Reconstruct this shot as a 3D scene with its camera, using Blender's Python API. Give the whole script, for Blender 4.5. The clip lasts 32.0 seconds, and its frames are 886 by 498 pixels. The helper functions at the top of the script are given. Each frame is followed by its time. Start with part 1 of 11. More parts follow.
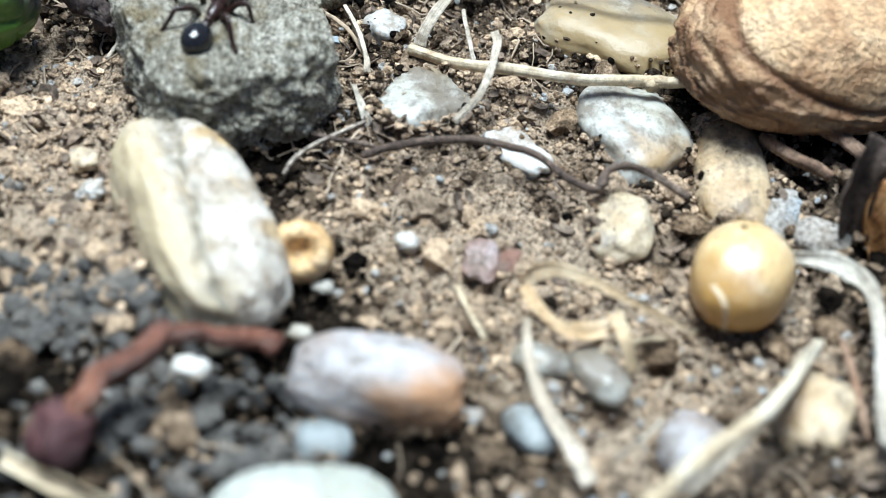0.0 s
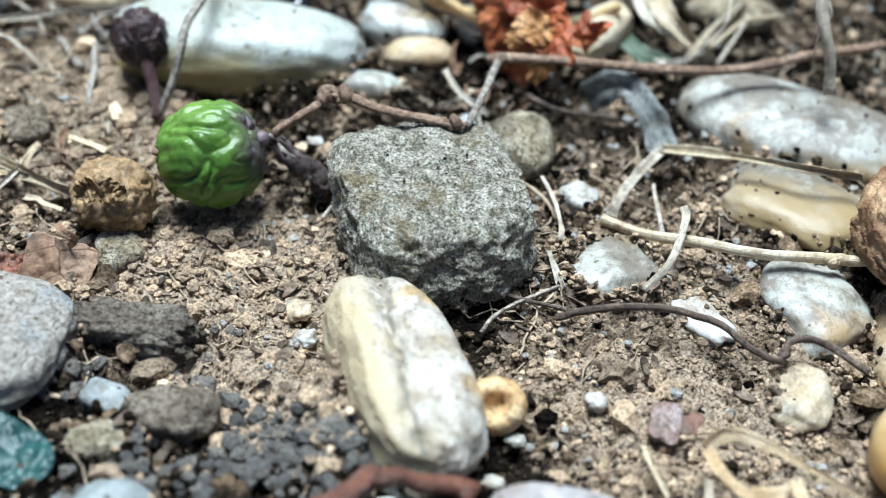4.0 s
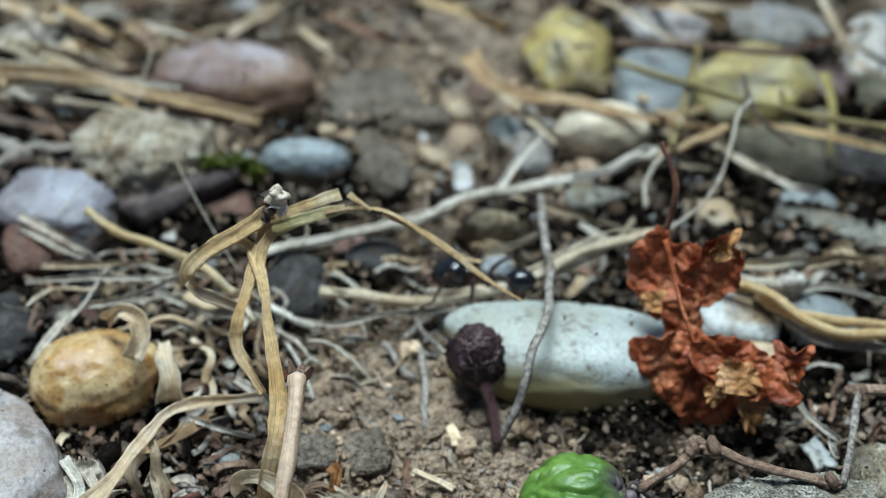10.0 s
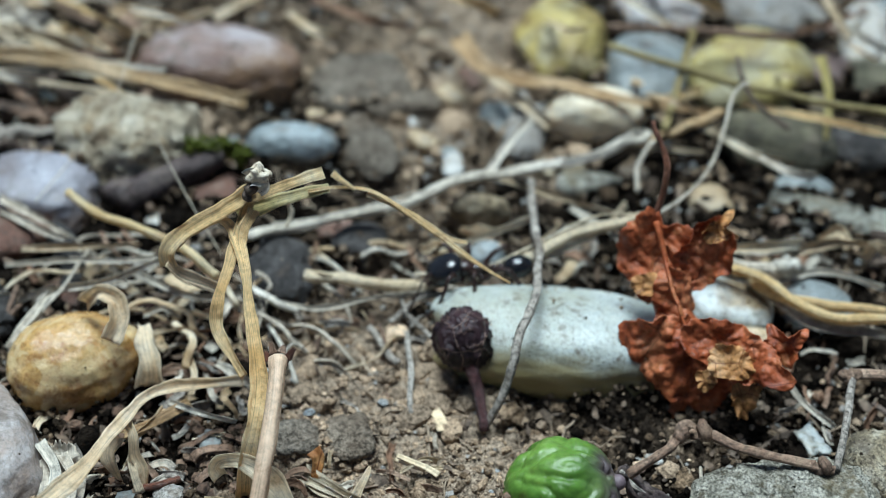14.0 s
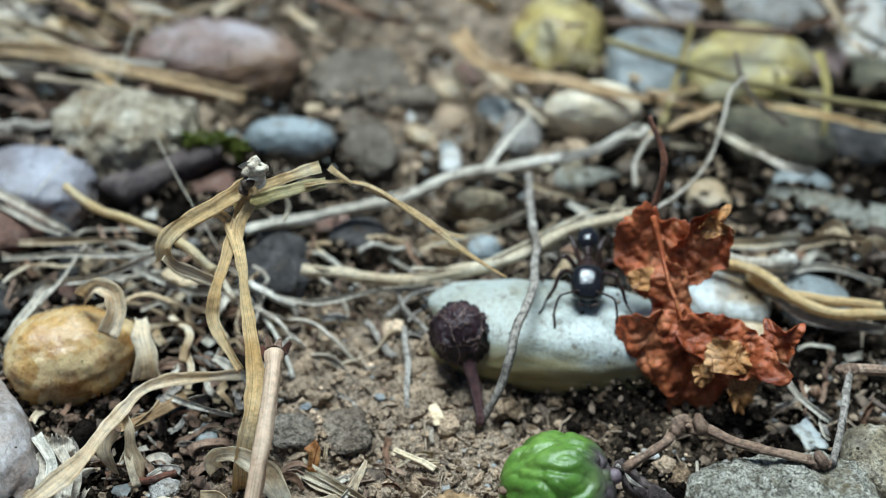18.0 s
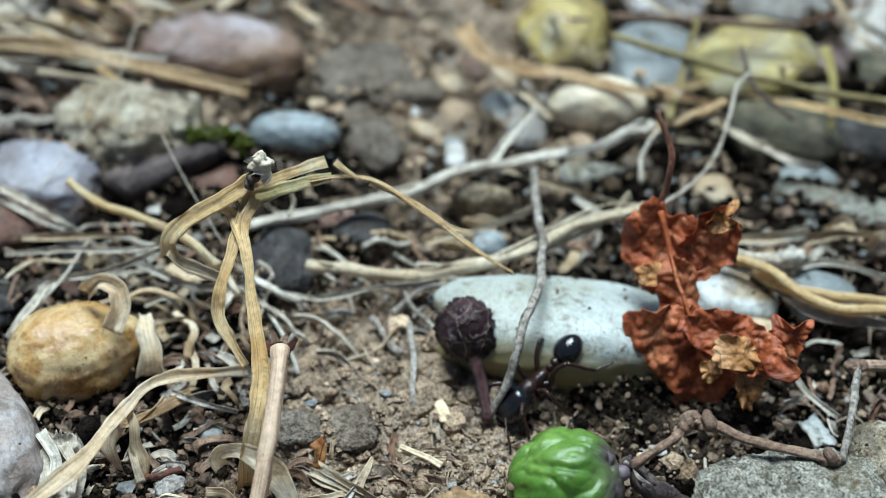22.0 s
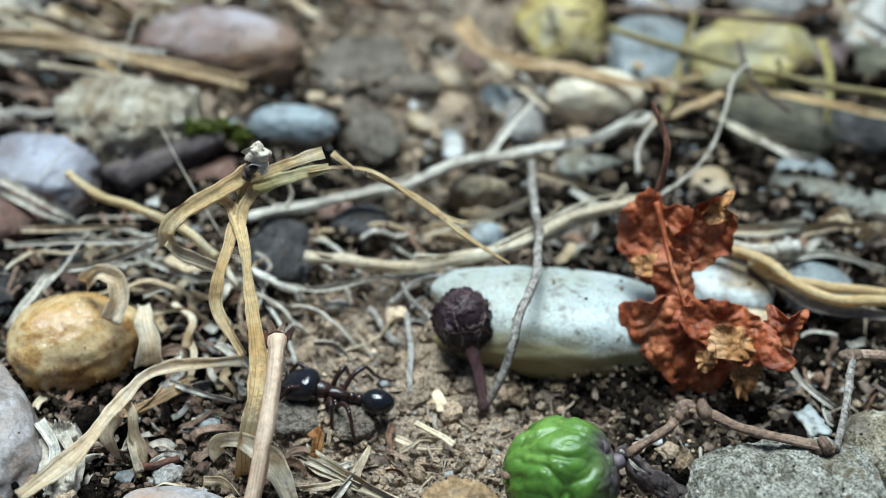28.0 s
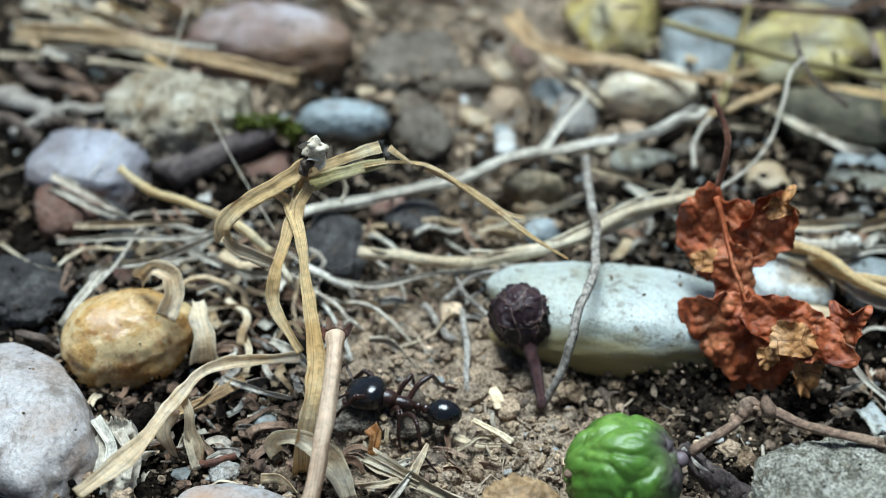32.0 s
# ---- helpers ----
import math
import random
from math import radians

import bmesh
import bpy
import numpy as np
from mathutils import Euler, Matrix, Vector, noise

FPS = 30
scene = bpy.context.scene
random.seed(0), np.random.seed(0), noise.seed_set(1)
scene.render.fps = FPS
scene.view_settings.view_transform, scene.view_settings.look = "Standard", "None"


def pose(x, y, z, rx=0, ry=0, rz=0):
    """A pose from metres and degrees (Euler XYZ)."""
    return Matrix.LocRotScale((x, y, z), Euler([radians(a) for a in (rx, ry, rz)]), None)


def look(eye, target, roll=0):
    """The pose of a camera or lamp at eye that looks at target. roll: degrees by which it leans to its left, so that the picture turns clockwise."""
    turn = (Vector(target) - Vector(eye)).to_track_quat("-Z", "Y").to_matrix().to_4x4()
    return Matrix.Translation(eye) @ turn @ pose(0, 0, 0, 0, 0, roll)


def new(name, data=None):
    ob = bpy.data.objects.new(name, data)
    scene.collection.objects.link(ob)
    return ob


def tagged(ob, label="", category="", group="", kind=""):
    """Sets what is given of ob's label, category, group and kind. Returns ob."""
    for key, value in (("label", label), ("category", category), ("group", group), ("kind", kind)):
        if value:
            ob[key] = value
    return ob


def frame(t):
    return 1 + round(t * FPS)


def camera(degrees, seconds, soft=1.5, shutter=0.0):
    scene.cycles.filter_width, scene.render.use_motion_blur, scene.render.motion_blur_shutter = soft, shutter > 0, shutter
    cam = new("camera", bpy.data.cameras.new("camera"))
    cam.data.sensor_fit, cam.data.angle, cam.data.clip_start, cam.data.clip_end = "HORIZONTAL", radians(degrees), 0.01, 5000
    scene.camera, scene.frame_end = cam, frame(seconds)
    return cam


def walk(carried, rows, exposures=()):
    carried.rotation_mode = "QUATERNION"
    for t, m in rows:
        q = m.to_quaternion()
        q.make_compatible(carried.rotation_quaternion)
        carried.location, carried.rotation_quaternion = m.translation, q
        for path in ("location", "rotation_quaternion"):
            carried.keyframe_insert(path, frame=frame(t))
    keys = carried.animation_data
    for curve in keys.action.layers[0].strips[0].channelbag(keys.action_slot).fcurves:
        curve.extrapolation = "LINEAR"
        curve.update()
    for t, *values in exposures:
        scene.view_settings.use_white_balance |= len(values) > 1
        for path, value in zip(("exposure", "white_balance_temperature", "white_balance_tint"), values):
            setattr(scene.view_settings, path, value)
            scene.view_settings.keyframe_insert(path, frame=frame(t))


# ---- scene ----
# Everything below is worked out in centimetres and scaled to metres when a mesh is made.
CM = 0.01
cam = camera(32.0, 32.0, soft=0.5)
cam.data.dof.use_dof = True
cam.data.dof.focus_distance = 0.123
cam.data.dof.aperture_fstop = 21.0
ROWS = [
    (0.0, -0.00000, 0.00000, 0.07897, 43.43, -4.89, -0.00),
    (0.5, -0.00000, -0.00066, 0.07969, 44.55, -4.85, 0.02),
    (1.0, -0.00044, -0.00114, 0.08014, 45.38, -4.50, 0.79),
    (1.5, -0.00106, -0.00173, 0.08076, 45.75, -4.23, 1.85),
    (2.0, -0.00120, -0.00175, 0.08091, 46.07, -3.88, 2.57),
    (2.5, -0.00165, -0.00241, 0.08161, 46.49, -3.68, 3.45),
    (3.0, -0.00188, -0.00259, 0.08169, 46.96, -3.20, 4.50),
    (3.5, -0.00173, -0.00379, 0.08265, 47.57, -3.04, 5.10),
    (4.0, -0.00288, -0.00505, 0.08438, 48.69, -2.68, 5.95),
    (4.5, -0.00327, -0.00628, 0.08563, 50.05, -2.45, 6.79),
    (6.5, 0.00062, -0.00501, 0.08680, 51.63, -0.93, 9.79),
    (7.0, -0.00171, 0.00177, 0.09287, 50.12, -0.28, 9.95),
    (7.1, -0.00386, 0.00319, 0.09447, 49.87, -0.57, 9.65),
    (7.2, -0.00677, 0.00436, 0.09647, 49.51, -0.64, 9.48),
    (7.3, -0.01104, 0.00521, 0.09883, 49.18, -0.64, 9.05),
    (7.4, -0.01405, 0.00692, 0.10131, 48.92, -0.69, 9.13),
    (7.5, -0.01782, 0.00911, 0.10385, 48.90, -0.78, 9.11),
    (7.6, -0.01986, 0.01008, 0.10466, 49.16, -0.61, 9.20),
    (7.8, -0.02237, 0.01087, 0.10567, 49.06, -0.58, 9.00),
    (8.0, -0.02419, 0.01167, 0.10633, 48.63, -0.79, 8.76),
    (8.5, -0.02738, 0.01455, 0.10568, 48.31, -1.03, 8.59),
    (9.0, -0.02866, 0.01469, 0.10415, 48.61, -1.02, 8.54),
    (9.5, -0.02964, 0.01428, 0.10214, 48.66, -1.08, 8.46),
    (10.0, -0.02974, 0.01458, 0.10194, 48.57, -1.19, 8.46),
    (10.5, -0.02962, 0.01522, 0.10121, 48.62, -1.15, 8.53),
    (11.0, -0.02932, 0.01517, 0.10091, 48.61, -1.11, 8.52),
    (11.5, -0.02851, 0.01528, 0.10017, 48.78, -1.06, 8.56),
    (12.0, -0.02792, 0.01543, 0.09968, 48.77, -1.10, 8.62),
    (12.5, -0.02778, 0.01535, 0.09937, 48.80, -1.06, 8.64),
    (13.0, -0.02838, 0.01530, 0.09929, 48.79, -1.12, 8.65),
    (13.5, -0.02791, 0.01535, 0.09896, 48.77, -1.06, 8.76),
    (14.0, -0.02828, 0.01532, 0.09835, 48.90, -1.21, 8.64),
    (14.5, -0.02837, 0.01544, 0.09842, 48.83, -1.16, 8.76),
    (16.5, -0.02718, 0.01525, 0.09816, 48.86, -1.17, 8.86),
    (17.0, -0.02769, 0.01518, 0.09793, 48.93, -1.25, 8.75),
    (17.5, -0.02795, 0.01515, 0.09833, 48.80, -1.21, 8.77),
    (18.0, -0.02772, 0.01518, 0.09809, 48.84, -1.19, 8.77),
    (18.5, -0.02784, 0.01525, 0.09806, 48.82, -1.15, 8.79),
    (19.0, -0.02798, 0.01520, 0.09806, 48.80, -1.16, 8.80),
    (19.5, -0.02768, 0.01516, 0.09794, 48.86, -1.16, 8.89),
    (20.0, -0.02829, 0.01519, 0.09804, 48.76, -1.26, 8.72),
    (20.5, -0.02868, 0.01538, 0.09783, 48.74, -1.25, 8.75),
    (21.0, -0.02842, 0.01530, 0.09774, 48.75, -1.23, 8.81),
    (21.5, -0.02800, 0.01544, 0.09751, 48.76, -1.17, 8.88),
    (22.0, -0.02862, 0.01558, 0.09748, 48.71, -1.29, 8.68),
    (22.5, -0.02767, 0.01521, 0.09752, 48.77, -1.12, 8.92),
    (23.0, -0.02813, 0.01522, 0.09761, 48.71, -1.27, 8.75),
    (23.5, -0.02733, 0.01501, 0.09766, 48.73, -1.13, 8.91),
    (24.0, -0.02718, 0.01475, 0.09771, 48.74, -1.23, 8.89),
    (24.5, -0.02711, 0.01484, 0.09751, 48.76, -1.26, 8.81),
    (25.0, -0.02723, 0.01477, 0.09758, 48.75, -1.18, 8.86),
    (25.5, -0.02665, 0.01492, 0.09748, 48.73, -1.08, 8.93),
    (27.5, -0.02709, 0.01477, 0.09762, 48.66, -1.14, 8.78),
    (28.0, -0.02786, 0.01466, 0.09737, 48.70, -1.17, 8.77),
    (28.5, -0.02821, 0.01466, 0.09724, 48.72, -1.17, 8.82),
    (29.0, -0.02884, 0.01470, 0.09739, 48.63, -1.15, 8.80),
    (29.5, -0.02854, 0.01486, 0.09692, 48.73, -1.04, 8.98),
    (30.0, -0.02890, 0.01515, 0.09687, 48.62, -0.98, 9.00),
    (30.5, -0.02874, 0.01502, 0.09672, 48.68, -0.78, 9.21),
    (31.0, -0.02903, 0.01511, 0.09654, 48.67, -0.69, 9.27),
    (31.5, -0.02983, 0.01494, 0.09663, 48.63, -0.58, 9.36),
    (32.0, -0.03049, 0.01517, 0.09626, 48.61, -0.47, 9.49),
]
EXPOSURES = [(0.0, 0.95, 5450, 2), (2.0, 0.98, 5400, 1), (3.0, 1.02, 5400, 1), (4.0, 0.88, 5380, 1), (4.5, 0.8, 5360, 0), (6.5, 0.56, 5220, -3), (8.0, 0.16, 5300, -3), (17.0, 0.33, 5300, -3), (32.0, 0.47, 5270, -3)]
walk(cam, [(t, pose(x, y, z, rx, ry, rz)) for t, x, y, z, rx, ry, rz in ROWS], EXPOSURES)

# ---- light: open shade under a bright sky, a soft sun ----
world = bpy.data.worlds.new("sky")
scene.world = world
world.use_nodes = True
wt = world.node_tree
sky = wt.nodes.new("ShaderNodeTexSky")
sky.sky_type, sky.sun_disc = "NISHITA", False
sky.air_density, sky.dust_density, sky.ozone_density = 0.8, 2.0, 0.6
sky.sun_elevation, sky.sun_rotation = radians(77), radians(-27)
wt.links.new(sky.outputs["Color"], wt.nodes["Background"].inputs["Color"])
wt.nodes["Background"].inputs["Strength"].default_value = 0.04
sun = new("sun", bpy.data.lights.new("sun", "SUN"))
sun.data.energy, sun.data.angle, sun.data.color = 5.0, radians(28), (1.0, 0.975, 0.93)
sun.matrix_world = look((-0.04, 0.18, 0.4), (0.0, 0.1, 0.0))


# ---- materials ----
def node(nt, kind, **values):
    n = nt.nodes.new(kind)
    for key, value in values.items():
        n.inputs[key.replace("_", " ")].default_value = value
    return n


def ramp(nt, source, stops):
    n = nt.nodes.new("ShaderNodeValToRGB")
    e = n.color_ramp.elements
    e[0].position, e[0].color = stops[0][0], (*stops[0][1], 1)
    e[1].position, e[1].color = stops[-1][0], (*stops[-1][1], 1)
    for at, colour in stops[1:-1]:
        e.new(at).color = (*colour, 1)
    nt.links.new(source, n.inputs["Fac"])
    return n.outputs["Color"]


def mixed(nt, a, b, fac, blend="MIX"):
    n = nt.nodes.new("ShaderNodeMix")
    n.data_type, n.blend_type = "RGBA", blend
    for value, slot in ((fac, n.inputs[0]), (a, n.inputs[6]), (b, n.inputs[7])):
        if isinstance(value, (int, float)):
            slot.default_value = value
        elif isinstance(value, tuple):
            slot.default_value = (*value, 1)
        else:
            nt.links.new(value, slot)
    return n.outputs[2]


GREY = lambda v: (v, v, v)
SOIL = (0.115, 0.09, 0.068)


def material(name, colours, scale=250.0, rough=0.6, bump=0.35, fine=2200.0, grain=0.3, dirt=0.0, dirt_scale=320.0, sss=0.0,
             spec=0.4, coat=0.0, streak=0.0, vary=0.12, island=False, stretch=(1, 1, 1), dirt_colour=SOIL, veins=None, patch=None, tone=False, thin=0.0, mid=0.0, blush=None, glass=0.0, specks=0.75, seam=None):
    """A stone, soil or plant surface: colours run with a coarse noise, a fine grain lies over it, dirt lies in patches."""
    m = bpy.data.materials.new(name)
    m.use_nodes = True
    nt = m.node_tree
    bsdf = nt.nodes["Principled BSDF"]
    tc = nt.nodes.new("ShaderNodeTexCoord")
    info = nt.nodes.new("ShaderNodeObjectInfo")
    mp = nt.nodes.new("ShaderNodeMapping")
    mp.inputs["Scale"].default_value = stretch
    nt.links.new(tc.outputs["Object"], mp.inputs["Vector"])
    seat = nt.nodes.new("ShaderNodeVectorMath")
    seat.operation = "MULTIPLY_ADD"
    nt.links.new(info.outputs["Random"], seat.inputs[0])
    seat.inputs[1].default_value = (0.37, 0.21, 0.11)
    nt.links.new(mp.outputs["Vector"], seat.inputs[2])
    where = seat.outputs[0]

    def noise_at(s, detail=4.0, roughness=0.6, distort=0.0):
        n = node(nt, "ShaderNodeTexNoise", Scale=s, Detail=detail, Roughness=roughness, Distortion=distort)
        nt.links.new(where, n.inputs["Vector"])
        return n.outputs["Fac"]

    coarse, small = noise_at(scale, 5.0, 0.6, 0.4), noise_at(fine, 4.0, 0.7)
    k = len(colours) - 1
    colour = ramp(nt, coarse, [(0.3 + 0.4 * i / max(k, 1), c) for i, c in enumerate(colours)] if k else [(0.3, colours[0]), (0.7, colours[0])])
    if tone:
        lay = nt.nodes.new("ShaderNodeAttribute")
        lay.attribute_name = "crust"
        sway = nt.nodes.new("ShaderNodeMath")
        sway.operation = "MULTIPLY_ADD"
        nt.links.new(noise_at(420, 6.0, 0.75), sway.inputs[0])
        sway.inputs[1].default_value = 1.0
        nt.links.new(lay.outputs["Fac"], sway.inputs[2])
        # the near-black low end also stands in for shade in soil crevices
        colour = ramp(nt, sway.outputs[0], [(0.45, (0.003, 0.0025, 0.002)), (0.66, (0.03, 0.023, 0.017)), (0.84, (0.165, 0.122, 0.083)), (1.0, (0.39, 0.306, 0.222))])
    lo, hi = 1 - grain, 1 + grain
    colour = mixed(nt, colour, ramp(nt, small, [(0.36, GREY(lo * lo)), (0.5, GREY(1.0)), (0.64, GREY(hi))]), 1.0, "MULTIPLY")
    height = small
    if streak:
        uv = nt.nodes.new("ShaderNodeMapping")
        uv.inputs["Scale"].default_value = (streak, 1.2, 1)
        nt.links.new(tc.outputs["UV"], uv.inputs["Vector"])
        s = node(nt, "ShaderNodeTexNoise", Scale=1.0, Detail=4.0, Roughness=0.7)
        nt.links.new(uv.outputs["Vector"], s.inputs["Vector"])
        colour = mixed(nt, colour, ramp(nt, s.outputs["Fac"], [(0.34, GREY(0.5)), (0.46, GREY(0.95)), (0.66, GREY(1.2))]), 1.0, "MULTIPLY")
        add = nt.nodes.new("ShaderNodeMath")
        add.operation = "MULTIPLY_ADD"
        nt.links.new(s.outputs["Fac"], add.inputs[0])
        add.inputs[1].default_value = 1.5
        nt.links.new(small, add.inputs[2])
        height = add.outputs[0]
    if veins:
        tint, s, width = veins
        v = node(nt, "ShaderNodeTexVoronoi", Scale=s)
        v.feature = "DISTANCE_TO_EDGE"
        nt.links.new(where, v.inputs["Vector"])
        colour = mixed(nt, tint, colour, ramp(nt, v.outputs["Distance"], [(0.0, GREY(0.0)), (width, GREY(1.0))]))
    if patch:
        tint, s, lo_, hi_ = patch
        colour = mixed(nt, colour, tint, ramp(nt, noise_at(s, 3.0, 0.5, 0.6), [(lo_, GREY(0.0)), (hi_, GREY(1.0))]))
    if dirt:
        mask = ramp(nt, noise_at(dirt_scale, 6.0, 0.72, 0.3), [(0.63 - 0.3 * dirt, GREY(0.0)), (0.75 - 0.3 * dirt, GREY(0.75))])
        colour = mixed(nt, colour, dirt_colour, mask)
        speck = ramp(nt, noise_at(dirt_scale * 6.0, 5.0, 0.75), [(0.6 - 0.1 * dirt, GREY(0.0)), (0.65 - 0.1 * dirt, GREY(specks))])
        colour = mixed(nt, colour, tuple(0.4 * c for c in dirt_colour), speck)
    rnd = info.outputs["Random"]
    if island:
        rnd = nt.nodes.new("ShaderNodeNewGeometry").outputs["Random Per Island"]
        colour = mixed(nt, colour, ramp(nt, rnd, [(0.0, (0.66, 0.64, 0.62)), (0.35, (0.9, 0.87, 0.83)), (0.8, (1.14, 1.07, 0.98)), (0.96, (1.35, 1.28, 1.17)), (1.0, (2.2, 2.13, 2.0))]), 1.0, "MULTIPLY")
    elif vary:
        colour = mixed(nt, colour, ramp(nt, rnd, [(0.0, (1 - vary, 1 - vary, 1 - vary)), (0.5, (1.0, 1 - vary / 2, 1 - vary)), (1.0, (1 + vary, 1 + vary, 1 + vary))]), 1.0, "MULTIPLY")
    if blush:
        lay = nt.nodes.new("ShaderNodeAttribute")
        lay.attribute_name = "blush"
        colour = mixed(nt, colour, blush, lay.outputs["Fac"])
    if seam:
        lay = nt.nodes.new("ShaderNodeAttribute")
        lay.attribute_name = "seam"
        colour = mixed(nt, colour, seam, lay.outputs["Fac"])
    if mid:
        add = nt.nodes.new("ShaderNodeMath")
        add.operation = "MULTIPLY_ADD"
        nt.links.new(noise_at(mid, 5.0, 0.65), add.inputs[0])
        add.inputs[1].default_value = 3.0
        nt.links.new(height, add.inputs[2])
        height = add.outputs[0]
    nt.links.new(colour, bsdf.inputs["Base Color"])
    bsdf.inputs["Roughness"].default_value = rough
    bsdf.inputs["Specular IOR Level"].default_value = spec
    bsdf.inputs["Coat Weight"].default_value = coat
    bsdf.inputs["Coat Roughness"].default_value = 0.25
    bsdf.inputs["Transmission Weight"].default_value = glass
    if sss:
        bsdf.inputs["Subsurface Weight"].default_value = sss
        bsdf.inputs["Subsurface Radius"].default_value = (1.0, 0.8, 0.55)
        bsdf.inputs["Subsurface Scale"].default_value = 0.002
    b = node(nt, "ShaderNodeBump", Strength=bump, Distance=0.00055)
    nt.links.new(height, b.inputs["Height"])
    nt.links.new(b.outputs["Normal"], bsdf.inputs["Normal"])
    if thin:
        back = nt.nodes.new("ShaderNodeBsdfTranslucent")
        nt.links.new(colour, back.inputs["Color"])
        blend = nt.nodes.new("ShaderNodeMixShader")
        blend.inputs[0].default_value = thin
        nt.links.new(bsdf.outputs[0], blend.inputs[1])
        nt.links.new(back.outputs[0], blend.inputs[2])
        nt.links.new(blend.outputs[0], nt.nodes["Material Output"].inputs["Surface"])
    return m


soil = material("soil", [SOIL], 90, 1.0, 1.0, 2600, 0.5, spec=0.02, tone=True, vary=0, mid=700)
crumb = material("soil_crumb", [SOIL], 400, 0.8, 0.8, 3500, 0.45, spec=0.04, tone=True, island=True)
white_quartz = material("white_quartz", [(0.3, 0.265, 0.2), (0.41, 0.4, 0.375), (0.54, 0.55, 0.54)], 170, 0.4, 0.3, 2600, 0.1, 0.4, 400, sss=0.3, mid=300, dirt_colour=(0.2, 0.16, 0.115), blush=(0.36, 0.29, 0.17), specks=0.45)
stained_quartz = material("stained_quartz", [(0.33, 0.295, 0.23), (0.44, 0.425, 0.385), (0.55, 0.55, 0.525)], 190, 0.4, 0.4, 2600, 0.14, 0.46, 300, sss=0.3, mid=350, patch=((0.44, 0.33, 0.17), 150, 0.55, 0.68), dirt_colour=(0.24, 0.2, 0.15), blush=(0.44, 0.36, 0.23), specks=0.6, seam=(0.17, 0.15, 0.11))
blue_quartz = material("blue_quartz", [(0.24, 0.23, 0.18), (0.35, 0.36, 0.335), (0.45, 0.475, 0.475)], 150, 0.42, 0.15, 2600, 0.06, 0.62, 200, sss=0.35, mid=150, patch=((0.28, 0.21, 0.12), 190, 0.55, 0.68), dirt_colour=(0.1, 0.078, 0.055), blush=(0.27, 0.2, 0.1), specks=0.4)
long_quartz = material("long_quartz", [(0.3, 0.31, 0.255), (0.37, 0.4, 0.375), (0.44, 0.48, 0.475)], 150, 0.32, 0.25, 2600, 0.08, 0.3, 900, sss=0.25, dirt_colour=(0.09, 0.065, 0.04), blush=(0.34, 0.28, 0.13))
clay = material("clay_lump", [(0.11, 0.09, 0.07), (0.2, 0.17, 0.135), (0.3, 0.265, 0.215)], 300, 0.95, 0.9, 2400, 0.4, 0.3, 260, spec=0.1, mid=900)
grey_rock = material("grey_rock", [(0.13, 0.125, 0.095), (0.43, 0.42, 0.355), (0.72, 0.71, 0.64)], 1000, 0.85, 1.0, 4200, 0.55, 0.34, 200, spec=0.2, mid=1300, dirt_colour=(0.26, 0.21, 0.11))
pale_rock = material("pale_rock", [(0.2, 0.185, 0.165), (0.36, 0.345, 0.32), (0.52, 0.51, 0.49)], 420, 0.65, 0.7, 3000, 0.3, 0.46, 420, mid=900, patch=((0.27, 0.32, 0.36), 200, 0.52, 0.7), dirt_colour=(0.15, 0.12, 0.085))
slate = material("blue_grey_stone", [(0.12, 0.132, 0.13), (0.2, 0.225, 0.23), (0.31, 0.345, 0.355)], 200, 0.38, 0.3, 2600, 0.14, 0.36, 420, mid=400, blush=(0.2, 0.165, 0.11), specks=0.25)
pink_stone = material("pinkish_stone", [(0.26, 0.21, 0.18), (0.36, 0.345, 0.345), (0.47, 0.47, 0.5)], 170, 0.36, 0.3, 2600, 0.14, 0.42, 320, sss=0.2, mid=300, patch=((0.33, 0.25, 0.2), 170, 0.58, 0.72), blush=(0.38, 0.22, 0.12), specks=0.3)
purple_stone = material("mauve_stone", [(0.15, 0.085, 0.06), (0.23, 0.17, 0.155), (0.4, 0.38, 0.41)], 150, 0.3, 0.4, 2600, 0.2, 0.4, 420, mid=500, blush=(0.24, 0.14, 0.07))
amber = material("amber_quartz", [(0.42, 0.215, 0.055), (0.6, 0.385, 0.145), (0.72, 0.55, 0.3)], 230, 0.18, 0.25, 2600, 0.14, 0.34, 300, sss=0.2, mid=350, coat=0.1, glass=0.35, spec=0.4, patch=((0.72, 0.55, 0.29), 280, 0.51, 0.55), dirt_colour=(0.28, 0.12, 0.04), specks=0.35)
lemon = material("lemon_stone", [(0.2, 0.15, 0.06), (0.4, 0.33, 0.11), (0.5, 0.44, 0.2)], 160, 0.35, 0.4, 2600, 0.14, 0.34, 300, mid=350, patch=((0.34, 0.31, 0.19), 190, 0.52, 0.62), dirt_colour=(0.12, 0.07, 0.03), specks=0.35)
yellow_stone = material("yellow_stone", [(0.42, 0.28, 0.12), (0.54, 0.41, 0.22), (0.62, 0.53, 0.4)], 130, 0.28, 0.2, 2600, 0.08, 0.34, 260, sss=0.3, mid=250, coat=0.2, dirt_colour=(0.3, 0.19, 0.09), blush=(0.46, 0.27, 0.08), specks=0.4)
tan_stone = material("tan_stone", [(0.31, 0.22, 0.12), (0.43, 0.35, 0.23), (0.54, 0.49, 0.39)], 180, 0.4, 0.3, 2600, 0.12, 0.38, 360, sss=0.2, mid=350, blush=(0.27, 0.17, 0.07), specks=0.35)
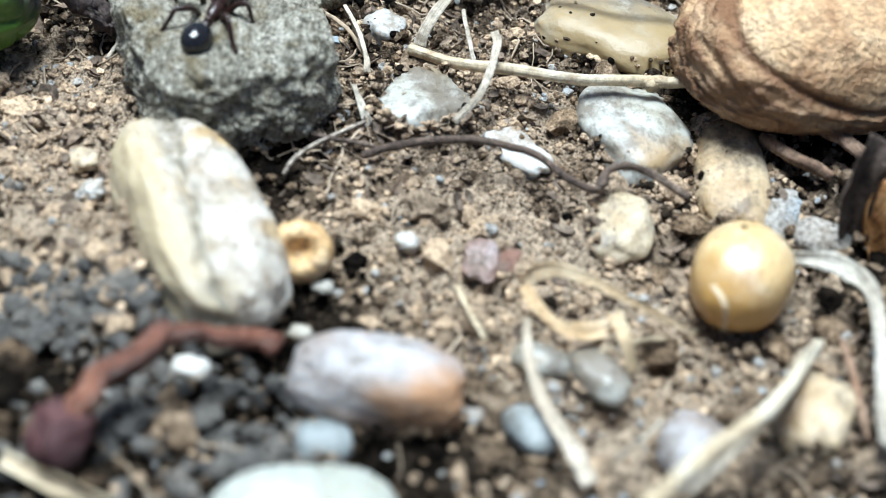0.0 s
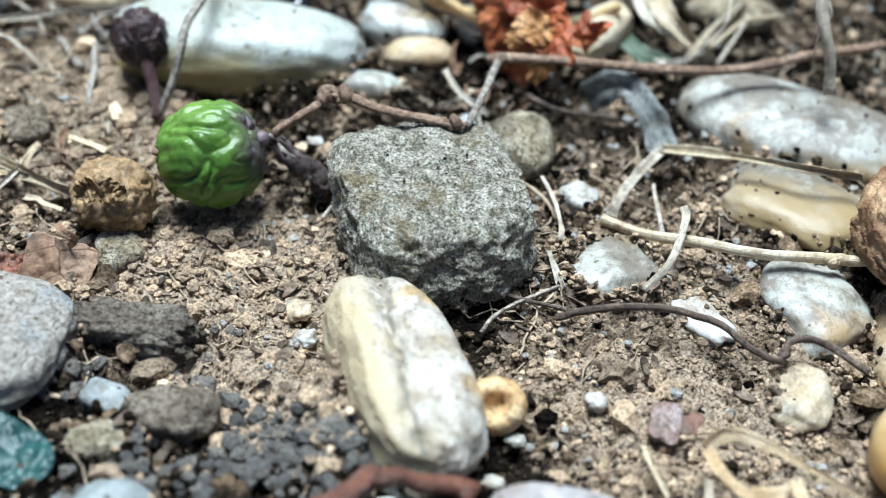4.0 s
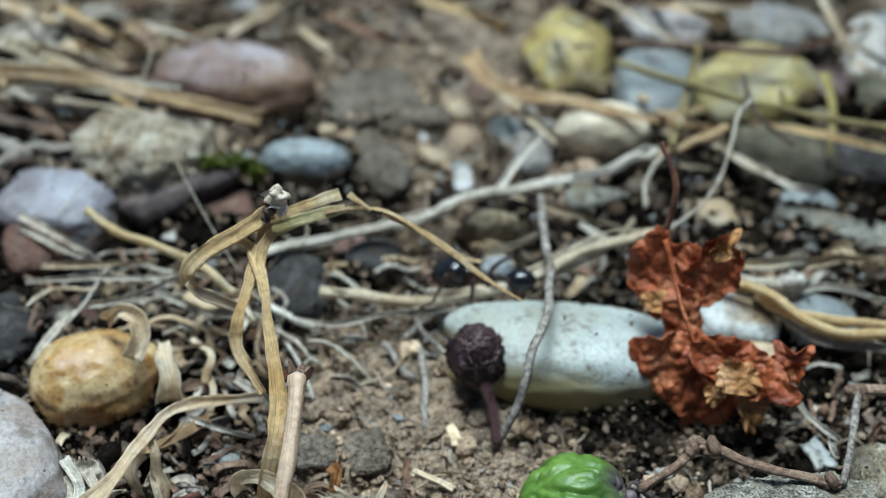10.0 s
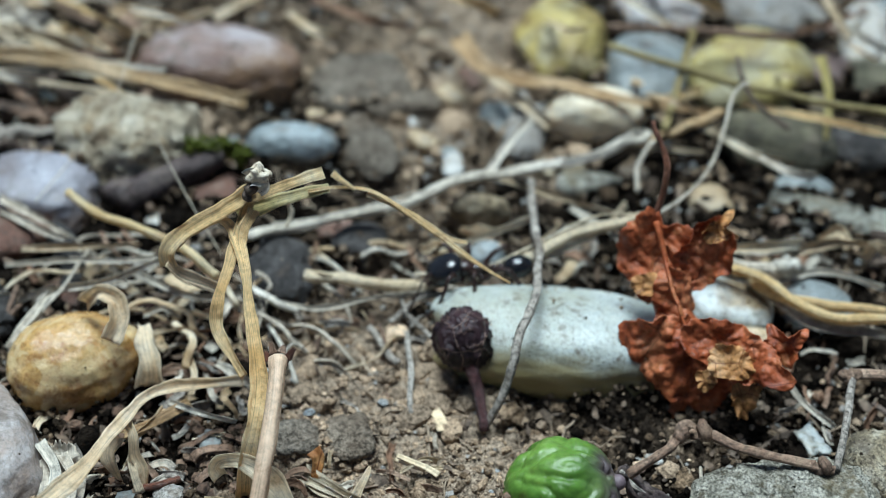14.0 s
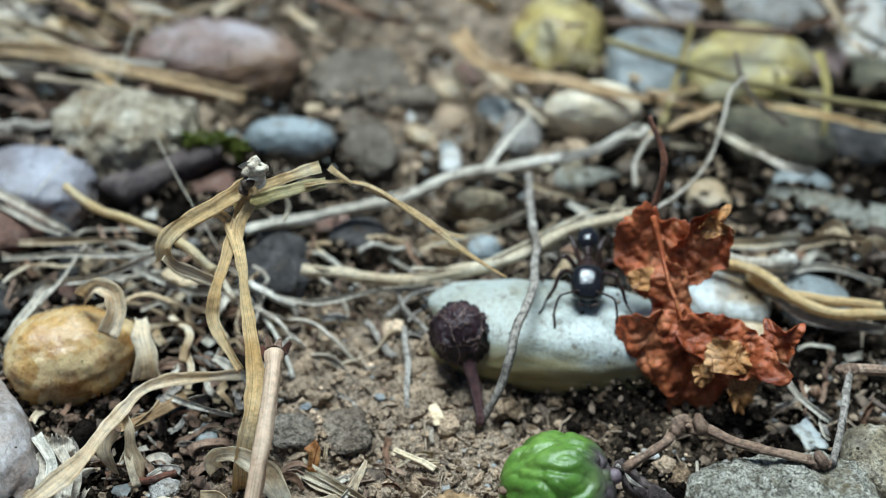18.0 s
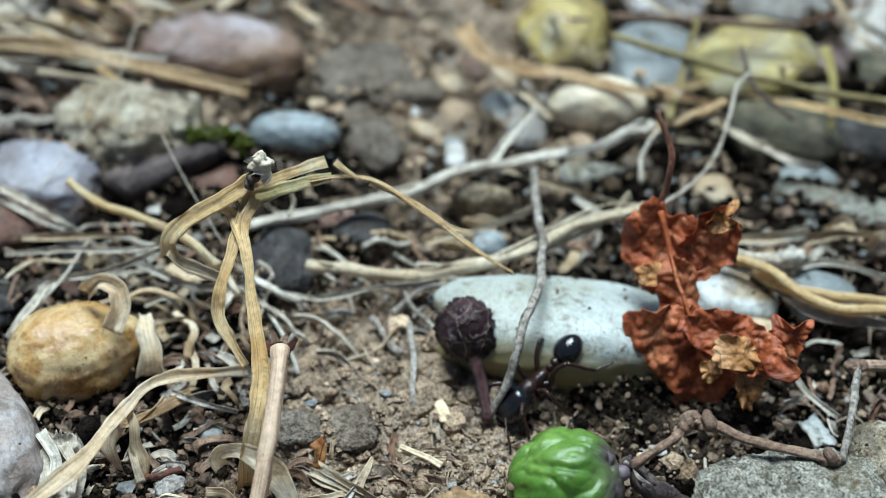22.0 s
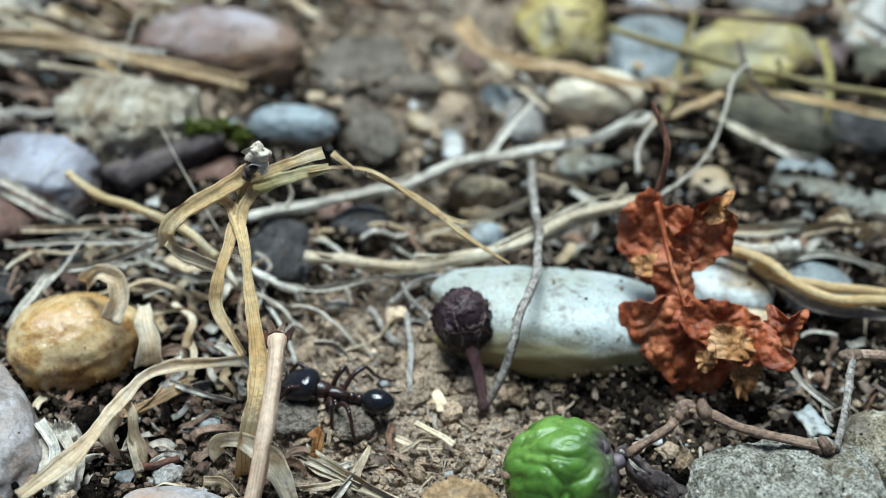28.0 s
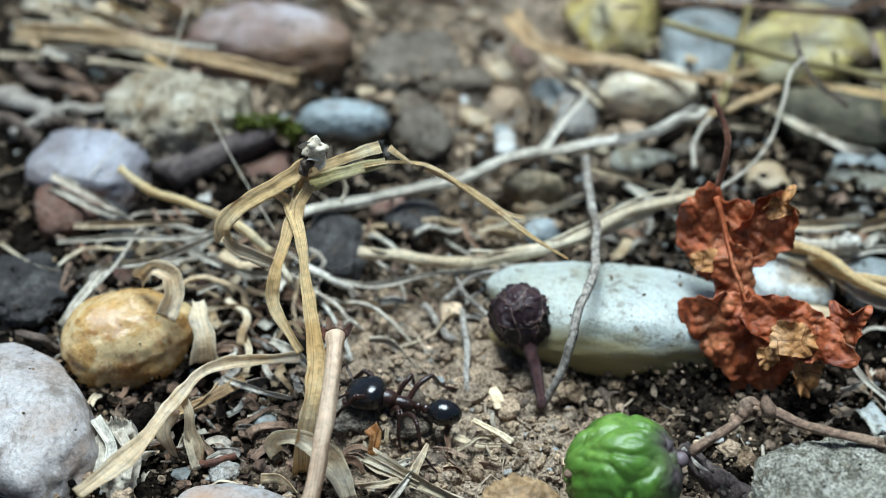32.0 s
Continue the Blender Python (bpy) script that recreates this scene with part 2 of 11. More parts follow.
olive_stone = material("olive_stone", [(0.1, 0.075, 0.042), (0.38, 0.32, 0.21), (0.62, 0.57, 0.45)], 420, 0.75, 1.0, 2800, 0.4, 0.36, 300, mid=600, blush=(0.14, 0.1, 0.05))
brown_stone = material("red_brown_stone", [(0.07, 0.034, 0.022), (0.16, 0.085, 0.06), (0.27, 0.2, 0.17)], 230, 0.5, 0.5, 2600, 0.3, 0.4, 400, mid=600)
red_crumb = material("red_brown_crumb", [(0.06, 0.036, 0.025), (0.155, 0.095, 0.06), (0.32, 0.22, 0.145)], 300, 0.8, 0.8, 2600, 0.4, mid=700)
dark_stone = material("dark_stone", [(0.018, 0.017, 0.017), (0.05, 0.047, 0.046), (0.13, 0.125, 0.125)], 420, 0.6, 0.9, 2800, 0.4, 0.2, 400, mid=800)
pitted_tan = material("pitted_tan_rock", [(0.17, 0.12, 0.07), (0.46, 0.4, 0.29), (0.64, 0.6, 0.5)], 330, 0.7, 1.0, 2800, 0.35, 0.3, 260, mid=600, dirt_colour=(0.26, 0.17, 0.07))
lavender = material("lavender_stone", [(0.15, 0.125, 0.12), (0.22, 0.21, 0.23), (0.32, 0.32, 0.36)], 150, 0.3, 0.3, 2600, 0.14, 0.3, 320, mid=300, blush=(0.2, 0.13, 0.08), specks=0.3)
dark_olive = material("dark_olive_stone", [(0.03, 0.028, 0.016), (0.075, 0.068, 0.04), (0.16, 0.145, 0.09)], 300, 0.5, 0.6, 2600, 0.3, 0.3, 400, mid=500)
moss = material("moss", [(0.06, 0.08, 0.012), (0.14, 0.17, 0.028), (0.24, 0.27, 0.07)], 900, 0.9, 0.9, 3200, 0.4, spec=0.1, thin=0.2)
straw = material("dry_straw", [(0.5, 0.39, 0.24), (0.68, 0.58, 0.41), (0.82, 0.77, 0.63)], 150, 0.5, 0.5, 1800, 0.14, 0.26, 220, streak=14, dirt_colour=(0.26, 0.16, 0.08), thin=0.2, specks=0.25)
gold_straw = material("golden_grass", [(0.7, 0.48, 0.2), (0.88, 0.69, 0.37), (0.95, 0.85, 0.6)], 170, 0.45, 0.6, 1800, 0.1, 0.16, 220, streak=12, dirt_colour=(0.4, 0.21, 0.08), thin=0.3, specks=0.15)
green_straw = material("greenish_grass", [(0.5, 0.41, 0.13), (0.74, 0.63, 0.28), (0.88, 0.79, 0.5)], 170, 0.45, 0.6, 1800, 0.1, 0.16, 220, streak=12, dirt_colour=(0.34, 0.24, 0.07), thin=0.3, specks=0.15)
olive_straw = material("olive_grass", [(0.2, 0.16, 0.06), (0.36, 0.3, 0.13), (0.5, 0.44, 0.22)], 170, 0.45, 0.5, 1800, 0.12, 0.2, 220, streak=12, dirt_colour=(0.14, 0.09, 0.03), thin=0.2, specks=0.15)
pale_straw = material("bleached_straw", [(0.45, 0.4, 0.32), (0.66, 0.61, 0.51), (0.82, 0.78, 0.7)], 160, 0.55, 0.5, 1800, 0.18, 0.32, 220, streak=12, dirt_colour=(0.18, 0.135, 0.09), thin=0.2, specks=0.3)
grey_stick = material("grey_stick", [(0.2, 0.18, 0.155), (0.34, 0.31, 0.27), (0.46, 0.43, 0.38)], 260, 0.8, 0.5, 2200, 0.38, 0.35, 300, streak=9)
brown_twig = material("brown_twig", [(0.09, 0.055, 0.035), (0.2, 0.13, 0.088), (0.35, 0.26, 0.19)], 220, 0.65, 0.5, 2200, 0.38, 0.30, 300, streak=7, dirt_colour=(0.3, 0.22, 0.15))
black_twig = material("dark_twig", [(0.05, 0.035, 0.028), (0.11, 0.08, 0.062), (0.18, 0.14, 0.11)], 260, 0.75, 0.5, 2200, 0.38, 0.30, 300, streak=7)
red_twig = material("red_stem", [(0.06, 0.022, 0.014), (0.18, 0.072, 0.042), (0.34, 0.17, 0.105)], 160, 0.36, 0.6, 2600, 0.25, 0.34, 300, streak=9, spec=0.5, dirt_colour=(0.035, 0.014, 0.01), specks=0.3)
purple_stem = material("purple_stem", [(0.014, 0.005, 0.006), (0.042, 0.014, 0.015), (0.1, 0.042, 0.04)], 260, 0.5, 0.6, 2600, 0.3, streak=9)
leaf_red = material("rust_leaf", [(0.21, 0.042, 0.015), (0.46, 0.13, 0.047), (0.7, 0.31, 0.145)], 240, 0.36, 0.3, 2400, 0.2, 0.18, 420, vary=0.05, veins=((0.12, 0.028, 0.012), 240, 0.012), dirt_colour=(0.5, 0.24, 0.09), thin=0.3, specks=0.15, mid=1000)
leaf_ochre = material("ochre_leaf", [(0.3, 0.12, 0.035), (0.5, 0.26, 0.09), (0.7, 0.47, 0.25)], 260, 0.55, 0.3, 1600, 0.25, vary=0.05, veins=((0.15, 0.05, 0.015), 480, 0.03), thin=0.3)
leaf_brown = material("brown_leaf", [(0.17, 0.095, 0.055), (0.29, 0.18, 0.115), (0.38, 0.27, 0.19)], 160, 0.7, 0.4, 1700, 0.22, 0.1, 260, veins=((0.13, 0.07, 0.04), 300, 0.03), thin=0.35)
husk = material("papery_husk", [(0.54, 0.38, 0.2), (0.76, 0.62, 0.41), (0.88, 0.8, 0.63)], 200, 0.5, 0.6, 1800, 0.12, 0.18, 300, streak=14, dirt_colour=(0.34, 0.18, 0.08), thin=0.25, specks=0.2)
pale_husk = material("bleached_husk", [(0.62, 0.47, 0.27), (0.83, 0.72, 0.52), (0.92, 0.86, 0.72)], 240, 0.45, 0.5, 1800, 0.1, 0.12, 300, streak=5, dirt_colour=(0.36, 0.2, 0.09), thin=0.5, specks=0.15)
grape_skin = material("green_grape_skin", [(0.03, 0.07, 0.008), (0.075, 0.15, 0.017), (0.16, 0.26, 0.045)], 150, 0.36, 0.2, 1600, 0.12, sss=0.25, spec=0.4, vary=0, blush=(0.075, 0.055, 0.062))
berry_skin = material("black_berry_skin", [(0.006, 0.003, 0.004), (0.018, 0.008, 0.01), (0.045, 0.022, 0.024)], 260, 0.45, 0.4, 1800, 0.25, spec=0.4, veins=((0.2, 0.13, 0.1), 430, 0.018))
gall_skin = material("dry_gall_skin", [(0.13, 0.078, 0.034), (0.27, 0.178, 0.087), (0.42, 0.3, 0.165)], 300, 0.55, 0.4, 1900, 0.25, thin=0.15)
shell_skin = material("nut_shell", [(0.36, 0.2, 0.095), (0.54, 0.36, 0.195), (0.68, 0.52, 0.34)], 170, 0.5, 0.8, 1600, 0.24, 0.3, 300, vary=0, mid=500, dirt_colour=(0.24, 0.13, 0.06), blush=(0.18, 0.09, 0.04), specks=0.4)
glossy_yellow = material("glossy_yellow_stone", [(0.44, 0.28, 0.07), (0.58, 0.43, 0.17), (0.7, 0.6, 0.37)], 110, 0.22, 0.15, 2200, 0.08, sss=0.25, coat=0.4, spec=0.5, dirt=0.2, dirt_scale=200)
amber_husk = material("amber_husk", [(0.44, 0.25, 0.1), (0.6, 0.4, 0.19), (0.74, 0.57, 0.34)], 300, 0.45, 0.4, 1700, 0.2, 0.2, 400, sss=0.2)
green_leaf = material("teal_leaf", [(0.01, 0.035, 0.035), (0.018, 0.062, 0.06), (0.04, 0.1, 0.09)], 160, 0.4, 0.2, 1500, 0.12, streak=5)
dull_leaf = material("dull_green_leaf", [(0.04, 0.07, 0.04), (0.07, 0.11, 0.065), (0.12, 0.16, 0.1)], 160, 0.5, 0.2, 1500, 0.15, 0.2, 300, streak=5)
grey_leaf = material("grey_skeleton_leaf", [(0.2, 0.21, 0.2), (0.32, 0.34, 0.33), (0.46, 0.48, 0.47)], 160, 0.5, 0.3, 1500, 0.2, 0.3, 300, streak=12, thin=0.4)
pod = material("cream_skin", [(0.52, 0.43, 0.27), (0.68, 0.61, 0.46), (0.78, 0.74, 0.62)], 160, 0.45, 0.3, 1800, 0.14, 0.25, 300, sss=0.2, mid=300, blush=(0.3, 0.19, 0.07))
tan_leaf = material("tan_leaf_strip", [(0.32, 0.2, 0.09), (0.47, 0.33, 0.17), (0.6, 0.47, 0.3)], 160, 0.45, 0.4, 1800, 0.15, 0.2, 300, streak=14, dirt_colour=(0.16, 0.09, 0.04), thin=0.25, specks=0.2)
stub_skin = material("dark_plum_bark", [(0.03, 0.021, 0.02), (0.075, 0.056, 0.055), (0.16, 0.13, 0.125)], 300, 0.6, 0.6, 2200, 0.35, 0.3, 300, streak=9)
cap_skin = material("bleached_cap", [(0.55, 0.47, 0.34), (0.7, 0.64, 0.52), (0.8, 0.77, 0.68)], 300, 0.5, 0.4, 2000, 0.15, 0.2, 500, dirt_colour=(0.1, 0.06, 0.03))
pink_stalk = material("pinkish_stalk", [(0.58, 0.4, 0.26), (0.74, 0.57, 0.41), (0.84, 0.71, 0.55)], 140, 0.45, 0.3, 1800, 0.1, 0.14, 220, streak=4, dirt_colour=(0.32, 0.17, 0.09), thin=0.25, specks=0.15)
chitin = material("black_chitin", [(0.006, 0.006, 0.007), (0.011, 0.01, 0.011)], 500, 0.11, 0.12, 2500, 0.2, spec=0.6, vary=0)
chitin_red = material("dark_chitin", [(0.012, 0.006, 0.005), (0.035, 0.014, 0.009)], 500, 0.3, 0.15, 2500, 0.2, spec=0.5, vary=0)
root_fibre = material("root_fibre", [(0.2, 0.15, 0.1), (0.42, 0.34, 0.25)], 300, 0.8, 0.3, 2000, 0.2)
chip_wood = material("pale_wood_chip", [(0.56, 0.44, 0.27), (0.7, 0.6, 0.43)], 200, 0.7, 0.3, 1800, 0.15, streak=8)


# ---- noise on arrays, for the ground ----
def lattice(ix, iy, k):
    n = (ix * 374761393 + iy * 668265263 + k * 1442695041) & 0xFFFFFFFF
    n = ((n ^ (n >> 13)) * 1274126177) & 0xFFFFFFFF
    return ((n ^ (n >> 16)) & 0xFFFF) / 65535.0


def value_noise(x, y, k=0):
    ix, iy = np.floor(x).astype(np.int64), np.floor(y).astype(np.int64)
    fx, fy = x - ix, y - iy
    fx, fy = fx * fx * (3 - 2 * fx), fy * fy * (3 - 2 * fy)
    a, b = lattice(ix, iy, k), lattice(ix + 1, iy, k)
    c, d = lattice(ix, iy + 1, k), lattice(ix + 1, iy + 1, k)
    return (a + (b - a) * fx) * (1 - fy) + (c + (d - c) * fx) * fy - 0.5


def cells(x, y, k=0):
    ix, iy = np.floor(x).astype(np.int64), np.floor(y).astype(np.int64)
    best = np.full(x.shape, 9.0)
    for i in (-1, 0, 1):
        for j in (-1, 0, 1):
            px, py = ix + i + lattice(ix + i, iy + j, k), iy + j + lattice(ix + i, iy + j, k + 7)
            best = np.minimum(best, (px - x) ** 2 + (py - y) ** 2)
    return np.sqrt(best)


def cracks(x, y, k=0):
    """Nearness to the cracks between dried plates of soil, 0 to 1."""
    ix, iy = np.floor(x).astype(np.int64), np.floor(y).astype(np.int64)
    first, second = np.full(x.shape, 9.0), np.full(x.shape, 9.0)
    for i in (-1, 0, 1):
        for j in (-1, 0, 1):
            px, py = ix + i + lattice(ix + i, iy + j, k), iy + j + lattice(ix + i, iy + j, k + 7)
            d = np.hypot(px - x, py - y)
            second = np.minimum(second, np.maximum(first, d))
            first = np.minimum(first, d)
    return np.exp(-((second - first) / 0.07) ** 2)


# soil heaped against the larger stones: place, half axes, heading, height
BERMS = []
# loose soil heaped up: place, radius, height
HEAPS = [(-1.55, 7.25, 0.3, 0.2), (-1.42, 6.8, 0.3, 0.22), (-1.2, 6.5, 0.22, 0.16)]


def ground_height(x, y):
    """Height of the soil in centimetres."""
    x, y = np.asarray(x, float), np.asarray(y, float)
    wx, wy = x + 0.3 * value_noise(x * 2, y * 2, 3), y + 0.3 * value_noise(x * 2, y * 2, 4)
    h = 0.2 * value_noise(x * 0.45, y * 0.45, 1) + 0.12 * value_noise(wx * 1.6, wy * 1.6, 2)
    h = h + 0.1 * (0.5 - cells(wx * 1.9, wy * 1.9, 11)) + 0.085 * (0.5 - cells(wx * 4.6, wy * 4.6, 12)) + 0.075 * value_noise(x * 7, y * 7, 5) + 0.045 * value_noise(x * 11, y * 11, 6) + 0.05 * (0.5 - cells(wx * 9.5, wy * 9.5, 13))
    split = np.clip(0.6 + 2.0 * value_noise(x * 0.8, y * 0.8, 31), 0, 1)
    h = h - split * (0.13 * cracks(wx * 1.15, wy * 1.15, 14) + 0.06 * cracks(wx * 2.7, wy * 2.7, 15))
    lo_x, hi_x, lo_y, hi_y = x.min(), x.max(), y.min(), y.max()
    for px, py, a, b, k, lift in BERMS:
        reach = 1.7 * max(a, b)
        if px + reach < lo_x or px - reach > hi_x or py + reach < lo_y or py - reach > hi_y:
            continue
        near = (np.abs(x - px) < reach) & (np.abs(y - py) < reach)
        if near.any():
            dx, dy = x[near] - px, y[near] - py
            rho = np.hypot((dx * math.cos(k) + dy * math.sin(k)) / a, (dy * math.cos(k) - dx * math.sin(k)) / b)
            h[near] += lift * np.exp(-((rho - 0.98) / 0.2) ** 2) * np.clip(0.6 + 1.3 * value_noise(x[near] * 2.2, y[near] * 2.2, 51) + 0.5 * value_noise(x[near] * 8, y[near] * 8, 52), 0, 1.2)
    for px, py, r, lift in HEAPS:
        h = h + lift * np.exp(-((x - px) ** 2 + (y - py) ** 2) / (r * r)) * (0.85 + 0.5 * value_noise(x * 4, y * 4, 53))
    return h - 0.01


# humus lies dark in some places, a pale dry crust on the trodden parts; shade and a sun patch are painted in too:
# place, radius, how dark (-) or pale (+)
HUMUS_AND_SHADE = [
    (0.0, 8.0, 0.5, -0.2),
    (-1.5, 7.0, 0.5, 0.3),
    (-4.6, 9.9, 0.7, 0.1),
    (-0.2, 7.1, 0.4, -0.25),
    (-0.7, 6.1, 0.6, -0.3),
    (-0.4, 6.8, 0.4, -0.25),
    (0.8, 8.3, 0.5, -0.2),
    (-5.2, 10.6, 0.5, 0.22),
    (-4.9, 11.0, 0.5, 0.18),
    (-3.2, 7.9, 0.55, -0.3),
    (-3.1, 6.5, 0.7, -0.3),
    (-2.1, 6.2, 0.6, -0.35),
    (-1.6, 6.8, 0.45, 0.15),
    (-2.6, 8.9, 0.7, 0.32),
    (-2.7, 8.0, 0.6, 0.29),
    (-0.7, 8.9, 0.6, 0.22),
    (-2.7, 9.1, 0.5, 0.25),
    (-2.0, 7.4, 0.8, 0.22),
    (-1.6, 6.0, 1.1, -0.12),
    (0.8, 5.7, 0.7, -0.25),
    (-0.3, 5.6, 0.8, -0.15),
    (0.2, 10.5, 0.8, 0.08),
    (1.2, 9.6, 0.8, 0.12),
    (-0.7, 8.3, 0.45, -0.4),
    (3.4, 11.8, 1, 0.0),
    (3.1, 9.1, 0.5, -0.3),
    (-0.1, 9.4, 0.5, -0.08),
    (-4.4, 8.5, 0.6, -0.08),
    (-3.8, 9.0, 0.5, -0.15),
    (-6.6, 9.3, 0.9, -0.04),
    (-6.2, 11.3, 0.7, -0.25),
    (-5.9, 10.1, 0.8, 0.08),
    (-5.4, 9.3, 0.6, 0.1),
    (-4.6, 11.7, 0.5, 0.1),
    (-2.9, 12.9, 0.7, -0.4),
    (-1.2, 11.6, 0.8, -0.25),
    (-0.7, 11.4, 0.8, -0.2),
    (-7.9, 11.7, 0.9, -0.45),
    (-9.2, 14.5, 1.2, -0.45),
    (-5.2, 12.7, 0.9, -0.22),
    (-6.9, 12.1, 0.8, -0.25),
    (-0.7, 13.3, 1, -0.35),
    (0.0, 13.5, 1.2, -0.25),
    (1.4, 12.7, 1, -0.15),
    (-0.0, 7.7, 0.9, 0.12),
    # these four paint the sun patch on the right into the soil
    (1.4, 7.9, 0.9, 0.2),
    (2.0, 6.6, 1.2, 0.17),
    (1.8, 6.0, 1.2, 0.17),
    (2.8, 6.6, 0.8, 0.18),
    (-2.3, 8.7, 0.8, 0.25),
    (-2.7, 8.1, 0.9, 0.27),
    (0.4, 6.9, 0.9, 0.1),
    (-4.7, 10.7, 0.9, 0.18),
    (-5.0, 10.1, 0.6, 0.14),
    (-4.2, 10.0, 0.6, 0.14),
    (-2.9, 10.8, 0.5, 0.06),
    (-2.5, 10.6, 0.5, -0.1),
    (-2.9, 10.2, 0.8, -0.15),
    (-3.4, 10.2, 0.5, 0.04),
    (-6.8, 10.8, 1, -0.4),
    (-5.6, 10.4, 0.5, -0.05),
    (-7.5, 10.0, 0.8, -0.4),
    (-0.7, 10.5, 0.6, -0.3),
    (-4.0, 10.8, 0.5, 0.14),
    (-1.7, 10.5, 0.6, 0.18),
    (-3.6, 10.3, 0.6, 0.14),
    (-5.4, 15.3, 1.1, 0.38),
    (-4.5, 16.3, 1.1, 0.28),
    (0.8, 8.3, 0.8, 0.22),
    (-2.6, 8.5, 0.7, 0.22),
    (-3.3, 9.9, 0.7, 0.16),
    # these seven paint the shadows around the far stones into the soil
    (-5.9, 14.2, 0.6, -0.45),
    (-8.9, 13.6, 1.2, -0.4),
    (-7.0, 13.3, 0.6, -0.4),
    (-2.3, 14.4, 0.7, -0.35),
    (-0.9, 14.6, 1.1, -0.5),
    (0.2, 15.6, 1.5, -0.5),
    (-2.8, 15.9, 0.9, -0.35),
    (-6.2, 12.4, 0.5, -0.35),
    (-6.2, 10.0, 0.7, -0.15),
    (-4.5, 10.4, 1.0, 0.2),
    (-4.3, 11.0, 0.6, 0.15),
    (-1.6, 10.3, 0.8, -0.2),
    (-5.1, 14.0, 0.7, 0.3),
    # shadow at the far right, painted into the soil
    (1.0, 14.5, 1.2, -0.4),
    (-5.2, 11.2, 0.7, 0.15),
    (-5.0, 12.4, 0.5, 0.15),
]


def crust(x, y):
    """How pale the soil is, 0 to 1, with the painted shade and sun patch."""
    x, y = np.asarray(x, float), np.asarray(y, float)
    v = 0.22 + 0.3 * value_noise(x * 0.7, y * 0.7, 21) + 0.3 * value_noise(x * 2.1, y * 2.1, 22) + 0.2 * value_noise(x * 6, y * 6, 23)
    for px, py, r, k in HUMUS_AND_SHADE:
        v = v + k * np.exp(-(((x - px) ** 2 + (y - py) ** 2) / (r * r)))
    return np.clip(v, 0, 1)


def set_crust(me, x, y, more=0.0):
    me.attributes.new("crust", "FLOAT", "POINT").data.foreach_set("value", np.clip(crust(x, y) + more, 0, 1).astype(np.float32))


def gz(x, y):
    return float(ground_height(np.array([x]), np.array([y]))[0])


# ---- mesh helpers ----
def mesh_of(name, verts, faces, mat, uvs=None, smooth=True):
    me = bpy.data.meshes.new(name)
    me.from_pydata([(v[0] * CM, v[1] * CM, v[2] * CM) for v in verts], [], faces)
    if uvs is not None:
        layer = me.uv_layers.new(name="uv")
        layer.data.foreach_set("uv", np.array([uvs[i] for f in faces for i in f], dtype=np.float32).ravel())
    me.materials.append(mat)
    if smooth:
        me.polygons.foreach_set("use_smooth", [True] * len(me.polygons))
    me.update()
    return me


def thing(name, label, category, data=None, at=(0, 0, 0), turn=(0, 0, 0), group="", kind=""):
    ob = new(name, data)
    if data is None:
        ob.empty_display_size = 0.002
    ob.matrix_world = pose(at[0] * CM, at[1] * CM, at[2] * CM, *turn)
    return tagged(ob, label, category, group, kind)


def part(name, data, parent, label="", at=(0, 0, 0), turn=(0, 0, 0)):
    ob = new(name, data)
    ob.parent = parent
    ob.matrix_basis = pose(at[0] * CM, at[1] * CM, at[2] * CM, *turn)
    return tagged(ob, label) if label else ob


BALLS = {}


def ball(sub):
    if sub not in BALLS:
        bm = bmesh.new()
        bmesh.ops.create_icosphere(bm, subdivisions=sub, radius=1.0)
        BALLS[sub] = ([v.co.copy() for v in bm.verts], [[v.index for v in f.verts] for f in bm.faces])
        bm.free()
    return BALLS[sub]


def lump(size, seed, p=2.3, a=0.07, b=0.02, c=0.0, sub=4, freq=1.3, groove=None):
    """Vertices and faces of a worn stone: a superellipsoid of half axes size, with coarse, middle and fine relief."""
    verts, faces = ball(sub)
    off = Vector((seed * 3.7, seed * 1.3 + 5, seed * 2.1))
    out = []
    for n in verts:
        r = (abs(n.x) ** p + abs(n.y) ** p + abs(n.z) ** p) ** (-1 / p)
        r *= 1 + a * 2 * noise.noise(n * freq + off) + b * 2 * noise.noise(n * 4.5 + off)
        if c:
            r *= 1 + c * 2 * noise.noise(n * 14 + off) + c * 1.3 * noise.noise(n * 33 + off)
        if groove:
            r *= 1 - groove * math.exp(-((n.y + 0.1 + 0.25 * n.x + 0.16 * noise.noise(n * 2.5 + off)) / 0.2) ** 2) * max(0, 1 - n.x * n.x) * (n.z > -0.2)
        out.append((n.x * r * size[0], n.y * r * size[1], n.z * r * size[2]))
    return out, faces


SEED = [1]
STONES = []


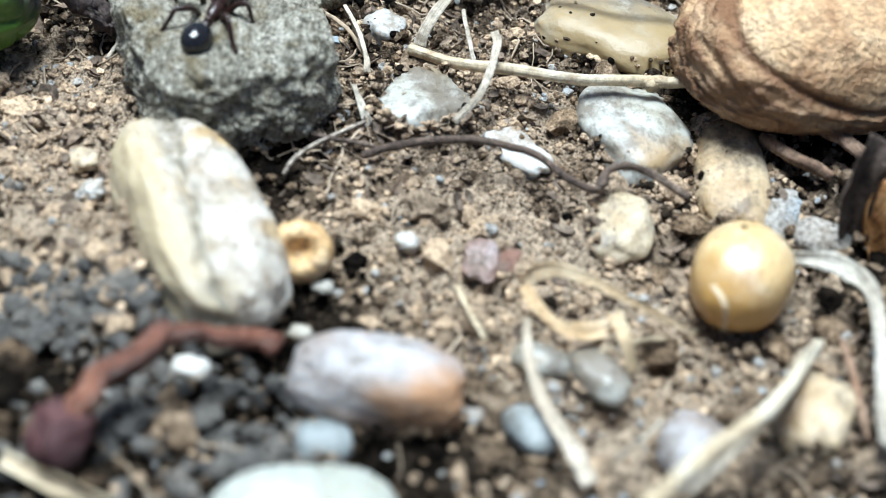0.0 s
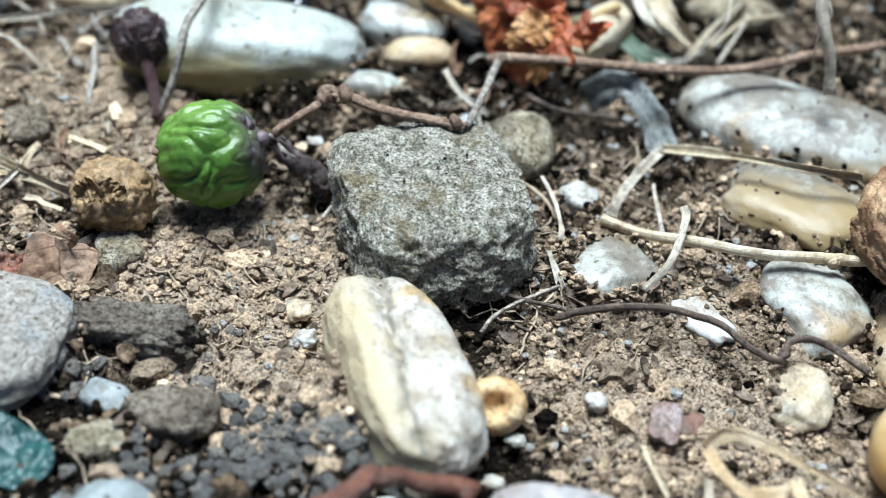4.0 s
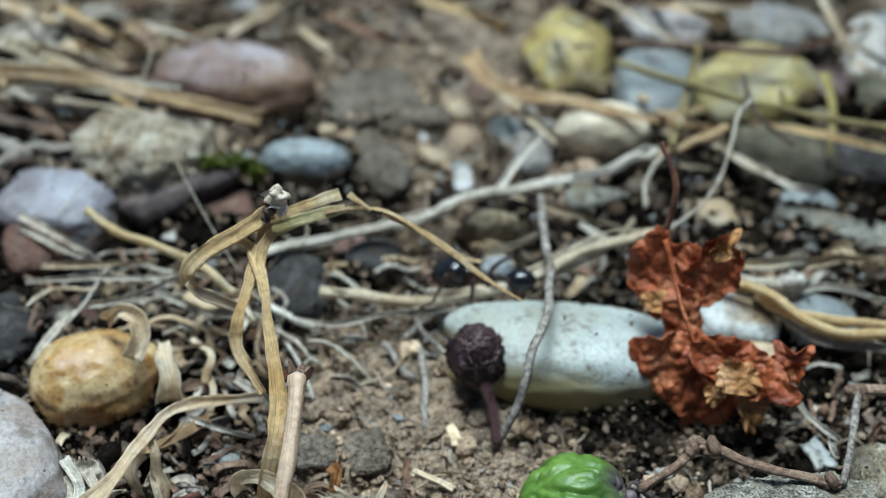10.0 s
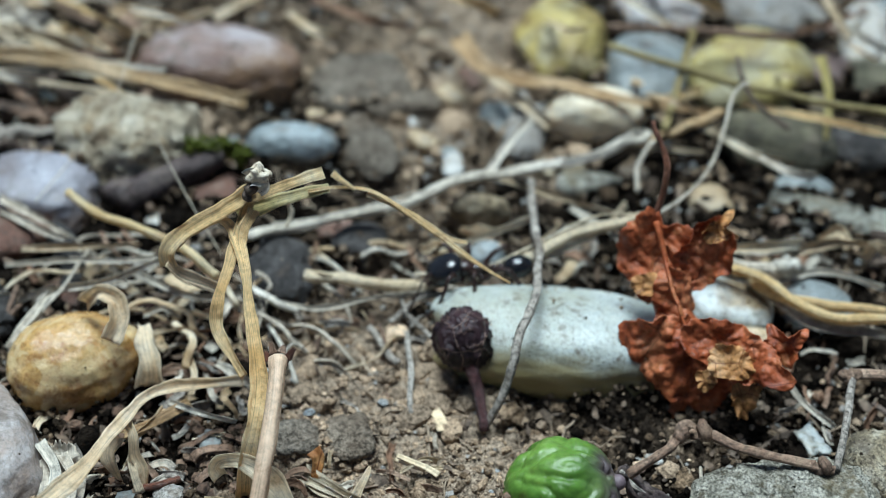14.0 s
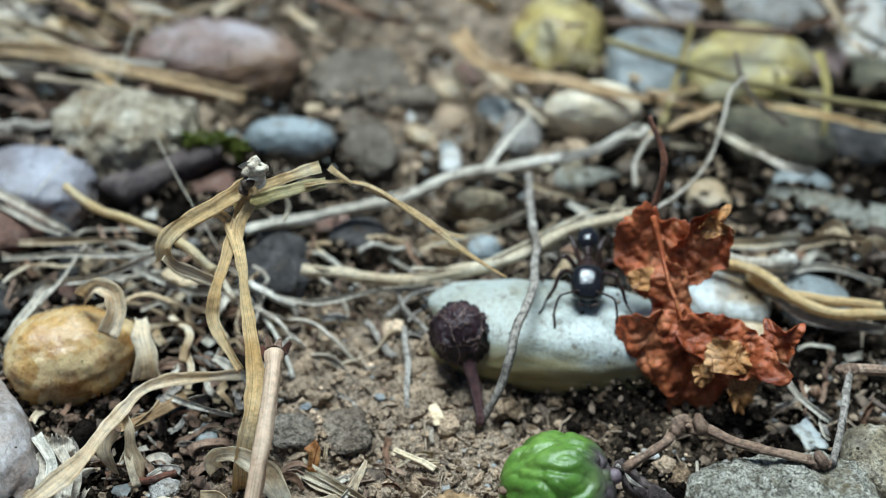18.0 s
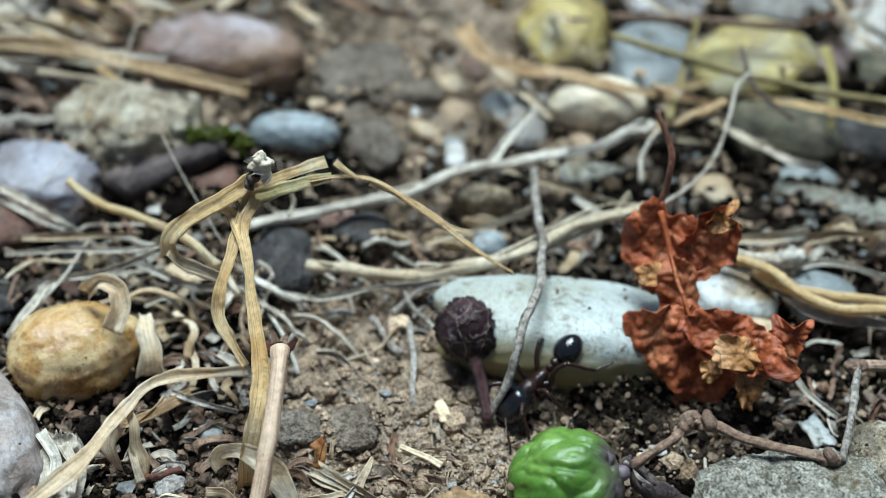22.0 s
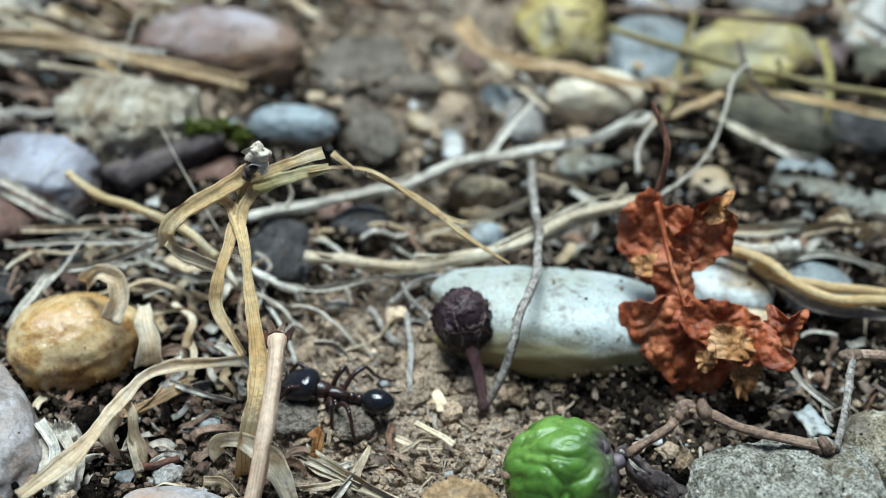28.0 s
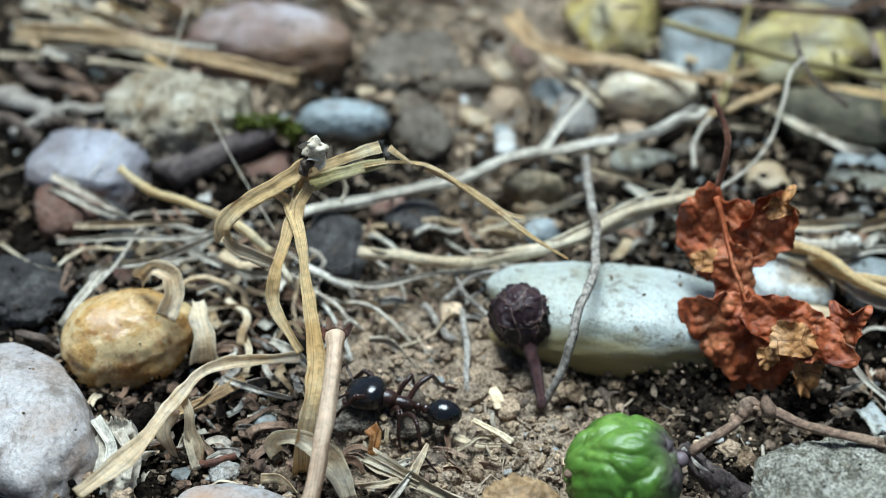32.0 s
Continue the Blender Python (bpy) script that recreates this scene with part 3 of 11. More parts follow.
def pebble(label, at, size, yaw, mat, p=2.3, a=0.07, b=0.02, c=0.0, sub=4, tilt=(0, 0), name="pebble", category="pebble", groove=None, group="", stain=None):
    SEED[0] += 1
    if max(size) < 0.13 and name == "pebble":
        p, a, b = max(p, 2.8), max(a, 0.2), max(b, 0.07)
    STONES.append((at, size, yaw, p))
    if min(size[:2]) > 0.15 and at[2] < 0.3:
        BERMS.append((at[0], at[1], size[0], size[1], radians(yaw), min(0.13, 0.65 * size[2]) if at[2] < 0.1 else min(0.11, 0.04 + 0.14 * min(size[:2]))))
    verts, faces = lump(size, SEED[0], p, a, b, c, sub, groove=groove)
    data = mesh_of(name, verts, faces, mat)
    if stain:
        # a stain that covers the side turned to (x, y, z), from lo to hi
        d = Matrix.Rotation(radians(-yaw), 3, "Z") @ Vector(stain[:3]).normalized()
        off = Vector((SEED[0], 2, 7))
        fac = [min(1, max(0, (n.dot(d) + 0.35 * noise.noise(n * 2 + off) + 0.22 * noise.noise(n * 6 + off) - stain[3]) / (stain[4] - stain[3]))) for n in ball(sub)[0]]
        data.attributes.new("blush", "FLOAT", "POINT").data.foreach_set("value", fac)
    if groove:
        # soil caught along the groove
        off = Vector((SEED[0] * 3.7, SEED[0] * 1.3 + 5, SEED[0] * 2.1))
        fac = [max(0.0, min(1.0, 1.3 * math.exp(-((n.y + 0.1 + 0.25 * n.x + 0.16 * noise.noise(n * 2.5 + off)) / 0.13) ** 2) * (0.45 + 1.6 * noise.noise(n * 9 + off) + 0.8 * noise.noise(n * 20)))) for n in ball(sub)[0]]
        data.attributes.new("seam", "FLOAT", "POINT").data.foreach_set("value", fac)
    return thing(name, label, category, data, at, (tilt[0], tilt[1], yaw), group)


def spline(points, steps):
    """Points of a smooth line through the given ones."""
    pts = [Vector(q) for q in points]
    ext = [2 * pts[0] - pts[1], *pts, 2 * pts[-1] - pts[-2]]
    out = []
    for i in range(1, len(ext) - 2):
        a, b, c, d = ext[i - 1:i + 3]
        for k in range(steps):
            t = k / steps
            out.append(0.5 * (2 * b + (c - a) * t + (2 * a - 5 * b + 4 * c - d) * t * t + (3 * b - a - 3 * c + d) * t ** 3))
    return out + [pts[-1]]


def tube_data(name, points, radius, mat, taper=(1, 1), sides=10, steps=8, rough=0.08, knots=(), seed=1, flat=1.0, wander=0.55):
    """A stalk along a smooth line: radius in cm, taper at both ends, knots (place 0..1, swelling)."""
    line = spline(points, steps) if len(points) > 2 else [Vector(points[0]).lerp(Vector(points[1]), k / (2 * steps)) for k in range(2 * steps + 1)]
    n = len(line)
    if wander:
        line = [q + wander * radius * 2 * noise.noise_vector(Vector((seed * 1.7, i * 0.16, 3.0))) * min(1, i / 3, (n - 1 - i) / 3) for i, q in enumerate(line)]
    verts, faces, uvs = [], [], []
    side = None
    run = 0.0
    for i, q in enumerate(line):
        ahead = (line[min(i + 1, n - 1)] - line[max(i - 1, 0)]).normalized()
        if side is None:
            side = ahead.cross(Vector((0, 0, 1)))
            side = side.normalized() if side.length > 0.05 else Vector((1, 0, 0))
        side = (side - ahead * side.dot(ahead)).normalized()
        up = side.cross(ahead)
        t = i / (n - 1)
        run += (q - line[i - 1]).length if i else 0
        r = radius * (taper[0] + (taper[1] - taper[0]) * t)
        for place, swell in knots:
            r *= 1 + swell * math.exp(-((t - place) / 0.035) ** 2)
        for s in range(sides):
            an = 2 * math.pi * s / sides
            w = r * (1 + 0.16 * noise.noise(Vector((seed, run * 3, 9.0))) + 0.1 * math.cos(3 * an + seed) + rough * 2 * noise.noise(Vector((math.cos(an) * 1.5 + seed * 7, math.sin(an) * 1.5, run * 2.5 / max(radius, 0.02) * 0.12))))
            verts.append(q + side * (math.cos(an) * w) + up * (math.sin(an) * w * flat))
            uvs.append((abs(2 * s / sides - 1), run * 0.5))
    for i in range(n - 1):
        for s in range(sides):
            a, b = i * sides + s, i * sides + (s + 1) % sides
            faces.append((a, b, b + sides, a + sides))
    faces.append(tuple(range(sides - 1, -1, -1)))
    faces.append(tuple(range((n - 1) * sides, n * sides)))
    return mesh_of(name, verts, faces, mat, uvs)


def blade_data(name, points, width, mat, taper=(1, 0.3), cup=0.25, twist=(0, 0), steps=8, thick=0.012, face=(0.2, -0.7, 0.7), seed=1, ragged=0.22):
    """A dry leaf blade along a smooth line: a thin cupped strip, its face turned towards face, twisted (degrees at both ends)."""
    line = spline(points, steps) if len(points) > 2 else [Vector(points[0]).lerp(Vector(points[1]), k / (2 * steps)) for k in range(2 * steps + 1)]
    n, m = len(line), 7
    verts, faces, uvs = [], [], []
    run = 0.0
    want = Vector(face).normalized()
    for i, q in enumerate(line):
        ahead = (line[min(i + 1, n - 1)] - line[max(i - 1, 0)]).normalized()
        up = want - ahead * want.dot(ahead)
        up = up.normalized() if up.length > 0.1 else ahead.orthogonal().normalized()
        t = i / (n - 1)
        run += (q - line[i - 1]).length if i else 0
        turn = Matrix.Rotation(radians(twist[0] + (twist[1] - twist[0]) * t + 28 * noise.noise(Vector((seed * 2.3, run * 1.1, 5)))), 3, ahead)
        up = turn @ up
        side = ahead.cross(up)
        w = width / 2 * (taper[0] + (taper[1] - taper[0]) * t) * (1 + ragged * 2 * noise.noise(Vector((seed * 3.1, run * 2.2, 0))))
        for layer in (1, -1):
            for s in range(m):
                u = 2 * s / (m - 1) - 1
                crease = 0.16 * width * noise.noise(Vector((u * 2.5, run * 0.8, seed * 1.9)))
                verts.append(q + side * (u * w * (1 + 0.3 * noise.noise(Vector((u * 2, run * 7, seed * 4.1))))) + up * (cup * w * (u * u - 0.5) + crease + layer * thick / 2 * (1 - 0.6 * u * u)))
                uvs.append(((u + 1) / 2, run * 0.5))
    for i in range(n - 1):
        a, b = i * 2 * m, (i + 1) * 2 * m
        for s in range(m - 1):
            faces += [(a + s, a + s + 1, b + s + 1, b + s), (a + m + s + 1, a + m + s, b + m + s, b + m + s + 1)]
        faces += [(a + m, a, b, b + m), (a + m - 1, a + 2 * m - 1, b + 2 * m - 1, b + m - 1)]
    e = (n - 1) * 2 * m
    for s in range(m - 1):
        faces += [(s + 1, s, m + s, m + s + 1), (e + s, e + s + 1, e + m + s + 1, e + m + s)]
    return mesh_of(name, verts, faces, mat, uvs)


def centred(points):
    base = min(points, key=lambda q: q[2])
    return base, [(q[0] - base[0], q[1] - base[1], q[2] - base[2]) for q in points]


def stalk(name, label, points, radius, mat, category="straw", group="", knots=(), fibres=0, **more):
    SEED[0] += 1
    base, line = centred(points)
    data = tube_data(name, line, radius, mat, seed=SEED[0], **more)
    if not knots and not fibres:
        return thing(name, label, category, data, base, group=group)
    ob = thing(name, label, category, None, base, group=group)
    part("shaft", data, ob)
    fine = spline(line, 12)
    for place, swell in knots:
        i = min(len(fine) - 3, max(2, round(place * (len(fine) - 1))))
        ahead = (fine[i + 1] - fine[i - 1]).normalized() * radius * 1.6
        ring = tube_data("node", [fine[i] - ahead, fine[i] - ahead * 0.4, fine[i] + ahead * 0.4, fine[i] + ahead], radius * (1 + swell), mat, (0.8, 0.85), rough=0.35, seed=SEED[0] + 3)
        part("node", ring, ob, "swollen darker node")
    for k in range(fibres):
        a = (0.05, 0.5, 0.3, 0.7)[k % 4]
        i0, i1 = round(a * (len(fine) - 1)), round(min(1, a + 0.4) * (len(fine) - 1))
        pts = [fine[round(i0 + (i1 - i0) * f)] + noise.noise_vector(Vector((SEED[0], k, f * 2))) * radius * (1.2 + 2.2 * f) + Vector((0, 0, radius * 0.7)) for f in (0, 0.33, 0.66, 1)]
        part("fibre", tube_data("fibre", pts, radius * 0.28, mat, (1, 0.4), sides=5, steps=4, seed=k), ob)
    return ob


def blade(name, label, points, width, mat, category="grass blade", group="", **more):
    SEED[0] += 1
    base, line = centred(points)
    return thing(name, label, category, blade_data(name, line, width, mat, seed=SEED[0], **more), base, group=group)


def shred(label, at, length, width, mat, turn, curl, group=""):
    """A curled shred of dry leaf: a short blade that winds on itself."""
    SEED[0] += 1
    rng = random.Random(SEED[0])
    q, line = Vector((0, 0, width * 0.3)), []
    an, lift = math.radians(turn), rng.uniform(0.2, 0.9)
    for k in range(6):
        line.append(q.copy())
        q = q + Vector((math.cos(an) * math.cos(lift), math.sin(an) * math.cos(lift), math.sin(lift))) * (length / 5)
        q.z = max(q.z, width * 0.2)
        an, lift = an + rng.uniform(-0.5, 0.5), lift - curl * rng.uniform(0.2, 0.7)
    data = blade_data("dry_shred", line, width, mat, (0.8, 0.6), cup=rng.uniform(0.3, 1.0), twist=(rng.uniform(-60, 60), rng.uniform(-60, 60)), steps=6, seed=SEED[0], ragged=0.4)
    return thing("dry_shred", label, "dry grass", data, at, group=group)


def scrap_data(name, w, h, mat, seed, lobes=3, lobe=0.2, teeth=26, tooth=0.07, crumple=0.12, curl=0.0, thick=0.012, phase=0.0, fine=1.0, rings=22, spokes=110, bend=0.0, dish=0.0):
    """A scrap of dead leaf in its own plane (x across, y along): lobed, toothed, crumpled, with a thickness."""
    off = Vector((seed * 5.3, seed * 2.7, 1.0))
    top, faces = [], []
    for i in range(rings + 1):
        f = i / rings
        for s in range(spokes if i else 1):
            an = 2 * math.pi * s / spokes
            edge = 1 + lobe * math.cos(lobes * an + phase) + 0.6 * lobe * noise.noise(Vector((math.cos(an), math.sin(an), 0)) * 2.2 + off)
            edge += tooth * (abs(((teeth * an / (2 * math.pi)) % 1) - 0.5) * 2 - 0.5) + tooth * 1.4 * noise.noise(Vector((math.cos(an), math.sin(an), 2)) * 9 + off)
            x, y = f * edge * w / 2 * math.cos(an), f * edge * h / 2 * math.sin(an)
            q = Vector((x, y, 0)) / max(w, h) * 5
            z = crumple * w * (1.4 * noise.noise(q * 0.55 + off) + 0.8 * abs(noise.noise(q * 1.1 + off)) * 1.6 + fine * (0.26 * noise.noise(q * 3.2 + off) + 0.07 * noise.noise(q * 7 + off)))
            z += curl * w * (f * f) * (0.5 + 0.5 * noise.noise(Vector((math.cos(an), math.sin(an), 4)) * 1.5 + off))
            z += dish * w * f * f
            if bend:
                a = x * bend
                x, z = (math.sin(a) / bend) - z * math.sin(a), (1 - math.cos(a)) / bend + z * math.cos(a)
            top.append((x, y, z))
    k = len(top)
    at = lambda i, s: 0 if i == 0 else 1 + (i - 1) * spokes + s % spokes
    for s in range(spokes):
        faces += [(0, at(1, s), at(1, s + 1)), (k, k + at(1, s + 1), k + at(1, s))]
        for i in range(1, rings):
            q = (at(i, s), at(i + 1, s), at(i + 1, s + 1), at(i, s + 1))
            faces += [q, tuple(k + v for v in reversed(q))]
        a, b = at(rings, s), at(rings, s + 1)
        faces.append((a, k + a, k + b, b))
    verts = top + [(x, y, z - thick) for x, y, z in top]
    return mesh_of(name, verts, faces, mat, [(x, y) for x, y, z in verts])


# ---- the ground ----
def steps_to(lo, hi, fine):
    mid = list(np.arange(lo, hi + 1e-6, fine))
    out = [0.25, 0.6, 1.2, 2.2, 4, 8, 16, 40, 100, 300, 1000, 4000]
    return np.array([lo - v for v in reversed(out)] + mid + [hi + v for v in out])


def build_ground():
    xs, ys = steps_to(-12.5, 6.5, 0.045), steps_to(3.5, 21.5, 0.045)
    gx, gy = np.meshgrid(xs, ys)
    h = ground_height(gx.ravel(), gy.ravel())
    # the relief dies away outside the worked patch
    out = np.maximum(np.maximum(-12.5 - gx, gx - 6.5), np.maximum(3.5 - gy, gy - 21.5)).ravel()
    h = h * np.clip(1 - out / 4, 0, 1)
    verts = np.stack([gx.ravel(), gy.ravel(), h], 1) * CM
    w, n = len(xs), len(ys)
    i = (np.arange(n - 1)[:, None] * w + np.arange(w - 1)[None, :]).ravel()
    faces = np.stack([i, i + 1, i + 1 + w, i + w], 1)
    me = bpy.data.meshes.new("ground")
    me.from_pydata(verts.tolist(), [], faces.tolist())
    me.materials.append(soil)
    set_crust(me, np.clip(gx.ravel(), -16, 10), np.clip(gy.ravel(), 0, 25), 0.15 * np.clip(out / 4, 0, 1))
    me.polygons.foreach_set("use_smooth", [True] * len(me.polygons))
    tagged(new("ground", me), "crumbly grey-brown garden soil strewn with grit", "ground", kind="structure")


# ---- things of their own shape ----
def grape(at, r):
    ob = thing("grape", "small wrinkled green grape with a mauve blush, lying on the soil", "grape", None, at)
    verts, faces = ball(6)
    out = []
    axis = Vector((0.86, 0.1, 0.35)).normalized()
    e1 = axis.cross(Vector((0, 0, 1))).normalized()
    e2 = axis.cross(e1)
    tint = []
    for n in verts:
        along, u, v = n.dot(axis), n.dot(e1), n.dot(e2)
        rad = math.hypot(u, v) + 1e-6
        k = 1.7 - 0.3 * along
        q = Vector((u / rad * k * min(1, rad * 2), v / rad * k * min(1, rad * 2), along * 1.5)) + 0.55 * noise.noise_vector(n * 1.7 + Vector((3, 3, 3)))
        puff = min(1, abs(noise.noise(q + Vector((5.2, 1.7, 0.4)))) * 3.0)
        puff2 = min(1, abs(noise.noise(q * 2.1 + Vector((1, 6, 2)))) * 2.6)
        s = 0.96 + 0.05 * noise.noise(n * 1.1 + Vector((4, 1, 2))) - 0.085 * (1 - puff) ** 1.5 - 0.022 * (1 - puff2) ** 1.5 - 0.05 * max(0, along) ** 4
        out.append((n.x * r * s, n.y * r * s, n.z * r * 0.97 * s))
        tint.append(min(0.95, max(0.0, (along - 0.58) * 2.4 + 0.4 * noise.noise(n * 3))))
    data = mesh_of("skin", out, faces, grape_skin)
    data.attributes.new("blush", "FLOAT", "POINT").data.foreach_set("value", tint)
    part("skin", data, ob)
    cap, facec = ball(4)
    tip = [(v.x * r * 0.13, v.y * r * 0.13, v.z * r * 0.13) for v in cap]
    part("stem_end", mesh_of("stem_end", tip, facec, mauve_skin), ob, "dull mauve stem end", tuple(axis * r * 0.9))
    scar, facec = lump((r * 0.09, r * 0.09, r * 0.06), 3, sub=2)
    part("blossom_scar", mesh_of("blossom_scar", scar, facec, brown_twig), ob, "small brown scar", (-r * 0.85, -r * 0.36, r * 0.2))
    return ob


def berry(at, r, stem):
    ob = thing("dried_berry", "shrivelled black berry on a dark purple stem", "berry", None, at)
    verts, faces = ball(5)
    out = []
    for n in verts:
        q = n * 2.6 + 0.4 * noise.noise_vector(n * 2.2) + Vector((1, 8, 3))
        fold = 1 - min(1, abs(noise.noise(q)) * 4.5)
        s = 1 + 0.1 * noise.noise(n * 1.4) + 0.15 * fold ** 2 - 0.07
        out.append((n.x * r * s, n.y * r * s, n.z * r * 1.05 * s))
    part("skin", mesh_of("skin", out, faces, berry_skin), ob)
    part("stem", tube_data("stem", stem, 0.042, purple_stem, taper=(1.3, 0.9), rough=0.15, seed=4), ob, "dark purple ridged stem")
    return ob


def gall(at, r):
    ob = thing("dried_fruit", "crumpled papery brown dried fruit", "dried fruit", None, at)
    verts, faces = ball(5)
    out = []
    for n in verts:
        q = n * 2.4 + 0.6 * noise.noise_vector(n * 2.0) + Vector((9, 2, 5))
        fold = 1 - min(1, abs(noise.noise(q)) * 4)
        s = 1 + 0.12 * noise.noise(n * 1.5 + Vector((2, 2, 2))) - 0.14 * fold ** 1.4 - 0.08 * (1 - min(1, abs(noise.noise(q * 2.2)) * 3)) - 0.32 * math.exp(-((n - Vector((-0.1, -0.8, 0.55))).length / 0.33) ** 2)
        out.append((n.x * r * s, n.y * r * s * 0.95, n.z * r * 0.92 * s))
    part("skin", mesh_of("skin", out, faces, gall_skin), ob)
    for k, (an, w) in enumerate(((0.6, 0.42), (2.4, 0.36))):
        flap = scrap_data("flap", r * w * 1.4, r * w * 1.8, gall_skin, 60 + k, 2, 0.2, 9, 0.08, 0.25, 0.3, rings=10, spokes=50, bend=2.0)
        part("flap", flap, ob, "torn papery flap", (-r * 0.1 + r * 0.36 * math.cos(an), -r * 0.66, r * 0.5 + r * 0.3 * math.sin(an)), (50 + 20 * math.sin(an), 25 * math.cos(an), 20 * k))
    return ob


def ring_husk(at, r):
    """A tiny amber seed husk with a round hollow in its face."""
    ob = thing("seed_husk", "tiny amber seed husk with a round hollow", "seed husk", None, at, (38, 4, 0))
    prof = [(0.0, 0.05), (0.16, 0.08), (0.3, 0.25), (0.38, 0.42), (0.52, 0.53), (0.72, 0.5), (0.9, 0.32), (1.0, 0.0), (0.92, -0.3), (0.7, -0.5), (0.35, -0.6), (0.0, -0.62)]
    verts, faces, sides = [], [], 40
    for i, (a, z) in enumerate(prof):
        for s in range(sides):
            an = 2 * math.pi * s / sides
            k = r * (1 + 0.06 * math.sin(2 * an + 1) + 0.05 * noise.noise(Vector((math.cos(an) * 2, math.sin(an) * 2, i * 0.6))))
            verts.append((a * k * math.cos(an), a * k * math.sin(an), z * r))
    for i in range(len(prof) - 1):
        for s in range(sides):
            a, b = i * sides + s, i * sides + (s + 1) % sides
            faces.append((a + sides, b + sides, b, a))
    part("shell", mesh_of("shell", verts, faces, amber_husk), ob)
    return ob


def nut_shell(at, size, turn):
    """A broad nut shell: a smooth tan dome inside a seam, round it a coarse wrinkled brown rim."""
    ob = thing("nut_shell", "broad tan nut shell half, ribbed and stained brown", "nut shell", None, at, turn)
    verts, faces = ball(6)
    axis = Vector((0.22, -0.42, 0.88)).normalized()
    out, fac, angle = [], [], []
    for n in verts:
        an = math.degrees(math.acos(max(-1, min(1, n.dot(axis))))) + 5 * noise.noise(n * 1.8)
        angle.append(an)
        seam = math.exp(-((an - 62) / 3.2) ** 2)
        outside = 1 / (1 + math.exp(-(an - 63) / 2.0))
        wrinkle = abs(noise.noise(Vector((n.x * 3, n.y * 3, an * 0.16)))) * 2
        s = (abs(n.x) ** 2.4 + abs(n.y) ** 2.4 + abs(n.z) ** 2.4) ** (-1 / 2.4) + 0.04 * noise.noise(n * 1.6)
        s += -0.06 * seam + outside * (0.03 - 0.05 * wrinkle + 0.02 * noise.noise(n * 12)) + (1 - outside) * (0.012 * noise.noise(n * 4) - 0.008 * wrinkle)
        out.append((n.x * size[0] * s, n.y * size[1] * s, n.z * size[2] * s * (1.0 if n.z > 0 else 0.6)))
        fac.append(min(1, max(0, 0.9 * seam + outside * (0.45 + 0.7 * noise.noise(n * 4) + 0.5 * (1 - wrinkle)) + 0.5 * max(0, noise.noise(n * 2.4) - 0.2))))
    # the dome ends in the seam, the coarse rim goes on from there
    for name, label, side in (("dome", "smooth blotched tan dome", False), ("rim", "coarse wrinkled brown rim", True)):
        own = [f for f in faces if (sum(angle[i] for i in f) / len(f) > 63) == side]
        used = sorted({i for f in own for i in f})
        place = {i: k for k, i in enumerate(used)}
        data = mesh_of(name, [out[i] for i in used], [tuple(place[i] for i in f) for f in own], shell_skin)
        data.attributes.new("blush", "FLOAT", "POINT").data.foreach_set("value", [fac[i] for i in used])
        part(name, data, ob, label)
    return ob


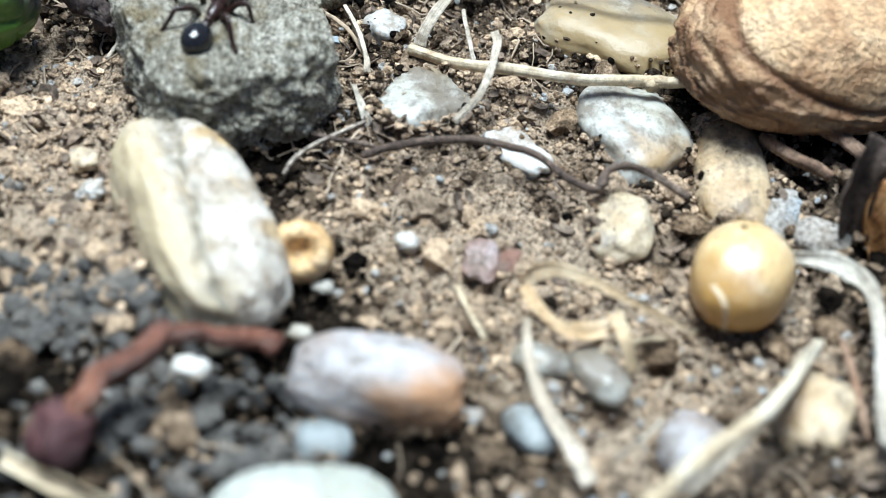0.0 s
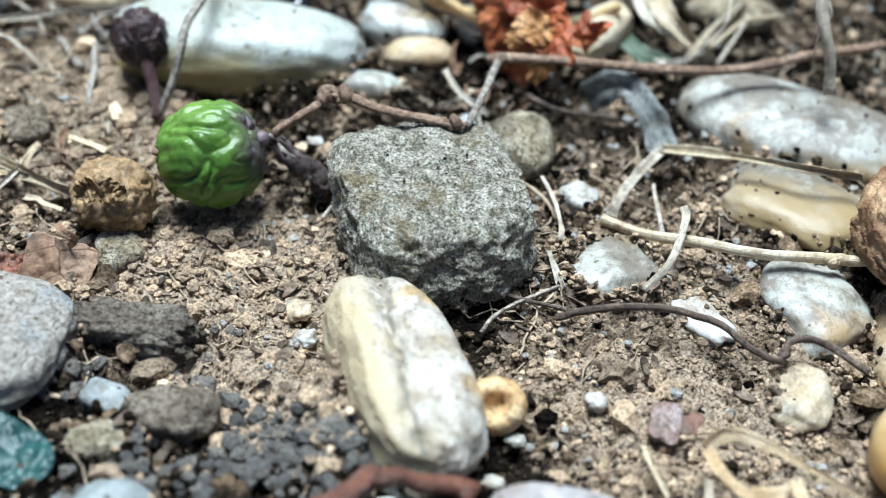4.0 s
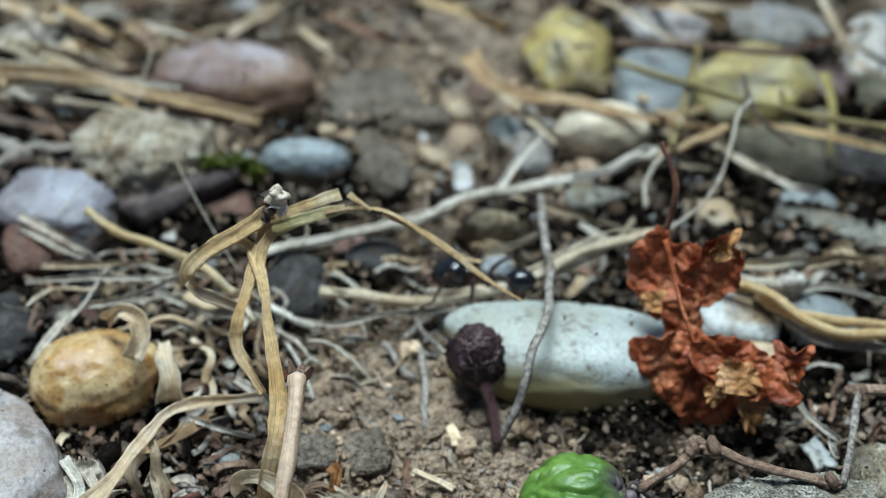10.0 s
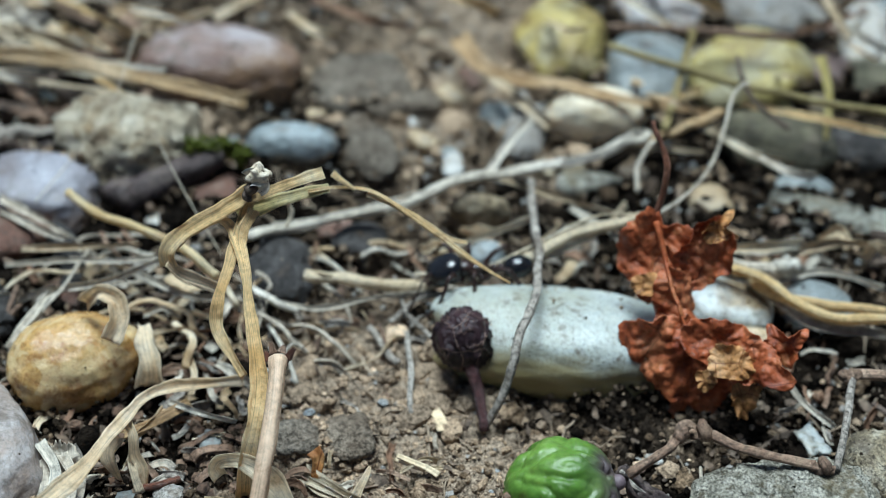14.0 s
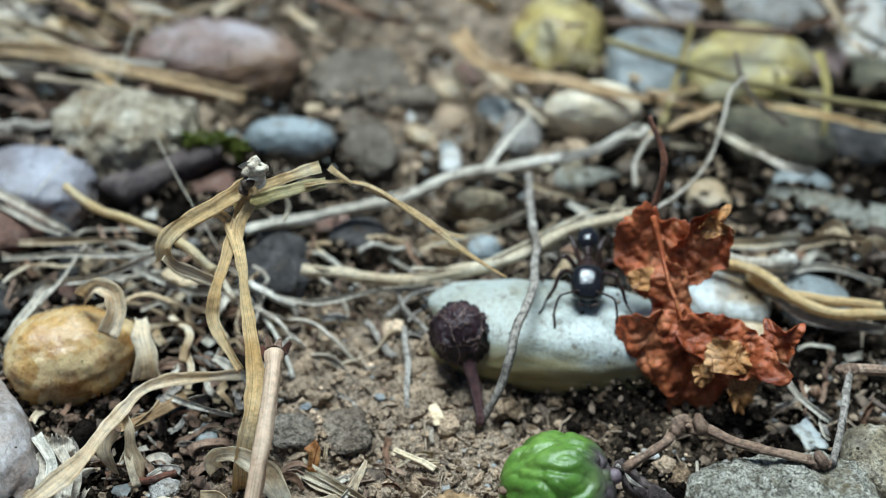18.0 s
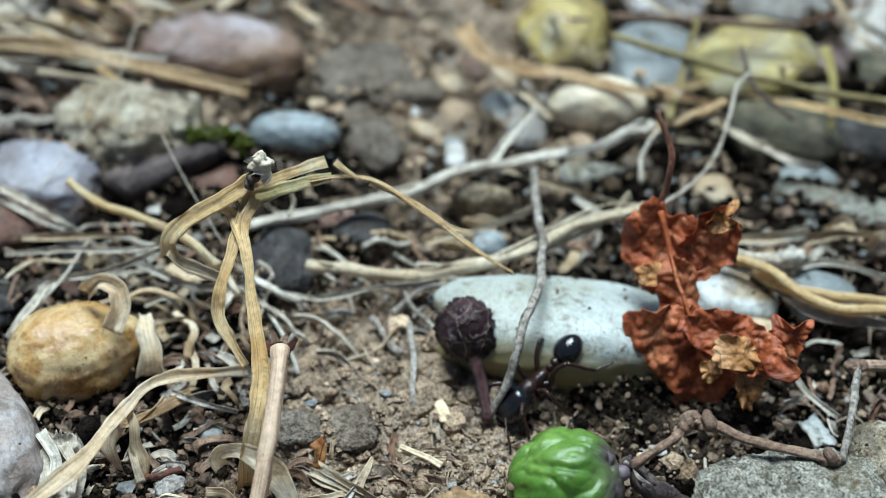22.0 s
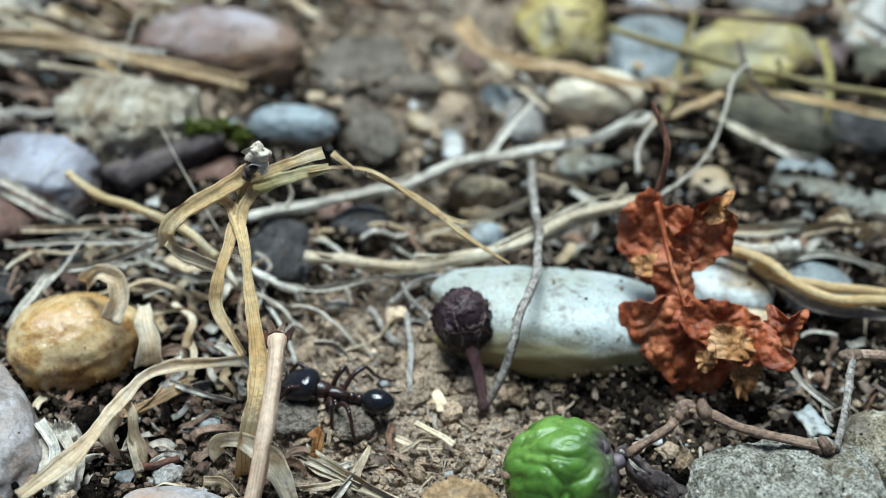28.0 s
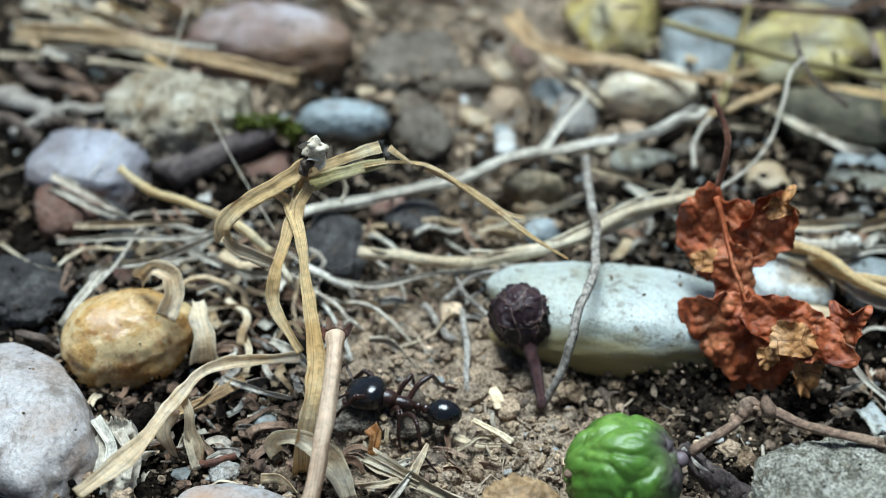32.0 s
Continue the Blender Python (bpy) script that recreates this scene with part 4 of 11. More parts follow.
def leaf_sheet(name, w, h, outline, mat, seed, spin=0.0, crumple=0.1, bend=0.0, fold=0.0, curl=0.1, teeth=17, tooth=0.09, rings=26, spokes=150, thick=0.01):
    """A torn, crumpled sheet of dead leaf in its own plane: radii all round (even steps of angle), sharp creases, a toothed curled edge."""
    off = Vector((seed * 4.1, seed * 1.9, seed * 0.7))
    m = len(outline)
    cs, sn = math.cos(radians(spin)), math.sin(radians(spin))
    top, faces = [], []
    rng = random.Random(seed)
    bites = [rng.uniform(0.35, 1.3) for _ in range(teeth)]
    for i in range(rings + 1):
        f = (i / rings) ** 0.85
        for s in range(spokes if i else 1):
            an = 2 * math.pi * s / spokes
            u = an / (2 * math.pi) * m
            a, b, t = outline[int(u) % m], outline[(int(u) + 1) % m], u % 1
            edge = a + (b - a) * t * t * (3 - 2 * t)
            v = an / (2 * math.pi) * teeth
            saw = (v % 1) if v % 1 < 0.72 else (1 - v % 1) * 2.57
            edge += tooth * bites[int(v) % teeth] * (saw - 0.5) + 0.05 * noise.noise(Vector((math.cos(an), math.sin(an), 2)) * 11 + off)
            x, y = f * edge * math.cos(an), f * edge * math.sin(an)
            x, y = (x * cs - y * sn) * w / 2, (x * sn + y * cs) * h / 2
            q = Vector((x, y, 0)) * 1.9 + off
            q += 0.25 * noise.noise_vector(q * 0.8)
            z = crumple * (1.5 * abs(noise.noise(q)) + 0.75 * abs(noise.noise(q * 2.3 + off)) + 0.34 * abs(noise.noise(q * 5.1)) + 0.13 * noise.noise(q * 11))
            z += fold * abs(x + 0.12 * y + 0.06 * noise.noise(q * 1.4))
            z += curl * f ** 4 * noise.noise(Vector((math.cos(an), math.sin(an), 4)) * 2.1 + off)
            if bend:
                k = x * bend
                x, z = math.sin(k) / bend - z * math.sin(k), (1 - math.cos(k)) / bend + z * math.cos(k)
            top.append((x, y, z))
    k = len(top)
    at = lambda i, s: 0 if i == 0 else 1 + (i - 1) * spokes + s % spokes
    for s in range(spokes):
        faces += [(0, at(1, s), at(1, s + 1)), (k, k + at(1, s + 1), k + at(1, s))]
        for i in range(1, rings):
            q = (at(i, s), at(i + 1, s), at(i + 1, s + 1), at(i, s + 1))
            faces += [q, tuple(k + v for v in reversed(q))]
        a, b = at(rings, s), at(rings, s + 1)
        faces.append((a, k + a, k + b, b))
    verts = top + [(x, y, z - thick) for x, y, z in top]
    return mesh_of(name, verts, faces, mat, [(x, y) for x, y, z in verts])


def leaf(at):
    """A crumpled dead leaf on its tip: two upper lobes round the midrib, a narrow waist, two lower lobes folded over one another."""
    ob = thing("dead_leaf", "crumpled rust-orange dead leaf with toothed lobes", "leaf", None, at)
    sheets = [
        ("upper_lobe", "", leaf_red, (-0.63, 0.84, 1.02), 0.5, 0.84, (62, -14, 14), [1, 0.9, 1.1, 0.9, 1.05, 1.15, 0.9, 1.1, 0.95, 0.9], dict(crumple=0.1, bend=-1.2, curl=0.1)),
        ("upper_lobe", "", leaf_red, (-0.2, 0.9, 1.08), 0.64, 0.74, (58, 16, -22), [1, 1.2, 0.8, 1.05, 0.9, 0.8, 0.85, 1.0, 1.05, 0.9], dict(crumple=0.11, bend=2.4, curl=0.2)),
        ("upper_lobe", "", leaf_red, (-0.42, 0.88, 1.0), 0.5, 0.62, (58, 2, -4), [0.9, 1.0, 1.0, 0.9, 0.9, 1.0, 0.9, 0.9], dict(crumple=0.12, bend=-1.4, curl=0.05)),
        ("ear", "pale curled ear of the lobe", leaf_ochre, (-0.07, 0.93, 1.32), 0.26, 0.34, (58, 30, -40), [1, 0.8, 1.1, 0.9, 1.05, 0.85, 0.9], dict(crumple=0.07, bend=3.0, curl=0.25, teeth=9)),
        ("fold", "ochre fold across the waist", leaf_ochre, (-0.57, 0.6, 0.9), 0.38, 0.24, (50, -6, 6), [1, 0.85, 0.9, 1.1, 1, 0.8, 0.95], dict(crumple=0.07, bend=-1.5, teeth=9)),
        ("waist", "", leaf_red, (-0.37, 0.5, 0.78), 0.4, 0.66, (56, -6, 6), [0.9, 1.0, 1.1, 0.9, 0.9, 0.95, 1.1, 1.0], dict(crumple=0.12, bend=-2.2, spin=25)),
        ("lower_lobe", "", leaf_red, (-0.32, 0.2, 0.5), 0.92, 1.0, (60, -14, 20), [0.8, 0.75, 0.7, 0.8, 1.15, 0.8, 0.7, 0.85, 0.95, 0.85], dict(crumple=0.13, fold=-0.25, bend=-0.8, curl=0.08)),
        ("lower_lobe", "", leaf_red, (0.16, 0.2, 0.62), 1.12, 0.62, (54, 10, -14), [1.15, 0.8, 0.7, 0.75, 0.85, 0.95, 0.9, 0.7, 0.8, 0.75], dict(crumple=0.12, fold=0.12, bend=0.6, spin=-8, curl=0.1)),
        ("lower_lobe", "", leaf_red, (-0.1, 0.17, 0.24), 0.62, 0.84, (74, 4, 10), [0.9, 0.8, 0.9, 0.85, 0.9, 0.7, 1.0, 1.1, 0.8], dict(crumple=0.1, bend=-1.8)),
        ("tip", "", leaf_red, (0.56, 0.26, 0.68), 0.4, 0.42, (62, 38, -26), [1.1, 0.7, 1.2, 0.75, 0.9, 0.8, 1.05, 0.75], dict(crumple=0.12, bend=2.2, curl=0.25, teeth=11, tooth=0.14)),
        ("flap", "paler ochre toothed flap", leaf_ochre, (0.13, 0.0, 0.67), 0.44, 0.32, (52, 8, 4), [1, 0.85, 0.95, 1.05, 0.9, 1.05, 0.85, 1.0], dict(crumple=0.06, bend=-0.9, teeth=13, tooth=0.16)),
        ("flap", "paler ochre toothed flap", leaf_ochre, (0.28, -0.03, 0.38), 0.28, 0.42, (66, 8, 14), [0.9, 0.8, 1.0, 0.85, 0.9, 0.9, 1.15, 0.8], dict(crumple=0.07, bend=-1.6, teeth=11, tooth=0.2)),
        ("flap", "paler ochre toothed flap", leaf_ochre, (-0.06, 0.0, 0.45), 0.2, 0.2, (58, -14, 20), [1, 0.8, 1.0, 0.8, 1.1, 0.9], dict(crumple=0.06, bend=-1.2, teeth=8, tooth=0.2)),
    ]
    for i, (name, label, mat, where, w, h, turn, outline, more) in enumerate(sheets):
        part(name, leaf_sheet(name, w, h, outline, mat, 11 + i, **more), ob, label, where, turn)
    part("midrib", tube_data("midrib", [(-0.62, 0.92, 1.34), (-0.52, 0.72, 1.12), (-0.42, 0.5, 0.98), (-0.3, 0.3, 0.82), (-0.18, 0.16, 0.62)], 0.022, leaf_red, taper=(1.3, 0.5), seed=3), ob, "raised red midrib")
    part("stem", tube_data("stem", [(-0.62, 1.04, 1.34), (-0.57, 1.14, 1.66), (-0.64, 1.24, 1.86), (-0.75, 1.34, 2.08)], 0.026, red_twig, taper=(1.2, 0.8), seed=8, rough=0.15), ob, "thin bent brown stem")
    return ob


mauve_skin = material("mauve_skin", [(0.12, 0.09, 0.1), (0.2, 0.15, 0.16)], 260, 0.5, 0.3, 1600, 0.15, vary=0)


# ---- the ant ----
def ant():
    ob = thing("ant", "glossy black harvester ant with a large head, walking", "ant", None)

    def blob(name, size, at, mat, p=2.2, label="", turn=(0, 0, 0), a=0.0):
        verts, faces = lump(size, 2, p, a, 0.0, sub=4)
        return part(name, mesh_of(name, verts, faces, mat), ob, label, at, turn)

    verts, faces = ball(4)
    cheek = [tuple(c * (abs(v.x) ** 2.6 + abs(v.y) ** 2.6 + abs(v.z) ** 2.6) ** (-1 / 2.6) for c in (v.x * 0.172, v.y * 0.152 * (1 - 0.06 * v.x), v.z * 0.112 * (1 - 0.18 * v.x))) for v in verts]
    head = part("head", mesh_of("head", cheek, faces, chitin), ob, "broad shiny head", (0.36, 0, 0.015), (0, 22, 0))
    for side in (1, -1):
        jaw = tube_data("mandible", [(0.1, 0.06 * side, -0.02), (0.17, 0.075 * side, -0.03), (0.205, 0.02 * side, -0.035)], 0.022, chitin_red, taper=(1.2, 0.4), steps=6, rough=0)
        part("mandible", jaw, head)
        feeler = [(0.1, 0.055 * side, 0.06), (0.17, 0.17 * side, 0.12), (0.21, 0.235 * side, 0.11), (0.31, 0.27 * side, 0.02), (0.42, 0.26 * side, -0.08)]
        part("antenna", tube_data("antenna", feeler, 0.011, chitin_red, taper=(0.9, 1.0), sides=6, steps=6, rough=0), head)
        ev, ef = lump((0.02, 0.014, 0.02), 1, sub=2)
        part("eye", mesh_of("eye", ev, ef, chitin), head, "", (0.0, 0.142 * side, 0.035))
    blob("pronotum", (0.1, 0.075, 0.075), (0.185, 0, 0.02), chitin_red)
    blob("propodeum", (0.12, 0.055, 0.06), (0.06, 0, 0.0), chitin_red)
    blob("neck", (0.05, 0.03, 0.03), (0.265, 0, 0.01), chitin_red)
    blob("petiole", (0.035, 0.035, 0.05), (-0.085, 0, 0.0), chitin_red)
    blob("postpetiole", (0.037, 0.045, 0.045), (-0.15, 0, 0.005), chitin_red)
    verts, faces = ball(5)
    tail = []
    for v in verts:
        ring = 0.008 * sum(1 / (1 + math.exp(-(v.x - at) * 60)) for at in (-0.35, 0.05, 0.45))
        k = 1 - ring + 0.012
        tail.append((v.x * 0.145 * (1 + 0.04 * v.x), v.y * 0.115 * k * (1 + 0.14 * v.x), v.z * 0.108 * k * (1 + 0.12 * v.x)))
    part("gaster", mesh_of("gaster", tail, faces, chitin), ob, "glossy egg-shaped abdomen", (-0.315, 0, 0.01), (0, 8, 0))
    legs = []
    for x, reach, back in ((0.2, 0.24, 0.3), (0.12, 0.3, -0.06), (0.05, 0.27, -0.36)):
        for side in (1, -1):
            hip = (x, 0.05 * side, -0.03)
            knee = (back * 0.62, reach * 0.62 * side, 0.15)
            shin = (back * 1.0, reach * 0.95 * side, -0.09)
            foot = (back * 1.45, reach * 1.1 * side, -0.16)
            leg = part("leg", tube_data("leg", [(0, 0, 0), (back * 0.1, reach * 0.12 * side, -0.015), tuple(k * 0.55 for k in knee), knee], 0.029, chitin_red, taper=(0.9, 0.7), sides=8, steps=5, rough=0), ob, "", hip)
            part("tibia", tube_data("tibia", [knee, tuple((a + b) / 2 for a, b in zip(knee, shin)), shin], 0.02, chitin_red, taper=(0.9, 0.7), sides=8, steps=5, rough=0), leg)
            part("tarsus", tube_data("tarsus", [shin, tuple((a + b) / 2 for a, b in zip(shin, foot)), foot], 0.012, chitin_red, taper=(1, 0.8), sides=6, steps=4, rough=0), leg)
            legs.append((leg, hip, side, len(legs)))
    return ob, legs



# ---- the grey rock, the quartz stone and what lies round them ----
pebble('rough grey granular rock, blocky with worn corners', (-1.02, 9.18, 0.26), (0.85, 0.73, 0.47), -71, grey_rock, p=4.4, a=0.06, b=0.04, c=0.02, sub=6, name='rock', category='rock')
pebble('elongated white quartz stone with a groove and yellow stains', (-1.02, 7.36, 0.21), (1.01, 0.46, 0.41), -66, stained_quartz, p=2.8, a=0.06, b=0.025, c=0.006, sub=6, groove=0.2, stain=(-0.9, -0.35, 0.1, 0.15, 0.65), name='quartz_stone', category='stone')
pebble('round olive-tan pebble beside the rock', (-0.33, 10.46, 0.11), (0.41, 0.28, 0.22), -89, olive_stone, c=0.01)
pebble('large rounded bluish white quartz stone half sunk in soil', (2.14, 11.19, 0.06), (1.08, 0.59, 0.3), -24, blue_quartz, stain=(0.3, -0.5, -0.8, 0.0, 0.5), a=0.06, b=0.01, sub=5)
pebble('translucent quartz stone with brown stains', (2.09, 10.05, 0.03), (0.65, 0.47, 0.21), -25, blue_quartz, stain=(0.1, -0.7, 0.0, -0.5, 0.3), p=2.8, a=0.1, b=0.015, sub=5)
pebble('translucent white pebble with brown cracks', (0.51, 8.96, 0), (0.41, 0.35, 0.17), 35, blue_quartz, p=3, a=0.14, b=0.03, sub=5)
pebble('bluish translucent quartz pebble sunk in soil', (2.17, 8.84, 0), (0.47, 0.39, 0.18), -65, blue_quartz, a=0.12, p=2.8)
pebble('long tan pebble lying on the soil', (2.88, 8.43, 0.01), (0.57, 0.28, 0.14), 84, tan_stone, p=2.8, a=0.1)
pebble('yellow pebble half covered with soil', (1.98, 7.83, 0), (0.35, 0.23, 0.11), 76, tan_stone, a=0.14)
pebble('round glossy yellow pebble like a bead', (2.71, 7.16, 0.27), (0.43, 0.35, 0.34), 69, yellow_stone, stain=(-0.5, -0.5, -0.6, -0.25, 0.5), p=2.1, a=0.03, b=0.004, sub=5)
pebble('flat white chip sunk in soil', (1.26, 8.54, 0.01), (0.29, 0.14, 0.07), -41, white_quartz, p=3.5, a=0.2)
pebble('small angular white pebble', (0.2, 9.87, 0.04), (0.18, 0.16, 0.1), -33, white_quartz, p=3.5, a=0.15)
pebble('smooth pinkish grey stone', (0.25, 6.12, 0.18), (0.57, 0.32, 0.31), -8, pink_stone, stain=(0.7, -0.5, -0.1, 0.1, 0.7), a=0.06, sub=5)
pebble('smooth bluish white stone', (-0.15, 5.06, 0.18), (0.58, 0.34, 0.3), 2, long_quartz, a=0.04, sub=5)
pebble('small bluish grey pebble', (1.23, 5.91, 0.06), (0.2, 0.14, 0.1), -50, slate)
pebble('flat white chip lying on the soil', (-0.95, 6.28, 0.03), (0.12, 0.09, 0.06), -10, white_quartz, p=3.4)
pebble('pale greenish pebble sunk in soil', (1.33, 6.5, 0.03), (0.21, 0.13, 0.09), -12, blue_quartz)
pebble('pale pebble sunk in soil', (1.71, 6.39, 0.04), (0.25, 0.16, 0.12), -50, blue_quartz)
pebble('pale pinkish pebble lying on the soil', (2.25, 5.84, 0.06), (0.26, 0.21, 0.13), 69, pink_stone)
pebble('knobbly yellowish pebble lying on the soil', (3.09, 6.13, 0.08), (0.29, 0.26, 0.16), 63, tan_stone, p=3, a=0.14, b=0.05)
pebble('flat pale grey stone', (3.44, 7.75, 0.04), (0.23, 0.18, 0.12), -24, pale_rock, p=3)
pebble('small grey stone lying on the soil', (3.19, 8.04, 0.02), (0.27, 0.13, 0.08), 68, pale_rock, p=3)
pebble('dark bluish pebble lying on the soil', (-0.07, 5.73, 0.05), (0.19, 0.18, 0.12), 1, slate)
pebble('white grit pebble lying on the soil', (0.42, 7.54, 0.02), (0.08, 0.08, 0.05), 87, white_quartz)
pebble('flat greyish mauve chip', (0.94, 7.4, 0.01), (0.18, 0.12, 0.04), 83, purple_stone, p=3, a=0.2)
pebble('flat reddish brown chip', (1.12, 7.43, 0), (0.14, 0.08, 0.02), 73, brown_stone, p=3, a=0.2)
pebble('small pale pebble lying on the soil', (0.84, 6.03, 0.02), (0.08, 0.06, 0.04), -8, pale_rock)
pebble('flat white chip lying on the soil', (-0.28, 6.64, 0.02), (0.09, 0.05, 0.04), 2, white_quartz)
pebble('white grit pebble lying on the soil', (-0.15, 7.07, 0.01), (0.07, 0.05, 0.03), 1, white_quartz)
pebble('small yellow-green pebble lying on the soil', (-3.48, 8.61, 0.03), (0.22, 0.19, 0.11), -69, olive_stone, p=3)
pebble('smooth blue-grey stone lying on the soil', (-2.81, 5.85, 0.1), (0.35, 0.29, 0.17), -86, slate, sub=5)
pebble('small bluish white pebble', (-3.15, 6.99, 0.05), (0.2, 0.14, 0.1), -26, slate, p=3)
pebble('yellowish grey pebble lying on the soil', (-3.12, 6.58, 0.05), (0.25, 0.17, 0.12), 21, olive_stone)
pebble('grey crusted ledge of soil', (-3.17, 7.67, 0.07), (0.5, 0.17, 0.18), 0, clay, p=4, a=0.18, b=0.08, c=0.05, sub=5, name='soil_clod', category='soil')
pebble('dark crumbly clod lying on the soil', (-2.66, 6.91, 0.05), (0.31, 0.24, 0.17), 17, clay, p=3, a=0.15, b=0.06, c=0.02)
pebble('smooth pinkish tan stone half sunk in soil', (-5.6, 8.52, 0.1), (0.76, 0.52, 0.22), -8, pink_stone, p=2.5, a=0.07, sub=5, name='stone', category='stone', stain=(-0.4, -0.4, 0.5, 0.1, 0.9))
pebble('large smooth pale grey stone', (-4.33, 7.36, 0.2), (0.81, 0.64, 0.27), -8, pale_rock, p=2.7, a=0.05, sub=5, name='stone', category='stone')
pebble('small tan pebble lying on the soil', (-1.93, 8.16, 0.02), (0.1, 0.09, 0.05), -80, tan_stone)
pebble('white grit pebble lying on the soil', (-1.83, 7.86, 0.02), (0.08, 0.08, 0.05), -80, white_quartz)

# ---- straws and twigs round the rock ----
stalk('straw', 'long tan straw with a brown node', [(0.4, 9.51, 0.15), (1.02, 9.23, 0.25), (2.02, 9.11, 0.3), (2.89, 9.13, 0.35), (3.24, 9.02, 0.3)], 0.045, straw, knots=((0.56, 0.35),), rough=0.12)
stalk('straw', 'flat brown fibrous stalk', [(2.86, 9.17, 0.35), (3.05, 8.99, 0.4), (3.46, 8.73, 0.35), (3.83, 8.49, 0.25)], 0.064, brown_twig, rough=0.2, flat=0.6, fibres=3)
blade('straw', 'tan straw over a white stone', [(0.89, 10.43, 0.25), (1.36, 10.3, 0.35), (2.07, 10.03, 0.5), (2.56, 10.06, 0.45)], 0.091, straw, category='straw', cup=1.1, thick=0.02, twist=(-25, 30), ragged=0.35, taper=(1, 0.85))
blade('dry_grass', 'bleached dry blade lying on the soil', [(0.89, 10.43, 0.25), (0.67, 9.97, 0.3), (0.52, 9.67, 0.25), (0.48, 9.55, 0.15)], 0.12, pale_straw, taper=(0.7, 1), twist=(0, 30))
blade('dry_grass', 'bleached bent dry blade', [(1.03, 9.36, 0.5), (1.05, 9.24, 0.45), (0.94, 8.84, 0.35), (0.73, 8.52, 0.3)], 0.105, pale_straw, taper=(0.6, 0.5), twist=(20, -20))
stalk('twig', 'thin dark bent twig', [(0.07, 8.29, 0.12), (0.39, 8.35, 0.2), (0.85, 8.39, 0.25), (1.3, 8.29, 0.25), (1.59, 8.06, 0.22), (1.78, 8, 0.2), (1.87, 8.15, 0.25), (2.09, 8.2, 0.25), (2.47, 8.02, 0.15)], 0.029, black_twig, category='twig', rough=0.2, wander=0.15, knots=((0.68, 0.4),))
red_stem = thing("plant_stalk", "thick red-brown bent fruit stalk with a dark knob", "stalk", None, (-1.59, 5.51, 0.3))
part("shaft", tube_data("shaft", [(0, 0, 0), (0.12, 0.25, 0.12), (0.36, 0.52, 0.22), (0.6, 0.67, 0.25), (0.87, 0.7, 0.18), (1.2, 0.71, 0.06)], 0.072, red_twig, taper=(1.25, 0.85), rough=0.14, knots=((0.98, 0.3),), seed=9), red_stem)
part("knob", mesh_of("knob", *lump((0.19, 0.2, 0.16), 77, 2.4, 0.2, 0.08, 0.02, 4), purple_stem), red_stem, "dark purple knob", (-0.04, 0.0, 0.0))
blade('dry_grass', 'curled tan leaf strip', [(1.2, 7.02, 0.2), (1.31, 7.07, 0.3), (1.51, 7.05, 0.32), (1.85, 6.9, 0.28), (2.37, 6.71, 0.15)], 0.099, husk, taper=(1, 0.5), twist=(0, 25), cup=0.6)
blade('dry_grass', 'broad curled tan leaf strip', [(1.2, 7.02, 0.2), (1.29, 6.8, 0.22), (1.47, 6.64, 0.2), (1.7, 6.65, 0.2), (1.83, 6.72, 0.25)], 0.165, husk, taper=(0.6, 0.9), twist=(0, -40), cup=0.8)
blade('dry_grass', 'short tan leaf strip', [(1.78, 6.72, 0.3), (1.84, 6.51, 0.3), (1.92, 6.37, 0.1)], 0.111, husk, taper=(1, 0.6), cup=0.5)
blade('dry_grass', 'narrow dry grass blade', [(1.21, 6.74, 0.2), (1.21, 6.36, 0.25), (1.28, 6, 0.25), (1.45, 5.69, 0.2), (1.58, 5.48, 0.1)], 0.093, pale_straw, taper=(0.7, 1.1), cup=0.5)
blade('straw', 'short thin straw lying on the soil', [(0.76, 7.09, 0.08), (0.84, 6.85, 0.1), (0.96, 6.63, 0.08)], 0.044, straw, category='straw', cup=1.1, thick=0.02, twist=(-25, 30), ragged=0.35, taper=(1, 0.85))
stalk('straw', 'thick tan straw lying on the soil', [(3.16, 6.59, 0.25), (2.72, 5.9, 0.55), (2.25, 5.34, 0.75), (1.7, 4.78, 0.9)], 0.049, straw, rough=0.15, taper=(1, 1.1), fibres=3)
blade('straw', 'pale flattened straw lying on the soil', [(3.08, 6.48, 0.2), (2.55, 5.75, 0.4), (2.08, 5.19, 0.5)], 0.104, pale_straw, category='straw', cup=1.1, thick=0.02, twist=(-25, 30), ragged=0.35, taper=(1, 0.85))
blade('dry_grass', 'broad pale curved blade', [(3.06, 7.29, 0.35), (3.35, 7.2, 0.4), (3.56, 6.99, 0.35), (3.54, 6.43, 0.3), (3.45, 5.78, 0.25)], 0.146, pale_straw, taper=(0.8, 1), cup=0.5)
blade('dry_grass', 'thin papery strip against the yellow pebble', [(2.42, 6.84, 0.5), (2.48, 6.67, 0.5), (2.53, 6.67, 0.25)], 0.059, husk, taper=(0.8, 0.5))
blade('dry_grass', 'narrow dark dry leaf', [(3.37, 6.74, 0.15), (3.37, 6.31, 0.2), (3.41, 5.93, 0.1)], 0.081, leaf_brown, taper=(0.6, 0.6))
blade('dried_leaf', 'dark striped curled leaf sheath', [(3.61, 7.7, 0.05), (3.55, 7.75, 0.4), (3.56, 7.79, 0.75), (3.66, 7.87, 0.95)], 0.354, black_twig, category='leaf', taper=(0.5, 0.9), cup=1.0, thick=0.03)
